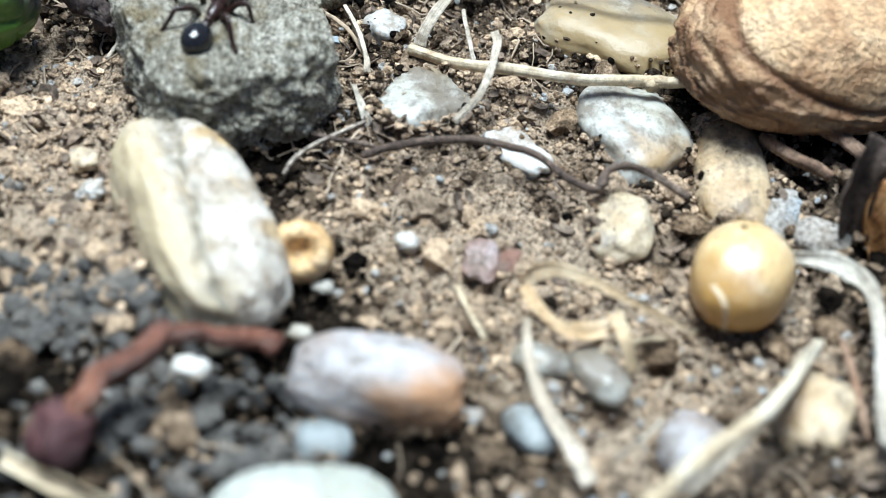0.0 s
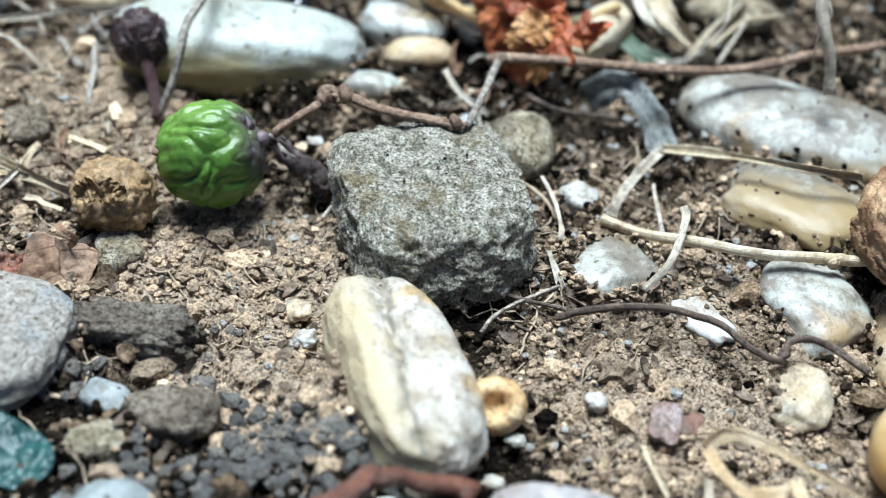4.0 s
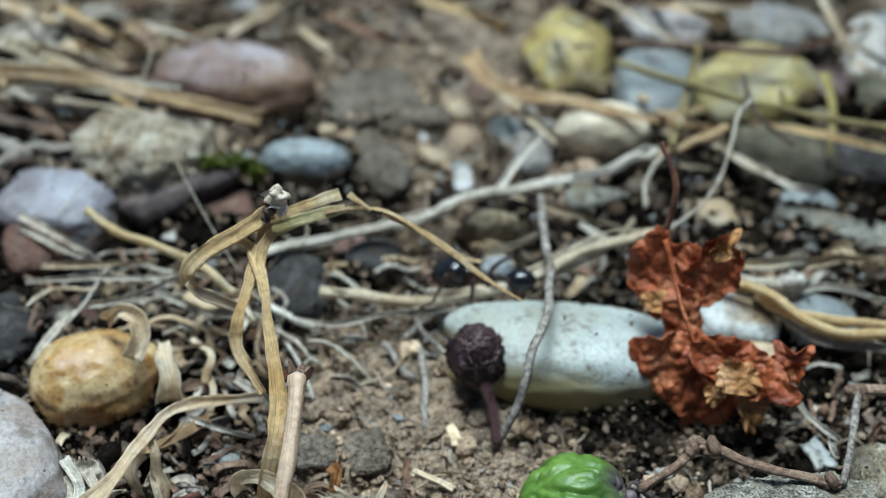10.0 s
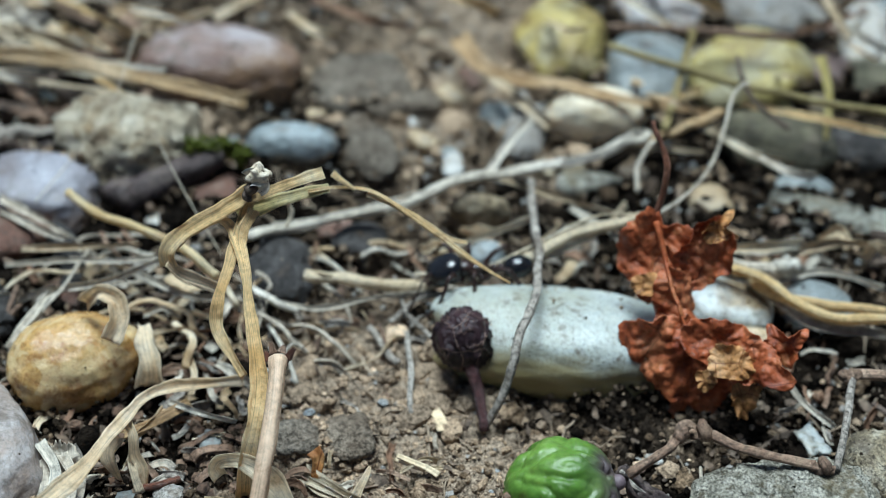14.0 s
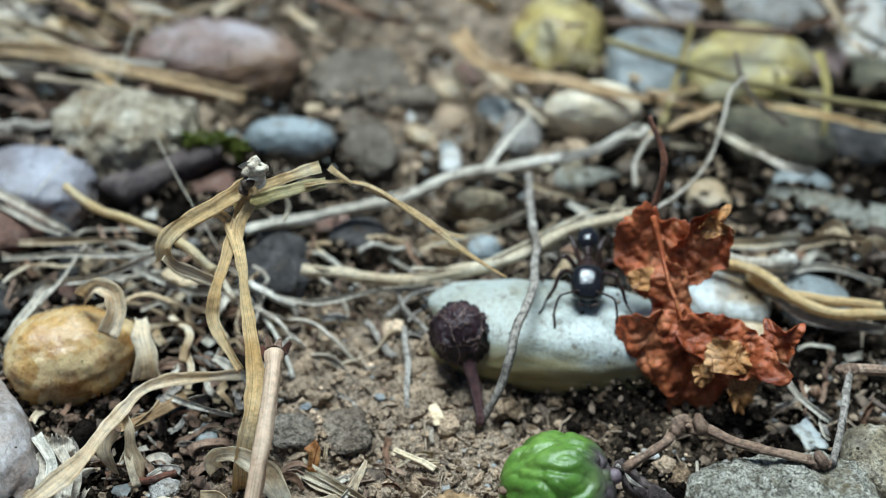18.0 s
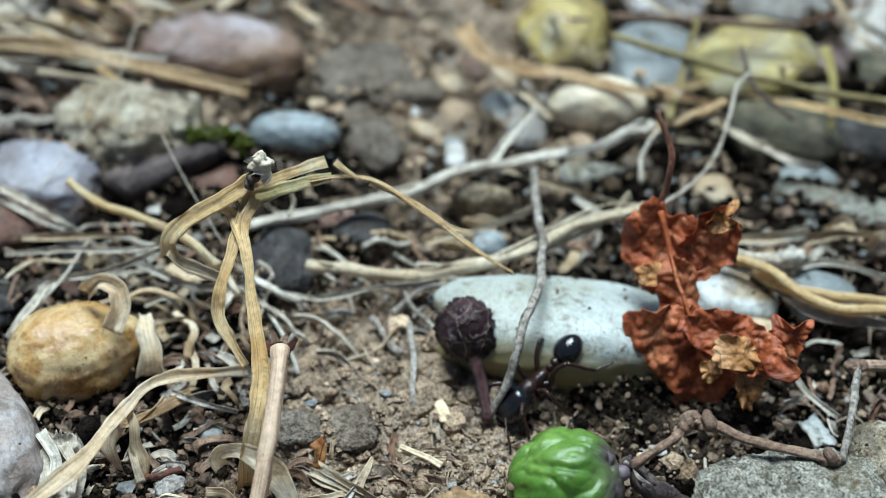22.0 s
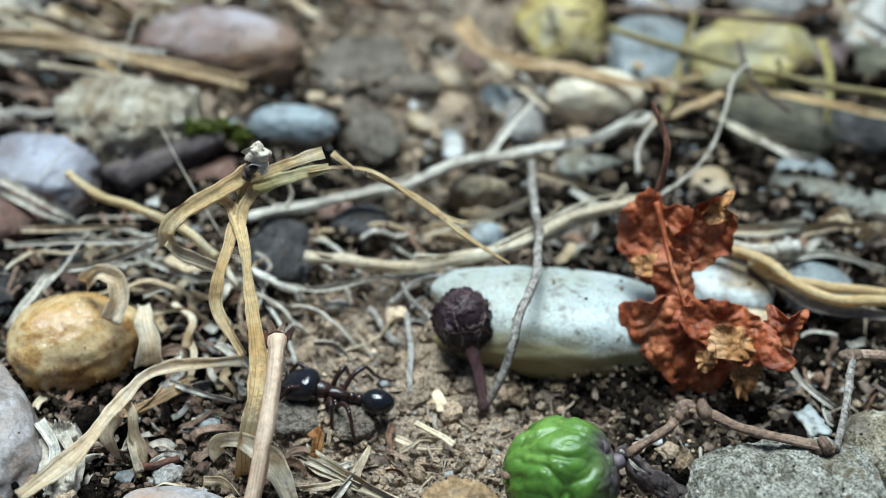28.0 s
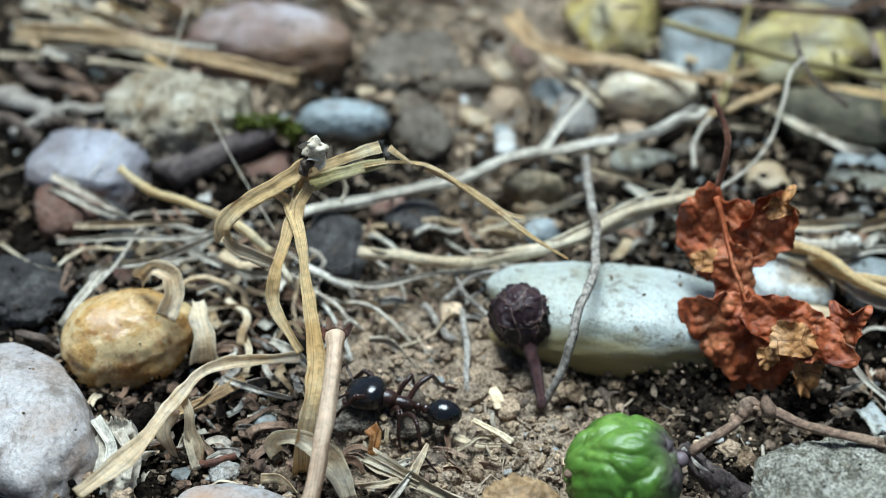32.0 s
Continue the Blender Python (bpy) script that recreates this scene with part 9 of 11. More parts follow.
pebble('small tan pebble in the litter', (0.17, 15.47, 0.03), (0.2, 0.11, 0.08), 36, tan_stone, p=2.3, a=0.15, b=0.05, sub=3, group='small pebbles in the litter')
pebble('small blue-grey pebble in the litter', (-6.51, 13.3, 0.03), (0.13, 0.11, 0.07), 89, slate, p=3.4, a=0.15, b=0.05, sub=3, group='small pebbles in the litter')
pebble('small olive pebble in the litter', (-1.26, 14.77, 0.02), (0.12, 0.08, 0.05), -53, olive_stone, p=3.4, a=0.15, b=0.05, sub=3, group='small pebbles in the litter')
pebble('small pale grey pebble in the litter', (-6.7, 14.89, 0.02), (0.14, 0.09, 0.05), -9, pale_rock, p=2.3, a=0.15, b=0.05, sub=3, group='small pebbles in the litter')
pebble('small blue-grey pebble in the litter', (-8.47, 15.16, 0.02), (0.09, 0.06, 0.04), 58, slate, p=3.4, a=0.15, b=0.05, sub=3, group='small pebbles in the litter')
pebble('small blue-grey pebble in the litter', (0.29, 17.9, 0.03), (0.21, 0.14, 0.09), -57, slate, p=2.8, a=0.15, b=0.05, sub=3, group='small pebbles in the litter')
pebble('small dark pebble in the litter', (-3.76, 15.13, 0.02), (0.14, 0.09, 0.06), 34, dark_stone, p=2.8, a=0.15, b=0.05, sub=3, group='small pebbles in the litter')
pebble('small pale grey pebble in the litter', (-3.02, 14.8, 0.03), (0.14, 0.12, 0.07), 71, pale_rock, p=3.4, a=0.15, b=0.05, sub=3, group='small pebbles in the litter')
pebble('small olive pebble in the litter', (-8.31, 15.89, 0.03), (0.15, 0.11, 0.07), 80, olive_stone, p=3.4, a=0.15, b=0.05, sub=3, group='small pebbles in the litter')
pebble('small red-brown pebble in the litter', (-4.45, 15.54, 0.03), (0.18, 0.1, 0.07), -44, brown_stone, p=2.8, a=0.15, b=0.05, sub=3, group='small pebbles in the litter')
pebble('small red-brown pebble in the litter', (-0.37, 17.34, 0.03), (0.16, 0.11, 0.07), 27, brown_stone, p=2.8, a=0.15, b=0.05, sub=3, group='small pebbles in the litter')
pebble('small grey lump of soil', (-6.95, 15.97, 0.03), (0.13, 0.1, 0.07), -43, clay, p=2.8, a=0.15, b=0.05, sub=3, group='small pebbles in the litter')
pebble('small tan pebble in the litter', (-4.59, 15.17, 0.04), (0.19, 0.15, 0.1), -43, tan_stone, p=2.3, a=0.15, b=0.05, sub=3, group='small pebbles in the litter')
pebble('small pale grey pebble in the litter', (-2.52, 16.11, 0.02), (0.11, 0.09, 0.06), 57, pale_rock, p=2.8, a=0.15, b=0.05, sub=3, group='small pebbles in the litter')
pebble('small olive pebble in the litter', (-9.49, 15.23, 0.03), (0.14, 0.1, 0.06), -79, olive_stone, p=2.3, a=0.15, b=0.05, sub=3, group='small pebbles in the litter')
pebble('small tan pebble in the litter', (-2.77, 14.61, 0.02), (0.1, 0.06, 0.04), -46, tan_stone, p=2.3, a=0.15, b=0.05, sub=3, group='small pebbles in the litter')
pebble('small pale grey pebble in the litter', (-2.49, 15.17, 0.02), (0.12, 0.09, 0.06), -52, pale_rock, p=2.3, a=0.15, b=0.05, sub=3, group='small pebbles in the litter')
pebble('small pale grey pebble in the litter', (0.06, 17.62, 0.04), (0.2, 0.17, 0.1), 47, pale_rock, p=2.8, a=0.15, b=0.05, sub=3, group='small pebbles in the litter')
pebble('small grey lump of soil', (-8.04, 14.92, 0.03), (0.13, 0.1, 0.07), 74, clay, p=3.4, a=0.15, b=0.05, sub=3, group='small pebbles in the litter')
pebble('small grey lump of soil', (-8.29, 16.16, 0.05), (0.21, 0.18, 0.11), -38, clay, p=3.4, a=0.15, b=0.05, sub=3, group='small pebbles in the litter')
pebble('small olive pebble in the litter', (-3.21, 14.11, 0.03), (0.15, 0.14, 0.09), 27, olive_stone, p=3.4, a=0.15, b=0.05, sub=3, group='small pebbles in the litter')
pebble('small olive pebble in the litter', (-5.78, 13.63, 0.02), (0.08, 0.06, 0.04), -35, olive_stone, p=2.8, a=0.15, b=0.05, sub=3, group='small pebbles in the litter')
pebble('small dark pebble in the litter', (-5.74, 14.43, 0.02), (0.1, 0.08, 0.06), -46, dark_stone, p=3.4, a=0.15, b=0.05, sub=3, group='small pebbles in the litter')
pebble('small grey lump of soil', (-8.61, 12.92, 0.02), (0.09, 0.06, 0.04), 53, clay, p=2.3, a=0.15, b=0.05, sub=3, group='small pebbles in the litter')
pebble('small grey lump of soil', (-6.98, 16.15, 0.04), (0.16, 0.15, 0.09), 86, clay, p=2.8, a=0.15, b=0.05, sub=3, group='small pebbles in the litter')
pebble('small pale grey pebble in the litter', (-9.52, 15.77, 0.03), (0.18, 0.15, 0.08), 6, pale_rock, p=3.4, a=0.15, b=0.05, sub=3, group='small pebbles in the litter')
pebble('small pale grey pebble in the litter', (-7.43, 16.73, 0.04), (0.2, 0.19, 0.11), 34, pale_rock, p=2.8, a=0.15, b=0.05, sub=3, group='small pebbles in the litter')
pebble('small blue-grey pebble in the litter', (-2.52, 17.36, 0.02), (0.13, 0.09, 0.06), -65, slate, p=2.3, a=0.15, b=0.05, sub=3, group='small pebbles in the litter')
pebble('small pale grey pebble in the litter', (-3.7, 14.94, 0.04), (0.2, 0.15, 0.11), 61, pale_rock, p=2.3, a=0.15, b=0.05, sub=3, group='small pebbles in the litter')
pebble('small grey lump of soil', (-8.26, 13.86, 0.03), (0.18, 0.12, 0.07), 35, clay, p=2.8, a=0.15, b=0.05, sub=3, group='small pebbles in the litter')
pebble('small dark pebble in the litter', (-2.58, 16.7, 0.02), (0.12, 0.08, 0.05), 57, dark_stone, p=3.4, a=0.15, b=0.05, sub=3, group='small pebbles in the litter')
pebble('small olive pebble in the litter', (-3.48, 14.09, 0.03), (0.14, 0.1, 0.07), -42, olive_stone, p=2.3, a=0.15, b=0.05, sub=3, group='small pebbles in the litter')

# ---- fine white rootlets in the litter ----
root_rng = random.Random(31)
for k in range(26):
    x, y = root_rng.uniform(-7.6, -4.2), root_rng.uniform(10.4, 12.4)
    an, bow = root_rng.uniform(-0.6, 0.6) + (math.pi if k % 2 else 0), root_rng.uniform(-0.5, 0.5)
    length, line = root_rng.uniform(0.5, 1.3), []
    for i in range(5):
        line.append((x, y, gz(x, y) + 0.03 + 0.16 * math.sin(math.pi * i / 4) * root_rng.uniform(0.4, 1.4)))
        x, y, an = x + math.cos(an) * length / 4, y + math.sin(an) * length / 4, an + bow * root_rng.uniform(0.3, 1.4)
    stalk("rootlet", "fine white curved rootlet in the litter", line, root_rng.uniform(0.011, 0.022), pale_straw if k % 3 else husk, category="root", group="rootlets in the litter", rough=0.3)

# ---- litter on the far side ----
stalk('straw', 'pale straw standing in the soil', [(2.01, 11.7, 1.93), (2.06, 11.5, 1.66), (2.17, 11.2, 1.21), (2.32, 10.95, 0.65)], 0.055, pale_straw, rough=0.15, fibres=2)
stalk('rootlet', 'fine pale fibre arched over the soil', [(1.09, 11.6, 0.38), (1.41, 11.8, 0.73), (1.5, 12.1, 0.87), (1.9, 12.2, 0.88), (2.17, 12.3, 1.01)], 0.012, pale_straw, category='root')
pebble('glossy round yellow pebble', (1.08, 14.3, 0.42), (0.64, 0.52, 0.55), -5, glossy_yellow, p=2.15, a=0.02, sub=5)
pebble('small yellow pebble lying on the soil', (0.87, 13.66, 0.13), (0.31, 0.25, 0.2), -4, glossy_yellow)
blade('bark_strip', 'dark splintered bark strip', [(-0.28, 13.18, 0.2), (0.57, 13.04, 0.3), (1.39, 13.26, 0.35), (2.07, 13.56, 0.3)], 0.339, black_twig, category='bark', cup=0.4, thick=0.05)
pebble('flat brownish grey slab', (-0.3, 13.76, 0.04), (0.71, 0.18, 0.11), 1, grey_rock, p=3.2)
pebble('flat olive pebble lying on the soil', (1.6, 13.11, 0.07), (0.48, 0.22, 0.14), -8, olive_stone, p=2.8)
pebble('plump cream seed pod with a wrinkled skin', (0.26, 12.21, 0.2), (0.52, 0.22, 0.25), 61, pod, p=2.1, a=0.1, b=0.02, sub=5, name='seed_pod', category='seed pod')
blade('dry_grass', 'curled pale dry leaf', [(0.81, 12.7, 0.4), (0.96, 12.38, 0.35), (1.25, 12.18, 0.2), (1.42, 12.12, 0.1)], 0.215, husk, cup=0.9, twist=(0, 50))
blade('leaf_scrap', 'dull green leaf scrap', [(0.55, 12.19, 0.2), (0.72, 12.02, 0.15), (1, 11.91, 0.1)], 0.247, dull_leaf, category='leaf', cup=0.4, taper=(0.6, 0.8))
stalk('straw', 'bent yellow straw lying on the soil', [(-1.9, 12.42, 0.5), (-1.38, 12.26, 0.5), (-0.96, 11.99, 0.45), (-0.47, 11.91, 0.45), (-0.06, 12.02, 0.45), (0.46, 12.31, 0.5)], 0.048, gold_straw)
blade('straw', 'bent pale straw lying on the soil', [(-1.44, 12.36, 0.35), (-0.9, 11.97, 0.3), (-0.2, 11.92, 0.3)], 0.093, pale_straw, category='straw', cup=1.1, thick=0.02, twist=(-25, 30), ragged=0.35, taper=(1, 0.85))
blade('straw', 'thin straw lying on the soil', [(1.73, 13.06, 0.3), (1.34, 12.33, 0.3), (1.14, 11.99, 0.2)], 0.056, straw, category='straw', cup=1.1, thick=0.02, twist=(-25, 30), ragged=0.35, taper=(1, 0.85))
blade('straw', 'tan straw lying on the soil', [(1.46, 15, 0.8), (1.77, 14.25, 0.6), (2.23, 13.96, 0.5)], 0.148, straw, category='straw', cup=1.1, thick=0.02, twist=(-25, 30), ragged=0.35, taper=(1, 0.85))
pebble('dark blue pebble lying on the soil', (-0.88, 14.19, 0.05), (0.33, 0.21, 0.12), 3, slate)
pebble('cream pebble lying on the soil', (-1.78, 13.79, 0.06), (0.24, 0.24, 0.14), -83, tan_stone)
blade('dry_leaf', 'grey translucent dry leaf arched over the soil', [(0.21, 11.22, 0.12), (0.33, 11.17, 0.3), (0.55, 11.09, 0.42), (0.73, 10.91, 0.34), (0.84, 10.82, 0.2), (0.91, 10.65, 0.05)], 0.377, grey_leaf, category='leaf', cup=0.5, taper=(0.6, 0.8))
stalk('rootlet', 'thin dark rootlet lying on the soil', [(-0.34, 11.18, 0.15), (-0.06, 10.94, 0.2), (0.51, 10.99, 0.12)], 0.023, black_twig, category='root')
stalk('straw', 'thin straw lying on the soil', [(1.37, 12.19, 0.2), (1.68, 12.55, 0.3), (2.07, 12.73, 0.3)], 0.022, straw)
stalk('straw', 'thin straw lying on the soil', [(1.44, 12.06, 0.1), (1.63, 12.39, 0.3), (1.74, 12.66, 0.3)], 0.019, pale_straw)
blade('straw', 'thin bleached straw in the litter', [(-8.55, 12.19, 0.3), (-8.05, 11.93, 0.35), (-7.65, 11.85, 0.3), (-7.21, 11.64, 0.2)], 0.067, pale_straw, category='straw', cup=1.1, thick=0.02, twist=(-25, 30), ragged=0.35, taper=(1, 0.85))
blade('straw', 'thin tan straw in the litter', [(-8.14, 11.68, 0.3), (-7.59, 11.7, 0.4), (-7.03, 11.84, 0.4)], 0.054, straw, category='straw', cup=1.1, thick=0.02, twist=(-25, 30), ragged=0.35, taper=(1, 0.85))
stalk('straw', 'thin bleached straw in the litter', [(-7.72, 10.81, 0.25), (-7.54, 11.12, 0.4), (-7.47, 11.68, 0.4)], 0.018, pale_straw, rough=0.25, flat=0.6)
blade('straw', 'thin bleached straw in the litter', [(-7.01, 11.56, 0.3), (-6.6, 11.29, 0.4), (-6.24, 11.29, 0.35), (-5.88, 11.49, 0.3)], 0.076, pale_straw, category='straw', cup=1.1, thick=0.02, twist=(-25, 30), ragged=0.35, taper=(1, 0.85))
stalk('straw', 'papery dry strip in the litter', [(-7, 11.03, 0.3), (-6.71, 11.12, 0.4), (-6.41, 11.13, 0.3), (-6.3, 11, 0.2)], 0.03, husk, rough=0.25, flat=0.6)
stalk('straw', 'thin tan straw in the litter', [(-8.09, 11.14, 0.3), (-7.9, 11.35, 0.35), (-7.55, 11.41, 0.35), (-7.34, 11.74, 0.3)], 0.021, straw, rough=0.25, flat=0.6)
stalk('straw', 'papery dry strip in the litter', [(-6.6, 11.33, 0.5), (-6.33, 11.12, 0.6), (-6.07, 11.27, 0.5), (-5.95, 11.18, 0.4)], 0.05, husk, rough=0.25, flat=0.6)
blade('straw', 'thin tan straw in the litter', [(-3.74, 12.11, 0.4), (-3.24, 12.3, 0.45), (-2.85, 12.64, 0.5), (-2.62, 13.1, 0.5)], 0.055, straw, category='straw', cup=1.1, thick=0.02, twist=(-25, 30), ragged=0.35, taper=(1, 0.85))
blade('straw', 'thin bleached straw in the litter', [(-3.15, 13.05, 0.4), (-2.75, 12.66, 0.5), (-2.52, 12.49, 0.4)], 0.061, pale_straw, category='straw', cup=1.1, thick=0.02, twist=(-25, 30), ragged=0.35, taper=(1, 0.85))
stalk('straw', 'papery dry strip in the litter', [(-6.49, 11.02, 0.25), (-6.26, 10.79, 0.3), (-6.25, 10.54, 0.2)], 0.035, husk, rough=0.25, flat=0.6)
stalk('straw', 'papery dry strip in the litter', [(-6.34, 11.14, 0.3), (-6.1, 11.04, 0.3), (-5.94, 10.88, 0.2)], 0.025, husk, rough=0.25, flat=0.6)
blade('straw', 'thin bleached straw in the litter', [(-1.78, 12.5, 0.3), (-1.26, 12.43, 0.3), (-0.73, 12.68, 0.3), (-0.18, 12.54, 0.3)], 0.073, pale_straw, category='straw', cup=1.1, thick=0.02, twist=(-25, 30), ragged=0.35, taper=(1, 0.85))
blade('straw', 'thin tan straw in the litter', [(-1.04, 12.87, 0.3), (-0.64, 12.99, 0.4), (-0.15, 13.15, 0.3)], 0.098, straw, category='straw', cup=1.1, thick=0.02, twist=(-25, 30), ragged=0.35, taper=(1, 0.85))
stalk('root', 'gnarled dark root in the litter', [(-8.18, 13.81, 0.11), (-7.92, 13.84, 0.36), (-7.76, 14.07, 0.22), (-7.66, 14.42, 0.15)], 0.026, grey_stick, category='root', rough=0.3, wander=0.8, group='gnarled roots in the litter')
stalk('root', 'gnarled dark root in the litter', [(-8.7, 14.58, 0.06), (-8.38, 14.27, 0.31), (-8.31, 14.59, 0.29), (-8.25, 14.81, 0.14)], 0.024, black_twig, category='root', rough=0.3, wander=0.8, group='gnarled roots in the litter')
stalk('root', 'gnarled dark root in the litter', [(-8.78, 14.86, 0.09), (-8.54, 14.61, 0.2), (-8.46, 14.75, 0.19), (-8.37, 14.77, 0.06)], 0.033, black_twig, category='root', rough=0.3, wander=0.8, group='gnarled roots in the litter')
stalk('root', 'gnarled dark root in the litter', [(-9.35, 14.36, 0.09), (-9.2, 14.3, 0.18), (-8.96, 14.07, 0.39), (-9.04, 14.44, 0.16)], 0.055, black_twig, category='root', rough=0.3, wander=0.8, group='gnarled roots in the litter')
stalk('root', 'gnarled dark root in the litter', [(-8.65, 13.36, 0.07), (-8.46, 13.19, 0.26), (-8.31, 13.03, 0.28), (-8.3, 13.19, 0.2)], 0.03, black_twig, category='root', rough=0.3, wander=0.8, group='gnarled roots in the litter')
stalk('root', 'gnarled dark root in the litter', [(-9.76, 14.84, 0.11), (-9.29, 14.3, 0.35), (-9.1, 14.35, 0.34), (-8.91, 14.26, 0.2)], 0.052, black_twig, category='root', rough=0.3, wander=0.8, group='gnarled roots in the litter')
stalk('root', 'gnarled dark root in the litter', [(-8.05, 13.65, 0.15), (-7.78, 13.26, 0.35), (-7.64, 13.19, 0.31), (-7.64, 13.46, 0.06)], 0.037, black_twig, category='root', rough=0.3, wander=0.8, group='gnarled roots in the litter')
stalk('root', 'gnarled dark root in the litter', [(-9.28, 14.24, 0.17), (-9.15, 14.29, 0.23), (-8.99, 14.26, 0.26), (-8.97, 14.49, 0.18)], 0.046, black_twig, category='root', rough=0.3, wander=0.8, group='gnarled roots in the litter')
stalk('root', 'gnarled dark root in the litter', [(-8.82, 13.94, 0.19), (-8.52, 13.85, 0.27), (-8.27, 13.9, 0.36), (-8.15, 14.1, 0.14)], 0.035, brown_twig, category='root', rough=0.3, wander=0.8, group='gnarled roots in the litter')
stalk('root', 'gnarled dark root in the litter', [(-7.77, 12.97, 0.12), (-7.51, 12.72, 0.26), (-7.36, 12.77, 0.2), (-7.18, 12.64, 0.13)], 0.04, brown_twig, category='root', rough=0.3, wander=0.8, group='gnarled roots in the litter')
stalk('root', 'gnarled dark root in the litter', [(-9.58, 14.33, 0.08), (-9.27, 14.19, 0.22), (-9.25, 14.69, 0.15), (-9.09, 14.79, 0.12)], 0.041, brown_twig, category='root', rough=0.3, wander=0.8, group='gnarled roots in the litter')
stalk('root', 'gnarled dark root in the litter', [(-8.44, 13.79, 0.09), (-8.25, 14, 0.19), (-8, 14.03, 0.31), (-7.99, 14.59, 0.1)], 0.03, black_twig, category='root', rough=0.3, wander=0.8, group='gnarled roots in the litter')
stalk('root', 'gnarled dark root in the litter', [(-7.94, 13.44, 0.11), (-7.79, 13.44, 0.22), (-7.69, 13.58, 0.28), (-7.67, 13.83, 0.12)], 0.052, black_twig, category='root', rough=0.3, wander=0.8, group='gnarled roots in the litter')
stalk('root', 'gnarled dark root in the litter', [(-8.07, 13.98, 0.18), (-7.82, 13.98, 0.18), (-7.54, 13.89, 0.18), (-7.28, 13.74, 0.18)], 0.04, black_twig, category='root', rough=0.3, wander=0.8, group='gnarled roots in the litter')
stalk('root', 'gnarled dark root in the litter', [(-9.07, 13.3, 0.08), (-8.99, 13.39, 0.19), (-8.87, 13.34, 0.24), (-8.87, 13.52, 0.15)], 0.023, black_twig, category='root', rough=0.3, wander=0.8, group='gnarled roots in the litter')
stalk('root', 'gnarled dark root in the litter', [(-8.31, 14.15, 0.17), (-8.15, 14.09, 0.24), (-8.02, 14.03, 0.17), (-8, 14.25, 0.05)], 0.036, black_twig, category='root', rough=0.3, wander=0.8, group='gnarled roots in the litter')
stalk('root', 'gnarled dark root in the litter', [(-8.62, 13.43, 0.13), (-8.35, 13.18, 0.37), (-8.28, 13.39, 0.38), (-8.35, 13.85, 0.09)], 0.03, stub_skin, category='root', rough=0.3, wander=0.8, group='gnarled roots in the litter')
stalk('root', 'gnarled dark root in the litter', [(-8.75, 13.16, 0.1), (-8.55, 13.01, 0.2), (-8.41, 13, 0.26), (-8.35, 13.04, 0.08)], 0.028, grey_stick, category='root', rough=0.3, wander=0.8, group='gnarled roots in the litter')
stalk('root', 'gnarled dark root in the litter', [(-8.44, 14.11, 0.09), (-8.21, 14.16, 0.34), (-8.07, 14.37, 0.21), (-8.04, 14.83, 0.13)], 0.053, stub_skin, category='root', rough=0.3, wander=0.8, group='gnarled roots in the litter')
stalk('root', 'gnarled dark root in the litter', [(-9.01, 13.27, 0.15), (-8.77, 13.1, 0.4), (-8.73, 13.24, 0.16), (-8.69, 13.42, 0.14)], 0.044, black_twig, category='root', rough=0.3, wander=0.8, group='gnarled roots in the litter')
stalk('root', 'gnarled dark root in the litter', [(-9.03, 14.9, 0.06), (-8.75, 14.78, 0.22), (-8.36, 14.3, 0.39), (-8.36, 14.72, 0.12)], 0.052, grey_stick, category='root', rough=0.3, wander=0.8, group='gnarled roots in the litter')
stalk('root', 'gnarled dark root in the litter', [(-8.94, 14.45, 0.19), (-8.76, 14.56, 0.25), (-8.59, 14.64, 0.17), (-8.45, 14.77, 0.18)], 0.052, black_twig, category='root', rough=0.3, wander=0.8, group='gnarled roots in the litter')
stalk('root', 'gnarled dark root in the litter', [(-8.18, 13.93, 0.16), (-7.96, 14, 0.26), (-7.74, 14.08, 0.3), (-7.73, 14.65, 0.1)], 0.042, brown_twig, category='root', rough=0.3, wander=0.8, group='gnarled roots in the litter')
stalk('root', 'gnarled dark root in the litter', [(-9.11, 14.47, 0.1), (-8.84, 14.08, 0.35), (-8.89, 14.37, 0.16), (-8.76, 14.25, 0.2)], 0.022, black_twig, category='root', rough=0.3, wander=0.8, group='gnarled roots in the litter')
stalk('root', 'gnarled dark root in the litter', [(-8.66, 13.17, 0.09), (-8.31, 12.82, 0.34), (-8.15, 12.81, 0.19), (-8.02, 12.85, 0.17)], 0.04, black_twig, category='root', rough=0.3, wander=0.8, group='gnarled roots in the litter')
stalk('root', 'gnarled dark root in the litter', [(-8.32, 14.49, 0.16), (-8.03, 14.07, 0.27), (-7.86, 13.94, 0.25), (-7.81, 14.1, 0.12)], 0.053, stub_skin, category='root', rough=0.3, wander=0.8, group='gnarled roots in the litter')
stalk('root', 'gnarled dark root in the litter', [(-9.13, 13.79, 0.15), (-8.91, 13.7, 0.29), (-8.72, 13.67, 0.34), (-8.65, 13.8, 0.17)], 0.046, brown_twig, category='root', rough=0.3, wander=0.8, group='gnarled roots in the litter')
stalk('root', 'gnarled dark root in the litter', [(-8.11, 13.8, 0.09), (-7.95, 13.87, 0.15), (-7.72, 13.77, 0.38), (-7.67, 14.02, 0.17)], 0.029, stub_skin, category='root', rough=0.3, wander=0.8, group='gnarled roots in the litter')
stalk('root', 'gnarled dark root in the litter', [(-8.36, 13.9, 0.07), (-8.03, 13.79, 0.36), (-7.8, 13.84, 0.39), (-7.82, 14.46, 0.05)], 0.028, grey_stick, category='root', rough=0.3, wander=0.8, group='gnarled roots in the litter')
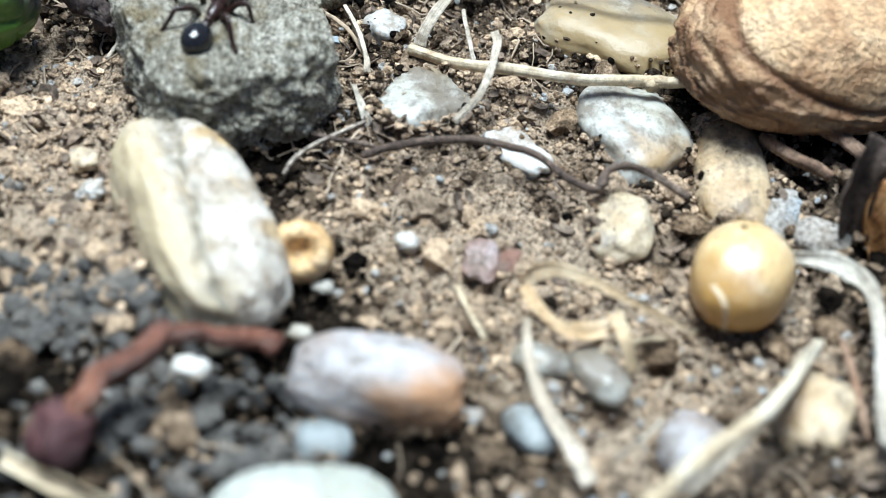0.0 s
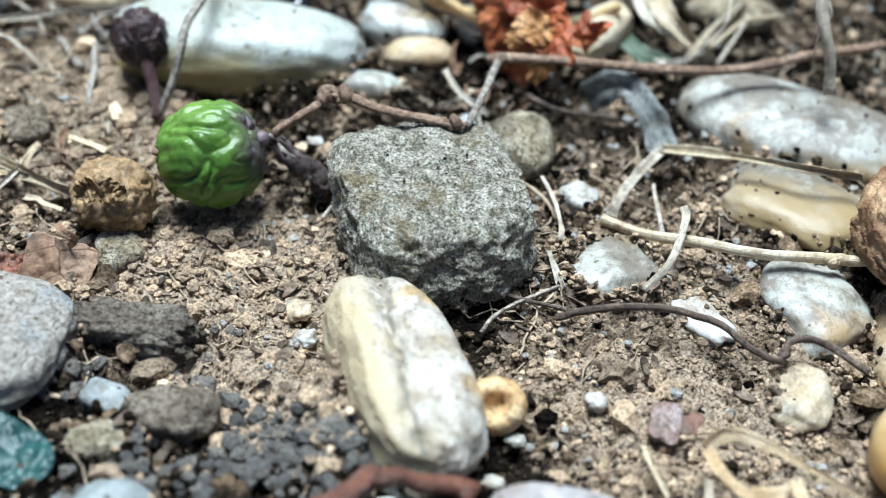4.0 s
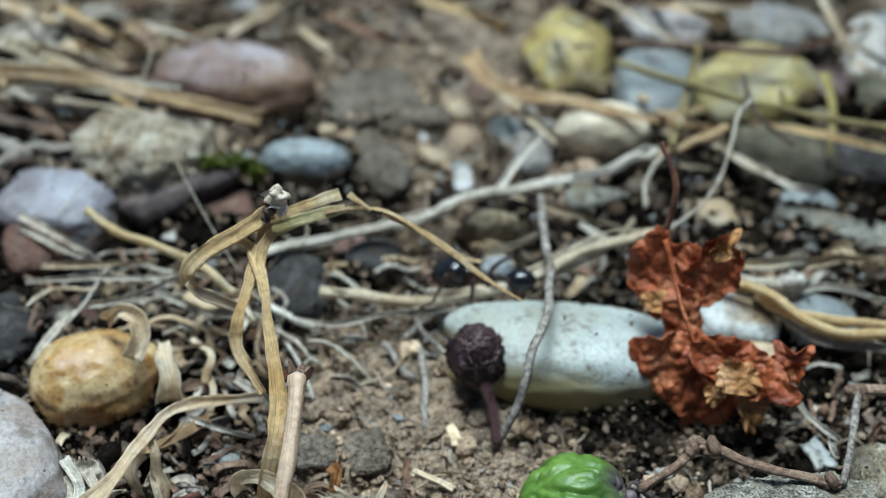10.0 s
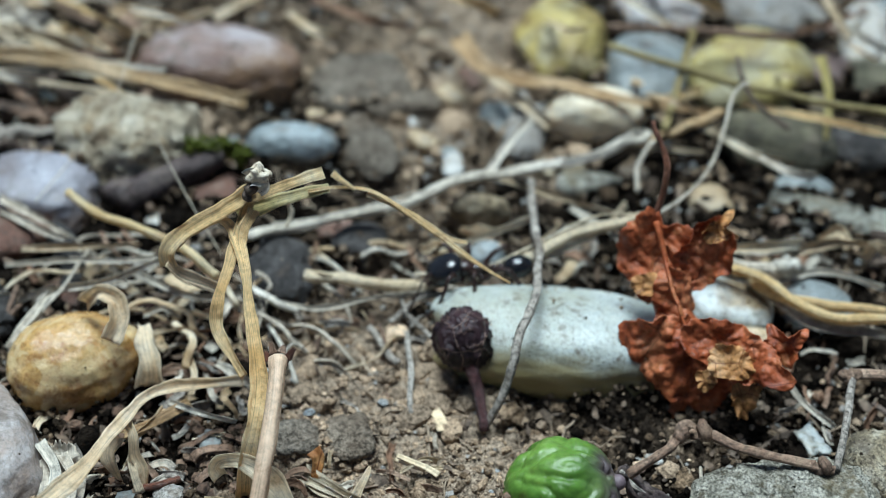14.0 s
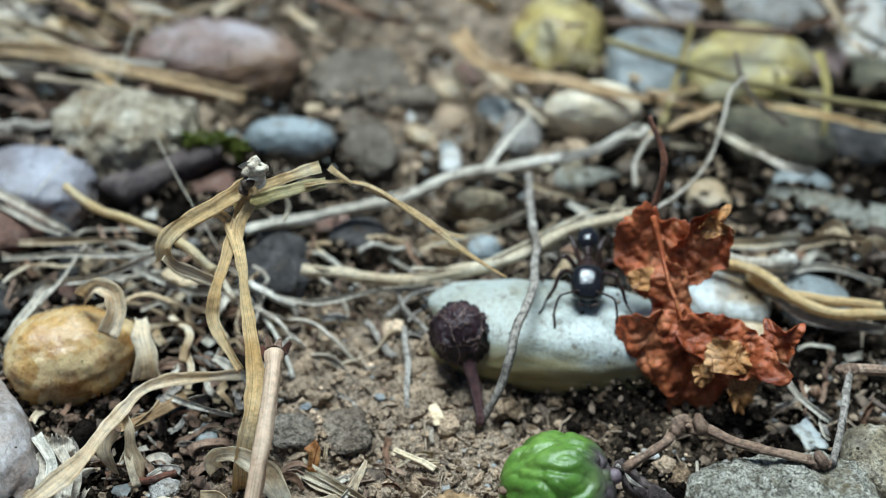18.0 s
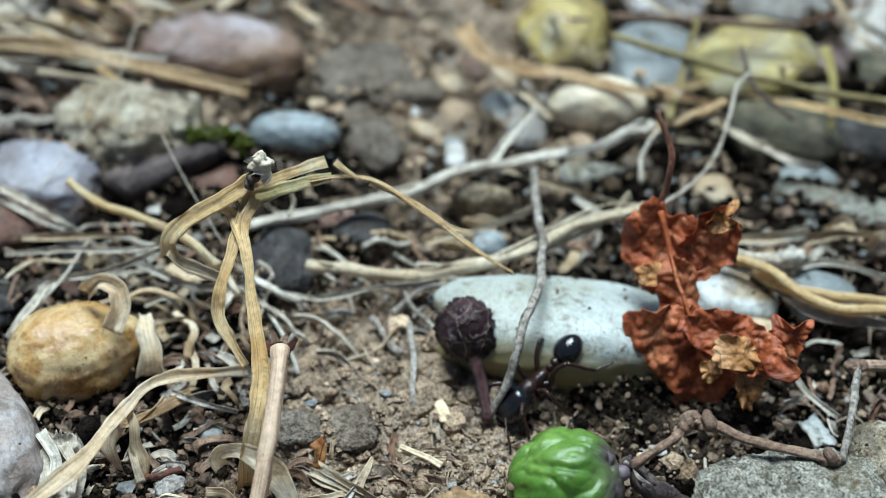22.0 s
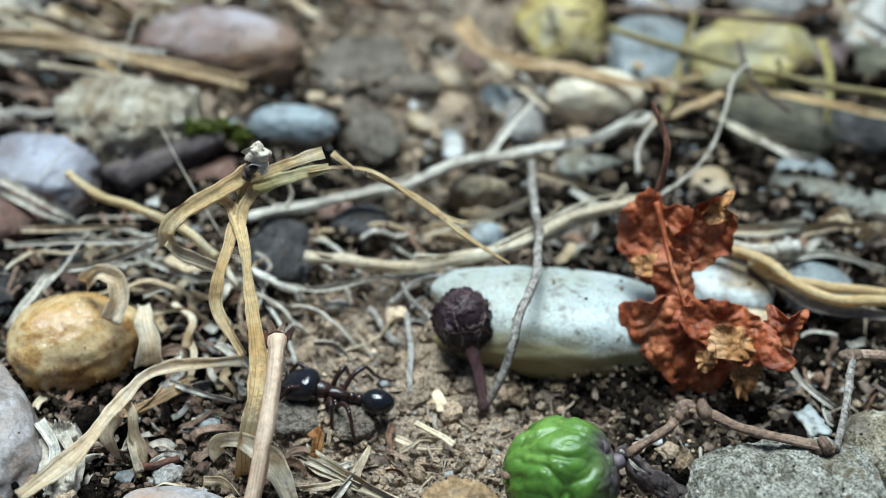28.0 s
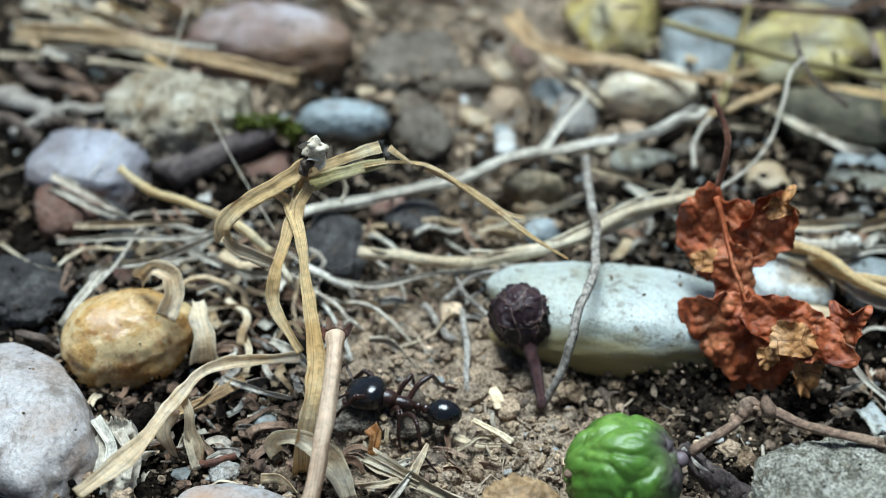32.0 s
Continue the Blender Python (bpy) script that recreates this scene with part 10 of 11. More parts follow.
stalk('root', 'gnarled dark root in the litter', [(-8.76, 13.08, 0.13), (-8.63, 13.02, 0.24), (-8.6, 13.16, 0.15), (-8.54, 13.16, 0.06)], 0.028, black_twig, category='root', rough=0.3, wander=0.8, group='gnarled roots in the litter')

# ---- straw mat and bark in the distance ----
blade('dry_grass', 'broad bleached leaf strip', [(-10.16, 15.94, 0.4), (-9.47, 15.61, 0.5), (-9.07, 15.77, 0.4)], 0.287, husk, cup=0.6, taper=(0.7, 0.6), twist=(-15, 25))
blade('dry_grass', 'broad bleached leaf strip', [(-9.89, 15.19, 0.3), (-9.56, 15.45, 0.4), (-9.42, 16.04, 0.5)], 0.325, pale_straw, cup=0.6, taper=(0.7, 0.6), twist=(-15, 25))
blade('dry_grass', 'bleached dry strip in the litter', [(-9.36, 15.23, 0.35), (-8.87, 15, 0.4), (-8.49, 14.83, 0.35)], 0.153, pale_straw, cup=0.6, taper=(0.7, 0.6), twist=(-15, 25))
blade('dry_grass', 'short bleached dry strip', [(-9.21, 15.96, 0.3), (-8.91, 15.92, 0.4), (-8.57, 15.99, 0.3)], 0.145, pale_straw, cup=0.6, taper=(0.7, 0.6), twist=(-15, 25))
blade('dry_grass', 'tan dry leaf strip', [(-7.31, 15.53, 0.5), (-6.85, 16.1, 0.6), (-6.38, 16.76, 0.7)], 0.183, straw, cup=0.6, taper=(0.7, 0.6), twist=(-15, 25))
blade('dry_grass', 'broad tan leaf strip', [(-8.66, 16.61, 0.3), (-8.11, 16.43, 0.4), (-7.5, 16.74, 0.35)], 0.269, husk, cup=0.6, taper=(0.7, 0.6), twist=(-15, 25))
blade('dry_grass', 'tan dry strip in the litter', [(-8.63, 15.84, 0.25), (-8.04, 15.73, 0.35), (-7.6, 15.81, 0.25)], 0.17, husk, cup=0.6, taper=(0.7, 0.6), twist=(-15, 25))
blade('dry_grass', 'tan dry strip beside the stone', [(-9.48, 14.21, 0.5), (-8.74, 14.15, 0.6), (-8.12, 14.16, 0.6), (-7.76, 14.2, 0.5)], 0.158, straw, cup=0.6, taper=(0.7, 0.6), twist=(-15, 25))
blade('dry_grass', 'thin tan strip in the litter', [(-3.71, 16.77, 0.8), (-3.02, 16.26, 0.9), (-2.22, 15.71, 0.8)], 0.102, straw, cup=0.6, taper=(0.7, 0.6), twist=(-15, 25))
blade('dry_grass', 'narrow dry strip in the litter', [(-0.92, 17.42, 0.9), (-0.69, 16.51, 0.9), (-0.41, 16.07, 0.7)], 0.114, husk, cup=0.6, taper=(0.7, 0.6), twist=(-15, 25))
blade('dry_grass', 'pale flattened straw in the litter', [(-1.81, 12.81, 0.3), (-1.36, 12.85, 0.3), (-1.08, 12.92, 0.3)], 0.113, pale_straw, cup=0.6, taper=(0.7, 0.6), twist=(-15, 25))
blade('dry_grass', 'curled pale scrap in the litter', [(-0.75, 13.1, 0.3), (-0.6, 13.18, 0.4), (-0.47, 13.05, 0.3)], 0.148, husk, cup=0.6, taper=(0.7, 0.6), twist=(-15, 25))
blade('dry_grass', 'curled tan scrap in the litter', [(-0.34, 13.02, 0.2), (-0.25, 13.01, 0.4), (-0.1, 13.03, 0.3)], 0.135, husk, cup=0.6, taper=(0.7, 0.6), twist=(-15, 25))
blade('dry_grass', 'crumpled dry strip in the litter', [(0.27, 12.82, 0.3), (0.64, 12.95, 0.4), (0.86, 12.96, 0.4)], 0.112, husk, cup=0.6, taper=(0.7, 0.6), twist=(-15, 25))
blade('dry_grass', 'twisted dry leaf in the litter', [(0.61, 12.93, 0.4), (0.7, 12.47, 0.35), (1.03, 12.31, 0.25), (1.37, 12.12, 0.1)], 0.184, pale_straw, cup=0.6, taper=(0.7, 0.6), twist=(-15, 25))
blade('dry_grass', 'grey dry strip in the litter', [(0.79, 12.19, 0.1), (0.98, 11.85, 0.2), (1.41, 12.26, 0.2)], 0.096, grey_stick, cup=0.6, taper=(0.7, 0.6), twist=(-15, 25))
blade('dry_grass', 'long yellow dry strip', [(-1.56, 14.66, 0.7), (-0.71, 14.38, 0.8), (0, 14.24, 0.8), (1.56, 14.25, 0.7)], 0.117, gold_straw, cup=0.6, taper=(0.7, 0.6), twist=(-15, 25))
blade('dry_grass', 'thin tan strip in the litter', [(-8.78, 11.45, 0.2), (-8.33, 11.16, 0.25), (-8.08, 11.18, 0.2)], 0.051, straw, cup=0.6, taper=(0.7, 0.6), twist=(-15, 25))
blade('dry_grass', 'thin papery strip in the litter', [(-6.69, 10.79, 0.3), (-6.35, 10.92, 0.3), (-6.15, 10.91, 0.2)], 0.06, husk, cup=0.6, taper=(0.7, 0.6), twist=(-15, 25))
blade('dry_grass', 'papery dry scrap in the litter', [(-6.34, 10.84, 0.1), (-6.14, 10.44, 0.25), (-6.13, 10.27, 0.15)], 0.097, husk, cup=0.6, taper=(0.7, 0.6), twist=(-15, 25))
blade('dry_grass', 'papery dry scrap in the litter', [(-6.1, 10.6, 0.1), (-5.91, 10.21, 0.25), (-5.83, 10.25, 0.15)], 0.077, pale_straw, cup=0.6, taper=(0.7, 0.6), twist=(-15, 25))
blade('dry_grass', 'bleached dry strip in the litter', [(-6.28, 10.13, 0.2), (-5.93, 9.96, 0.3), (-5.66, 10.01, 0.2)], 0.075, pale_straw, cup=0.6, taper=(0.7, 0.6), twist=(-15, 25))
blade('dry_grass', 'thin curled strip in the litter', [(-5.96, 10.66, 0.2), (-5.84, 10.74, 0.35), (-5.72, 10.67, 0.3)], 0.059, husk, cup=0.6, taper=(0.7, 0.6), twist=(-15, 25))
blade('dry_grass', 'crumpled papery strip in the litter', [(-6.47, 9.75, 0.15), (-6.36, 9.37, 0.25), (-6.26, 9.21, 0.1)], 0.119, husk, cup=0.6, taper=(0.7, 0.6), twist=(-15, 25))
blade('dry_grass', 'splintered bleached bark strip', [(-7.11, 9.35, 0.4), (-6.92, 9.16, 0.3), (-6.89, 8.9, 0.2)], 0.154, pale_straw, cup=0.6, taper=(0.7, 0.6), twist=(-15, 25))
blade('dry_grass', 'splintered bleached bark strip', [(-6.91, 9.3, 0.35), (-6.77, 9.13, 0.3), (-6.74, 8.93, 0.2)], 0.135, pale_straw, cup=0.6, taper=(0.7, 0.6), twist=(-15, 25))
blade('dry_grass', 'tiny curled husk in the litter', [(-4.94, 9.81, 0.1), (-4.81, 9.65, 0.2), (-4.8, 9.74, 0.3)], 0.064, husk, cup=0.6, taper=(0.7, 0.6), twist=(-15, 25))
blade('dry_grass', 'thin dry rootlet in the litter', [(-4.81, 11.08, 0.06), (-4.66, 10.85, 0.1), (-4.49, 10.99, 0.06)], 0.035, root_fibre, cup=0.6, taper=(0.7, 0.6), twist=(-15, 25))
stalk('straw', 'dark grey rotten stick', [(-9.55, 14.58, 0.3), (-8.92, 14.24, 0.35), (-8.38, 14.09, 0.3)], 0.065, black_twig, category='straw', rough=0.25)
stalk('rootlet', 'dark gnarled root in the litter', [(-9.61, 14.17, 0.2), (-9.14, 13.8, 0.3), (-8.82, 13.9, 0.2)], 0.088, black_twig, category='root', rough=0.25)
stalk('rootlet', 'grey gnarled root in the litter', [(-9.65, 13.65, 0.2), (-9.17, 13.39, 0.3), (-8.86, 13.34, 0.2)], 0.098, grey_stick, category='root', rough=0.25)
stalk('rootlet', 'thin brown root in the litter', [(-9.26, 14.27, 0.25), (-8.79, 13.86, 0.3), (-8.64, 13.63, 0.2)], 0.047, brown_twig, category='root', rough=0.25)
stalk('rootlet', 'pale grey root in the litter', [(-9.28, 13.03, 0.2), (-9.04, 13.22, 0.3), (-8.79, 13.48, 0.25), (-8.45, 13.61, 0.2)], 0.052, grey_stick, category='root', rough=0.25)
stalk('rootlet', 'dark gnarled root in the litter', [(-9.54, 13.34, 0.15), (-9.12, 13.08, 0.25), (-8.97, 12.96, 0.15)], 0.074, black_twig, category='root', rough=0.25)
stalk('rootlet', 'dark curved rootlet in the litter', [(-7.81, 10.31, 0.1), (-7.92, 10.22, 0.3), (-8.16, 10.3, 0.25)], 0.034, black_twig, category='root', rough=0.25)
stalk('rootlet', 'thin brown rootlet in the litter', [(-8.27, 11.57, 0.25), (-8.03, 11.39, 0.3), (-8, 10.89, 0.2), (-7.93, 11.06, 0.2)], 0.02, brown_twig, category='root', rough=0.25)
stalk('rootlet', 'bleached rootlet in the litter', [(-5.89, 11.53, 0.3), (-5.69, 11.36, 0.35), (-5.43, 11.36, 0.25)], 0.03, pale_straw, category='root', rough=0.25)
stalk('rootlet', 'curled bleached rootlet in the litter', [(-5.9, 11.7, 0.35), (-5.72, 11.52, 0.4), (-5.77, 11.47, 0.3)], 0.02, pale_straw, category='root', rough=0.25)
stalk('rootlet', 'thin grey rootlet in the litter', [(-4.62, 11.46, 0.15), (-4.41, 11.69, 0.25), (-4.11, 11.8, 0.3)], 0.023, grey_stick, category='root', rough=0.25)
stalk('rootlet', 'thin grey rootlet in the litter', [(-4.67, 12.01, 0.2), (-4.48, 11.53, 0.25), (-4.19, 11.31, 0.15)], 0.02, grey_stick, category='root', rough=0.25)
stalk('straw', 'thin broken straw in the litter', [(-5.66, 11.85, 1.2), (-5.59, 11.87, 1), (-5.6, 11.75, 0.9)], 0.018, straw, category='straw', rough=0.25)
stalk('rootlet', 'thin brown rootlet in the litter', [(-7.49, 12.04, 0.3), (-7.31, 11.83, 0.3), (-7.23, 11.8, 0.2)], 0.021, brown_twig, category='root', rough=0.25)
stalk('rootlet', 'fine pale rootlet in the litter', [(-0.07, 9.88, 0.1), (0.06, 9.39, 0.15), (0.09, 9.26, 0.08)], 0.017, pale_straw, category='root', rough=0.25)
stalk('rootlet', 'fine pale rootlet in the litter', [(-0.32, 9.98, 0.1), (-0.11, 9.73, 0.15), (0.07, 9.44, 0.08)], 0.017, root_fibre, category='root', rough=0.25)
stalk('rootlet', 'fine curved pale rootlet', [(-5.98, 11.6, 0.1), (-5.51, 11.01, 0.15), (-5.29, 10.63, 0.08)], 0.019, pale_straw, category='root', rough=0.25)
stalk('rootlet', 'fine pale rootlet in the litter', [(-1.92, 9.19, 0.12), (-1.76, 9.58, 0.2), (-1.79, 10.2, 0.15)], 0.015, pale_straw, category='root', rough=0.25)
stalk('rootlet', 'thin dark rootlet in the litter', [(-0.36, 8.53, 0.1), (-0.08, 8.4, 0.15), (0.24, 8.38, 0.1)], 0.018, black_twig, category='root', rough=0.25)
stalk('rootlet', 'thin grey rootlet in the litter', [(-0.49, 8.08, 0.08), (-0.34, 8.29, 0.15), (0.08, 8.68, 0.1)], 0.016, grey_stick, category='root', rough=0.25)
stalk('rootlet', 'fine pale rootlet in the litter', [(-0.13, 10, 0.15), (0.02, 9.53, 0.2), (0.06, 9.24, 0.1)], 0.018, pale_straw, category='root', rough=0.25)
stalk('rootlet', 'fine pale rootlet in the litter', [(0.83, 10.04, 0.15), (0.87, 9.62, 0.2), (0.91, 9.4, 0.15)], 0.018, pale_straw, category='root', rough=0.25)
blade('straw', 'short bleached strip in the litter', [(-0.03, 9.1, 0.1), (0.05, 8.78, 0.15), (0.12, 8.65, 0.1)], 0.069, pale_straw, category='straw', cup=1.1, thick=0.02, twist=(-25, 30), ragged=0.35, taper=(1, 0.85))
stalk('straw', 'thin tan straw in the litter', [(1.55, 6.46, 0.1), (1.85, 6.58, 0.15), (2.18, 6.7, 0.1)], 0.015, straw, category='straw', rough=0.25)
stalk('straw', 'thin pale straw in the litter', [(1.73, 5.6, 0.2), (1.87, 5.71, 0.25), (2.06, 5.97, 0.15)], 0.014, pale_straw, category='straw', rough=0.25)
pebble('dark crumbly humus clod', (-8.36, 10.95, 0.08), (0.42, 0.34, 0.21), -61, dark_stone, p=2.6, a=0.2, b=0.08, c=0.04, sub=5, name='soil_clod', category='soil')
pebble('pale stone in the distance', (-2.7, 18.13, 0.1), (0.64, 0.34, 0.2), 0, pale_rock)
pebble('white pebble in the distance', (0.3, 16.67, 0.09), (0.65, 0.3, 0.18), 79, white_quartz)
pebble('mauve grey pebble in the distance', (-0.55, 16.25, 0.08), (0.35, 0.32, 0.2), 82, purple_stone)
pebble('dark red stone in the distance', (-1.89, 18.18, 0.08), (0.42, 0.34, 0.2), -3, brown_stone)
pebble('tan stone in the distance', (-10.24, 16.95, 0.07), (0.6, 0.3, 0.17), 26, tan_stone)
pebble('pale soil clod in the distance', (-5.56, 17.44, 0.04), (0.49, 0.38, 0.22), 10, clay, a=0.16, b=0.06, c=0.03)
pebble('pale soil clod in the distance', (-4.63, 17.37, 0.03), (0.31, 0.28, 0.17), 7, clay, a=0.16, b=0.06, c=0.03)
pebble('pale grey soil lump', (-5.51, 14.28, 0.03), (0.27, 0.26, 0.16), -79, clay, a=0.16, b=0.06, c=0.03)
pebble('small cream grit pebble', (-4.95, 14.71, 0.03), (0.17, 0.08, 0.05), -82, white_quartz)
pebble('small white angular pebble', (-4.4, 13.96, 0.04), (0.19, 0.11, 0.07), -84, white_quartz, p=3)
pebble('small pale speckled pebble', (-4.04, 14.87, 0.04), (0.15, 0.12, 0.07), -86, slate)
pebble('small red crumb of stone', (-6.89, 11.41, 0.04), (0.13, 0.09, 0.06), 22, brown_stone)
pebble('small red-brown pebble lying on the soil', (-7.58, 11.35, 0.05), (0.12, 0.1, 0.06), -64, brown_stone)
pebble('small blue-grey pebble lying on the soil', (-5.86, 9.9, 0.03), (0.12, 0.11, 0.07), 20, slate)
pebble('small pale blue angular chip', (-0.84, 10.75, 0.02), (0.15, 0.1, 0.04), -55, blue_quartz, p=3.4, a=0.3, b=0.12)
pebble('small white grit pebble', (-2.16, 10.34, 0.02), (0.07, 0.05, 0.03), -4, white_quartz)

# ---- grit, crumbs and rootlets ----
def bits(name, label, x, y, z, r, mat, rng, sub):
    """One mesh of many small irregular bits at the given places."""
    base, tris = ball(sub)
    base = np.array([tuple(v) for v in base])
    tris = np.array(tris)
    n = len(x)
    shape = 1 + 0.55 * (rng.random((n, len(base), 1)) - 0.5)
    squash = np.stack([rng.uniform(0.7, 1.3, n), rng.uniform(0.7, 1.3, n), rng.uniform(0.5, 0.95, n)], 1)[:, None, :]
    ang = rng.uniform(0, 2 * np.pi, n)
    pts = base[None] * shape * squash * r[:, None, None]
    ca, sa = np.cos(ang)[:, None], np.sin(ang)[:, None]
    px, py = pts[..., 0] * ca - pts[..., 1] * sa, pts[..., 0] * sa + pts[..., 1] * ca
    verts = np.stack([px + x[:, None], py + y[:, None], pts[..., 2] + z[:, None]], -1).reshape(-1, 3) * CM
    faces = (tris[None] + (np.arange(n) * len(base))[:, None, None]).reshape(-1, 3)
    me = bpy.data.meshes.new(name)
    me.from_pydata(verts.tolist(), [], faces.tolist())
    me.materials.append(mat)
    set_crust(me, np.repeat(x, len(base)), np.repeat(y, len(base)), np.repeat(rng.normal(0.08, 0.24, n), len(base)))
    me.polygons.foreach_set("use_smooth", [sub > 2] * len(me.polygons))
    tagged(new(name, me), label, "soil", kind="stuff")


def scatter(name, label, count, radii, mat, seed, sub, box, lift=0.25, spots=()):
    """Many small bits of soil or grit in one mesh, lying on the ground."""
    rng = np.random.default_rng(seed)
    x, y = rng.uniform(box[0], box[1], count), rng.uniform(box[2], box[3], count)
    clump = value_noise(x * 1.3, y * 1.3, seed) + 0.6 * value_noise(x * 3.5, y * 3.5, seed + 1)
    stay = clump + rng.uniform(-0.35, 0.35, count) > -0.12
    if spots:
        near = np.min([((x - a) ** 2 + (y - b) ** 2) / (r * r) for a, b, r in spots], 0)
        stay &= near + rng.uniform(-0.5, 0.5, count) < 1
    x, y = x[stay], y[stay]
    n = len(x)
    r = np.exp(rng.uniform(np.log(radii[0]), np.log(radii[1]), n) - 0.35 * rng.random(n))
    z = ground_height(x, y) + r * lift
    bits(name, label, x, y, z, r, mat, rng, sub)


def bank():
    """Soil banked against the foot of every stone, and crumbs that lie on its top."""
    rng = np.random.default_rng(9)
    xs, ys, zs, rs = [], [], [], []
    for (x, y, z), (a, b, c), yaw, p in STONES:
        foot = int(150 * (a + b))
        an = rng.uniform(0, 2 * np.pi, foot)
        out = rng.normal(0.98, 0.06, foot) + 0.02 / (a + b)
        u, v = a * out * np.cos(an), b * out * np.sin(an)
        top = int(40 * a * b)
        an2, f = rng.uniform(0, 2 * np.pi, top), np.sqrt(rng.random(top)) * 0.85
        u = np.concatenate([u, a * f * np.cos(an2)])
        v = np.concatenate([v, b * f * np.sin(an2)])
        k = math.radians(yaw)
        px, py = x + u * math.cos(k) - v * math.sin(k), y + u * math.sin(k) + v * math.cos(k)
        r = np.exp(rng.uniform(np.log(0.014), np.log(0.05), foot + top))
        r[foot:] *= 0.45
        h = ground_height(px, py) + r * 0.2 + np.concatenate([rng.uniform(0, min(0.12, c * 0.4), foot), np.zeros(top)])
        h[foot:] = z + c * np.maximum(0, 1 - f ** p) ** (1 / p) + r[foot:] * 0.3
        xs.append(px), ys.append(py), zs.append(h), rs.append(r)
    bits("banked_soil", "soil crumbs banked against the stones and strewn over them", *(np.concatenate(q) for q in (xs, ys, zs, rs)), crumb, rng, 1)


build_ground()
bank()
scatter("soil_crumbs", "fine grey-brown soil crumbs and pale grit", 72000, (0.014, 0.06), crumb, 5, 1, (-11.0, 4.5, 4.0, 16.5))
scatter("fine_grit", "fine dark and pale grit on the soil", 26000, (0.009, 0.02), crumb, 25, 1, (-8.5, 3.5, 6.0, 12.0), 0.6)
scatter("soil_clods", "small rounded soil clods and gravel", 3000, (0.06, 0.17), crumb, 6, 2, (-11.5, 5.0, 4.0, 20.0), 0.1)


flake_skin = material("litter_flake", [(0.05, 0.036, 0.026), (0.14, 0.105, 0.078), (0.3, 0.245, 0.185)], 600, 0.7, 0.5, 2600, 0.3, island=True)
gravel = material("grey_gravel", [(0.045, 0.043, 0.041), (0.105, 0.102, 0.098), (0.21, 0.205, 0.196)], 500, 0.7, 0.7, 3000, 0.35, 0.3, 500, mid=900, island=True)
scatter("gravel", "loose grey gravel and rounded grit", 8000, (0.035, 0.1), gravel, 15, 2, (-5.5, 0.8, 3.2, 8.8), 0.3, [(-2.5, 7.6, 0.35), (-2.3, 6.7, 0.6), (-1.6, 6.0, 0.8), (-1.2, 6.5, 0.4), (-2.4, 6.9, 0.4), (-2.4, 6.3, 0.7), (-1.5, 6.5, 0.5), (-0.6, 5.8, 0.6), (-3.4, 7.1, 0.25)])
scatter("red_brown_crumbs", "crumbly red-brown bits of bark and soil", 650, (0.025, 0.08), red_crumb, 19, 1, (-7.6, -4.6, 8.6, 10.6), 0.4, [(-6.6, 10.0, 0.5), (-6.1, 9.6, 0.6), (-5.6, 9.7, 0.45), (-5.2, 9.4, 0.35)])
scatter("pale_grit", "pale grit strewn over the soil", 5200, (0.02, 0.05), pale_rock, 17, 1, (-11.0, 4.5, 4.5, 19.0), 0.4)


def flakes():
    """Thin curled chips of bark, leaf and crust, lying tilted on the soil."""
    rng = np.random.default_rng(77)
    count = 5200
    x, y = rng.uniform(-8.5, 3.8, count), rng.uniform(5.6, 14.0, count)
    stay = value_noise(x * 0.9, y * 0.9, 61) + rng.uniform(-0.4, 0.4, count) > 0.05
    x, y = x[stay], y[stay]
    n = len(x)
    length, wide = np.exp(rng.uniform(np.log(0.05), np.log(0.22), n)), rng.uniform(0.02, 0.075, n)
    an, tilt, roll, sag = rng.uniform(0, 6.28, n), rng.normal(0, 0.35, n), rng.normal(0, 0.6, n), rng.uniform(-0.3, 0.5, n)
    u = np.array([-1, -0.35, 0.35, 1, 1, 0.35, -0.35, -1.0])
    v = np.array([-0.6, -1, -1, -0.5, 0.5, 1, 1, 0.6])
    jag = 1 + 0.5 * (rng.random((n, 8)) - 0.5)
    px, py = u * jag * length[:, None] / 2, v * jag * wide[:, None] / 2
    pz = (u * u) * (sag * length)[:, None] * 0.3 + px * np.tan(np.clip(tilt, -0.7, 0.7))[:, None] + py * np.tan(np.clip(roll, -1, 1))[:, None]
    ca, sa = np.cos(an)[:, None], np.sin(an)[:, None]
    base = (ground_height(x, y) + 0.025)[:, None]
    top = np.stack([x[:, None] + px * ca - py * sa, y[:, None] + px * sa + py * ca, base + pz], -1)
    low = top - np.array([0, 0, 0.014])
    verts = np.concatenate([top, low], 1).reshape(-1, 3) * CM
    ring = [(0, 1, 6, 7), (1, 2, 5, 6), (2, 3, 4, 5), (15, 14, 9, 8), (14, 13, 10, 9), (13, 12, 11, 10)] + [((k + 1) % 8, k, k + 8, (k + 1) % 8 + 8) for k in range(8)]
    faces = (np.array(ring)[None] + (np.arange(n) * 16)[:, None, None]).reshape(-1, 4)
    me = bpy.data.meshes.new("litter_flakes")
    me.from_pydata(verts.tolist(), [], faces.tolist())
    me.materials.append(flake_skin)
    tagged(new("litter_flakes", me), "fine brown and grey chips of bark and leaf on the soil", "litter", kind="stuff")


flakes()


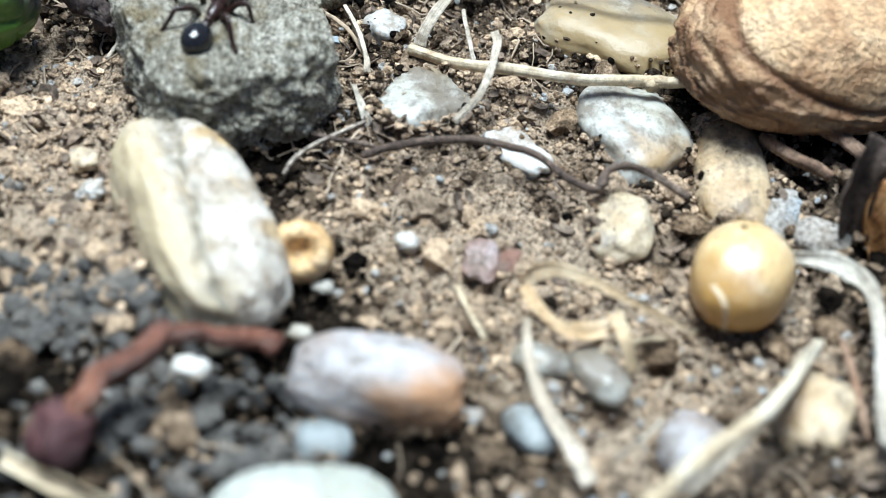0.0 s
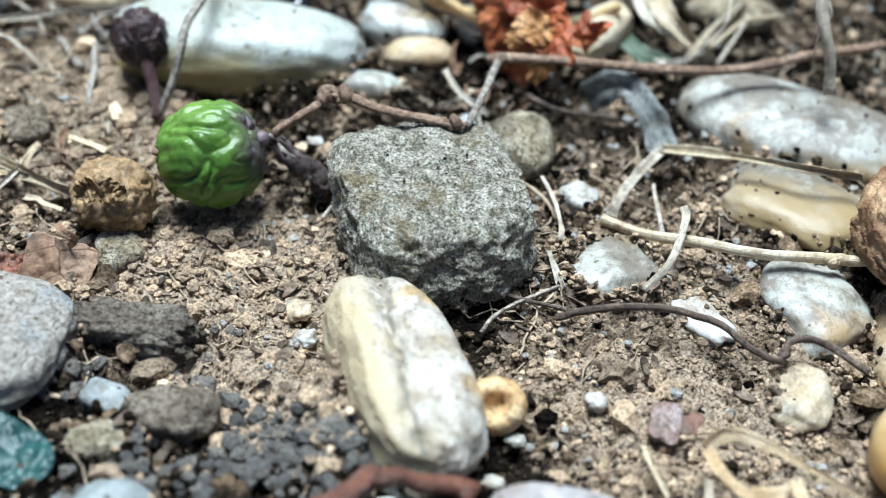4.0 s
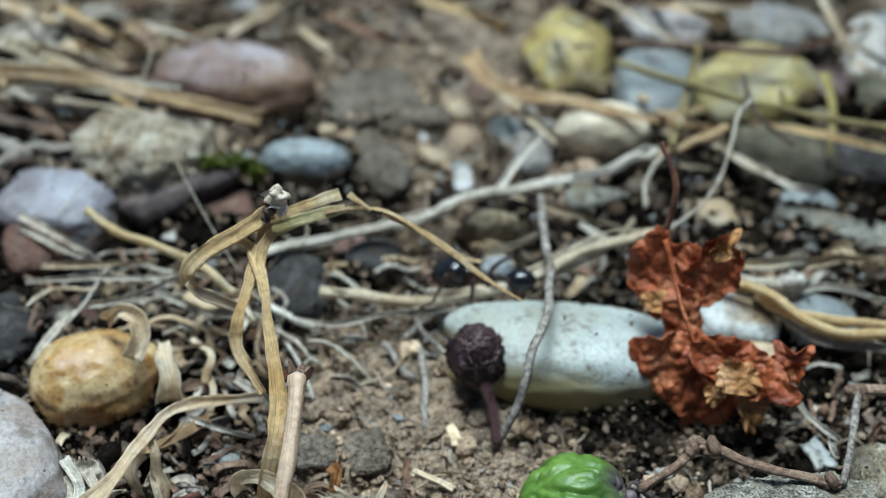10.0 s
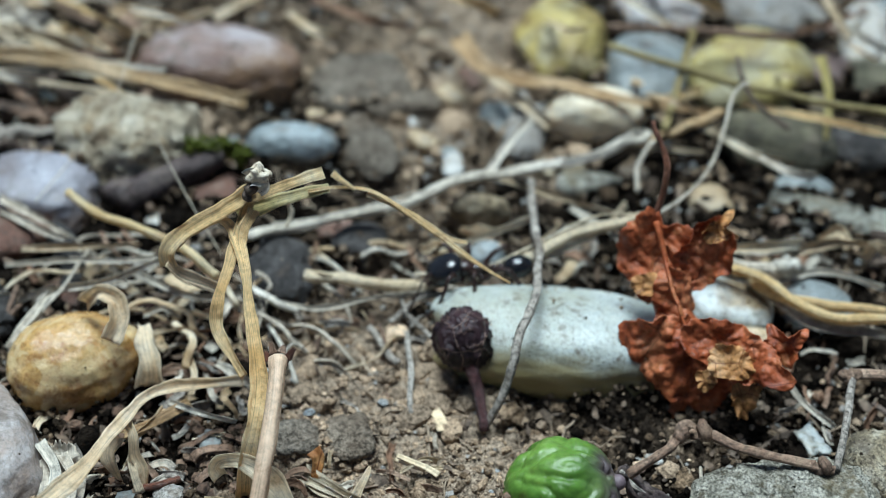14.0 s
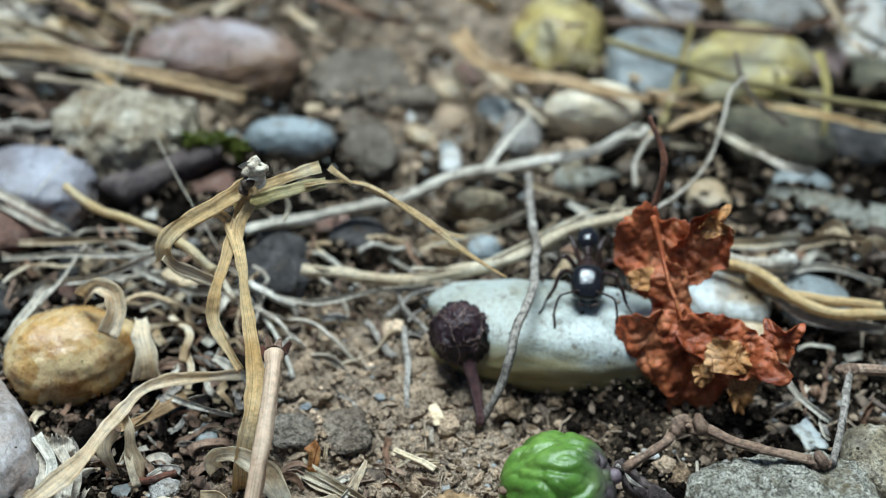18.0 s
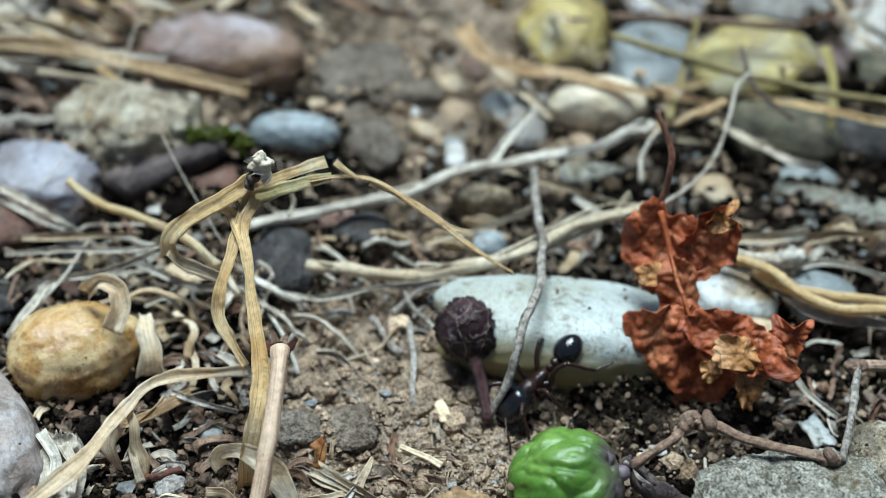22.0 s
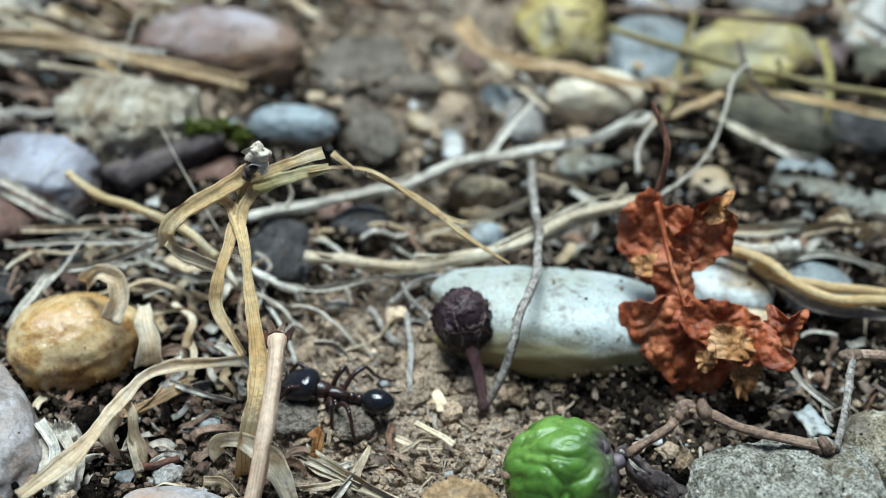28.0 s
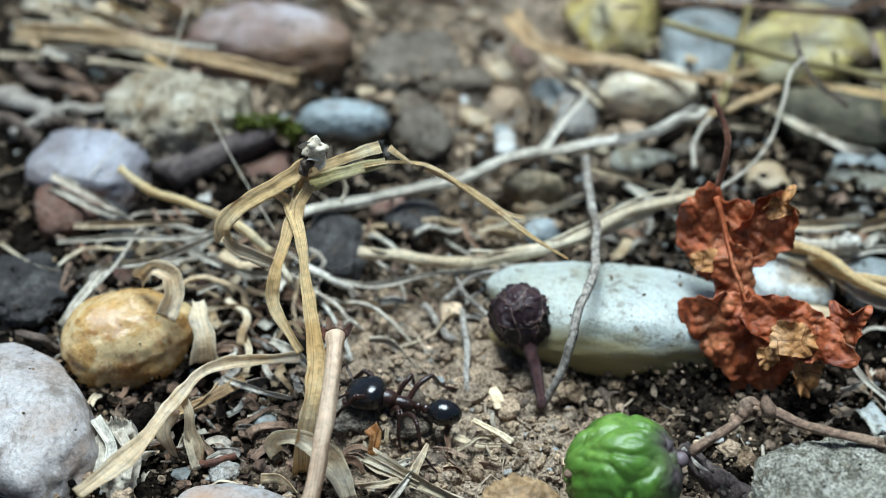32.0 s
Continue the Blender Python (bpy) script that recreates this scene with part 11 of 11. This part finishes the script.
def rootlets():
    rng = random.Random(4)
    verts, faces = [], []
    for _ in range(950):
        x, y = rng.uniform(-10.5, 4.0), rng.uniform(5.5, 17.5)
        if value_noise(np.array([x * 0.6]), np.array([y * 0.6]), 40)[0] < 0.0 and rng.random() < 0.8:
            continue
        an, r = rng.uniform(0, 6.28), rng.uniform(0.004, 0.012)
        line = []
        for k in range(10):
            line.append(Vector((x, y, gz(x, y) + r + 0.05 * abs(math.sin(k * 0.7)) * rng.uniform(0.3, 1.2))))
            an += rng.uniform(-0.6, 0.6)
            x, y = x + 0.09 * math.cos(an), y + 0.09 * math.sin(an)
        at = len(verts)
        for i, q in enumerate(line):
            ahead = (line[min(i + 1, 9)] - line[max(i - 1, 0)]).normalized()
            side = ahead.cross(Vector((0, 0, 1))).normalized()
            up = side.cross(ahead)
            for s in range(4):
                w = math.pi / 2 * s
                verts.append(q + side * (r * math.cos(w)) + up * (r * math.sin(w)))
        for i in range(9):
            for s in range(4):
                a, b = at + i * 4 + s, at + i * 4 + (s + 1) % 4
                faces.append((a, b, b + 4, a + 4))
    tagged(new("rootlets", mesh_of("rootlets", verts, faces, root_fibre)), "fine dry rootlets and plant fibres on the soil", "roots", kind="stuff")


rootlets()

# ---- what moves ----
the_ant, ant_legs = ant()
chip_line = [(-0.19, 0.03, 0.0), (-0.05, 0.0, 0.015), (0.08, -0.01, 0.01), (0.2, -0.04, 0.0)]
loose_chip = thing("wood_chip", "pale splinter of wood that the ant kicks aside", "wood chip", blade_data("wood_chip", chip_line, 0.11, chip_wood, (0.5, 0.7), face=(0, -0.3, 1), thick=0.025, seed=5))

ANT = [
    (0, -1.08, 9.01, 0.75, -0, 74),
    (0.1, -1.14, 8.83, 0.78, -0, 89),
    (0.2, -1.26, 8.79, 0.78, -0, 113),
    (0.3, -1.36, 8.83, 0.77, 2, 115),
    (0.4, -1.56, 8.97, 0.74, 5, 123),
    (0.5, -1.60, 9.03, 0.70, 7, 128),
    (0.6, -1.73, 9.08, 0.66, 8, 131),
    (0.7, -1.83, 9.11, 0.63, 10, 135),
    (0.8, -1.89, 9.21, 0.60, 10, 135),
    (0.9, -1.96, 9.42, 0.55, 7, 124),
    (1, -2.15, 9.80, 0.48, 4, 110),
    (1.1, -2.26, 9.91, 0.44, 2, 110),
    (1.2, -2.37, 10.13, 0.41, 1, 112),
    (1.3, -2.38, 10.36, 0.38, 3, 105),
    (1.4, -2.33, 10.56, 0.32, 2, 101),
    (1.6, -2.45, 11.06, 0.27, 2, 101),
    (2.6, -2.23, 12.57, 0.22, -0, 94),
    (3.6, -2.43, 12.54, 0.27, -3, 99),
    (4.4, -3.08, 12.12, 0.45, -8, 111),
    (4.5, -3.16, 12.47, 0.47, -5, 111),
    (6.5, -3.32, 12.18, 0.88, -4, 121),
    (7, -3.35, 12.18, 0.92, -4, 123),
    (7.5, -3.48, 12.43, 0.50, -0, 158),
    (8, -3.77, 12.18, 0.50, -0, 188),
    (8.5, -3.76, 12.13, 0.50, -0, 188),
    (9, -3.87, 12.07, 0.50, -0, 182),
    (9.5, -3.92, 12.08, 0.50, -0, 181),
    (10, -3.92, 12.04, 0.50, -0, 179),
    (10.5, -3.98, 12.04, 0.50, -0, 175),
    (11, -4.04, 12.04, 0.50, -0, 175),
    (11.4, -4.17, 11.99, 0.50, -0, 172),
    (11.8, -4.22, 12.01, 0.50, -0, 169),
    (12.2, -4.25, 11.99, 0.50, -0, 170),
    (12.6, -4.05, 11.98, 0.50, -0, 171),
    (13, -4.03, 11.89, 0.50, -0, 180),
    (13.3, -3.95, 11.89, 0.50, -0, 189),
    (13.6, -3.91, 11.92, 0.50, -0, 188),
    (13.9, -3.85, 11.93, 0.50, -0, 193),
    (14.2, -3.78, 11.97, 0.51, -2, 196),
    (14.5, -3.64, 12.11, 0.53, -5, 202),
    (15.2, -3.28, 12.22, 0.55, -9, 239),
    (15.8, -3.09, 12.19, 0.60, -8, 260),
    (16.5, -3.00, 12.13, 0.65, -8, 267),
    (16.8, -2.91, 12.11, 0.65, -8, 278),
    (17.1, -2.85, 12.05, 0.67, -7, 281),
    (17.4, -2.81, 12.02, 0.67, -7, 282),
    (17.7, -2.83, 12.01, 0.69, -6, 281),
    (18, -2.88, 11.90, 0.71, -5, 274),
    (18.3, -2.88, 11.73, 0.72, -3, 272),
    (18.6, -2.93, 11.59, 0.73, -2, 273),
    (18.9, -2.93, 11.49, 0.73, 2, 270),
    (19.2, -2.96, 11.37, 0.73, 6, 261),
    (19.5, -2.98, 11.30, 0.71, 11, 263),
    (19.8, -2.94, 11.09, 0.67, 27, 272),
    (20.1, -2.94, 11.01, 0.62, 36, 268),
    (20.4, -2.96, 10.97, 0.58, 41, 267),
    (20.7, -2.95, 10.91, 0.50, 45, 267),
    (21, -3.00, 10.84, 0.42, 55, 264),
    (21.3, -3.08, 10.78, 0.36, 49, 244),
    (21.6, -3.15, 10.76, 0.33, 36, 229),
    (21.9, -3.19, 10.76, 0.32, 30, 228),
    (22.2, -3.22, 10.74, 0.30, 19, 220),
    (22.5, -3.34, 10.62, 0.26, 8, 215),
    (22.8, -3.46, 10.57, 0.24, 4, 211),
    (23.1, -3.60, 10.47, 0.22, 4, 216),
    (23.4, -3.65, 10.42, 0.21, 2, 214),
    (23.7, -3.77, 10.39, 0.20, -0, 199),
    (24, -3.90, 10.34, 0.20, -0, 194),
    (24.3, -4.06, 10.30, 0.20, -0, 187),
    (24.6, -4.19, 10.22, 0.20, -0, 192),
    (24.9, -4.30, 10.17, 0.21, -2, 189),
    (25.1, -4.41, 10.18, 0.21, -2, 188),
    (25.3, -4.45, 10.20, 0.21, -1, 188),
    (25.5, -4.48, 10.20, 0.21, -1, 189),
    (26.5, -4.67, 10.23, 0.21, -2, 182),
    (27.5, -4.79, 10.26, 0.22, -3, 177),
    (27.8, -4.81, 10.23, 0.22, -3, 177),
    (28.1, -4.79, 10.21, 0.22, -3, 176),
    (28.4, -4.78, 10.22, 0.22, -3, 177),
    (28.7, -4.72, 10.16, 0.22, -3, 182),
    (29, -4.62, 10.10, 0.22, -4, 196),
    (29.6, -4.61, 10.10, 0.22, -4, 196),
    (29.9, -4.63, 10.09, 0.22, -4, 198),
    (30.2, -4.63, 10.07, 0.22, -4, 205),
    (30.5, -4.63, 9.97, 0.22, -0, 215),
    (30.8, -4.67, 9.99, 0.23, -2, 209),
    (31.1, -4.68, 9.99, 0.24, -3, 204),
    (31.4, -4.67, 10.05, 0.24, -4, 193),
    (31.7, -4.69, 10.08, 0.25, -6, 185),
    (32, -4.69, 10.06, 0.25, -6, 177),
]


def motions():
    rows = [(t, pose(x * CM, y * CM, z * CM, 0, pitch, yaw)) for t, x, y, z, pitch, yaw in ANT]
    walk(the_ant, rows)
    # a gust carries the leaf against the white stone
    walk(dead_leaf, [
        (0, pose(-0.35 * CM, 11.6 * CM, 0.05 * CM, 0, 0, -38)),
        (3.9, pose(-0.35 * CM, 11.6 * CM, 0.05 * CM, 0, 0, -38)),
        (4.0, pose(-0.45 * CM, 11.55 * CM, 0.08 * CM, 4, 4, -32)),
        (4.1, pose(-1.4 * CM, 11.1 * CM, 0.12 * CM, -6, -8, -8)),
        (4.2, pose(-1.75 * CM, 10.92 * CM, 0.02 * CM, 0, 0, 0)),
        (4.3, pose(-1.75 * CM, 10.92 * CM, 0.02 * CM, 0, 0, 0)),
        (32, pose(-1.75 * CM, 10.92 * CM, 0.02 * CM, 0, 0, 0)),
    ])
    walk(loose_chip, [
        (0, pose(-4.10 * CM, 9.88 * CM, 0.10 * CM, 0, 0, -12)),
        (23.4, pose(-4.10 * CM, 9.88 * CM, 0.10 * CM, 0, 0, -12)),
        (23.7, pose(-4.07 * CM, 10.01 * CM, 0.14 * CM, 70, 0, -5)),
        (24.3, pose(-4.05 * CM, 9.98 * CM, 0.14 * CM, 75, 0, 5)),
        (24.6, pose(-3.98 * CM, 10.03 * CM, 0.12 * CM, 20, 0, -25)),
        (24.9, pose(-3.98 * CM, 10.03 * CM, 0.10 * CM, 0, 0, -18)),
        (32, pose(-3.98 * CM, 10.03 * CM, 0.10 * CM, 0, 0, -18)),
    ])
    # the legs swing in two sets of three, driven by the way gone
    times, gone = [0.0], [0.0]
    keys = [(r[0], Vector(r[1:4]), r[5]) for r in ANT]
    for (t0, p0, a0), (t1, p1, a1) in zip(keys, keys[1:]):
        n = max(1, round((t1 - t0) / 0.1))
        for k in range(1, n + 1):
            times.append(t0 + (t1 - t0) * k / n)
            gone.append(gone[-1] + min(0.1, ((p1 - p0).length + 0.004 * abs(a1 - a0)) / n))
    for leg, hip, side, number in ant_legs:
        shift = math.pi * ((number // 2 + (side > 0)) % 2)
        walk(leg, [(t, pose(hip[0] * CM, hip[1] * CM, hip[2] * CM, side * 9 * max(0, math.cos(g * 14 + shift)), 0, 15 * math.sin(g * 14 + shift)))
                   for t, g in zip(times, gone)])


motions()
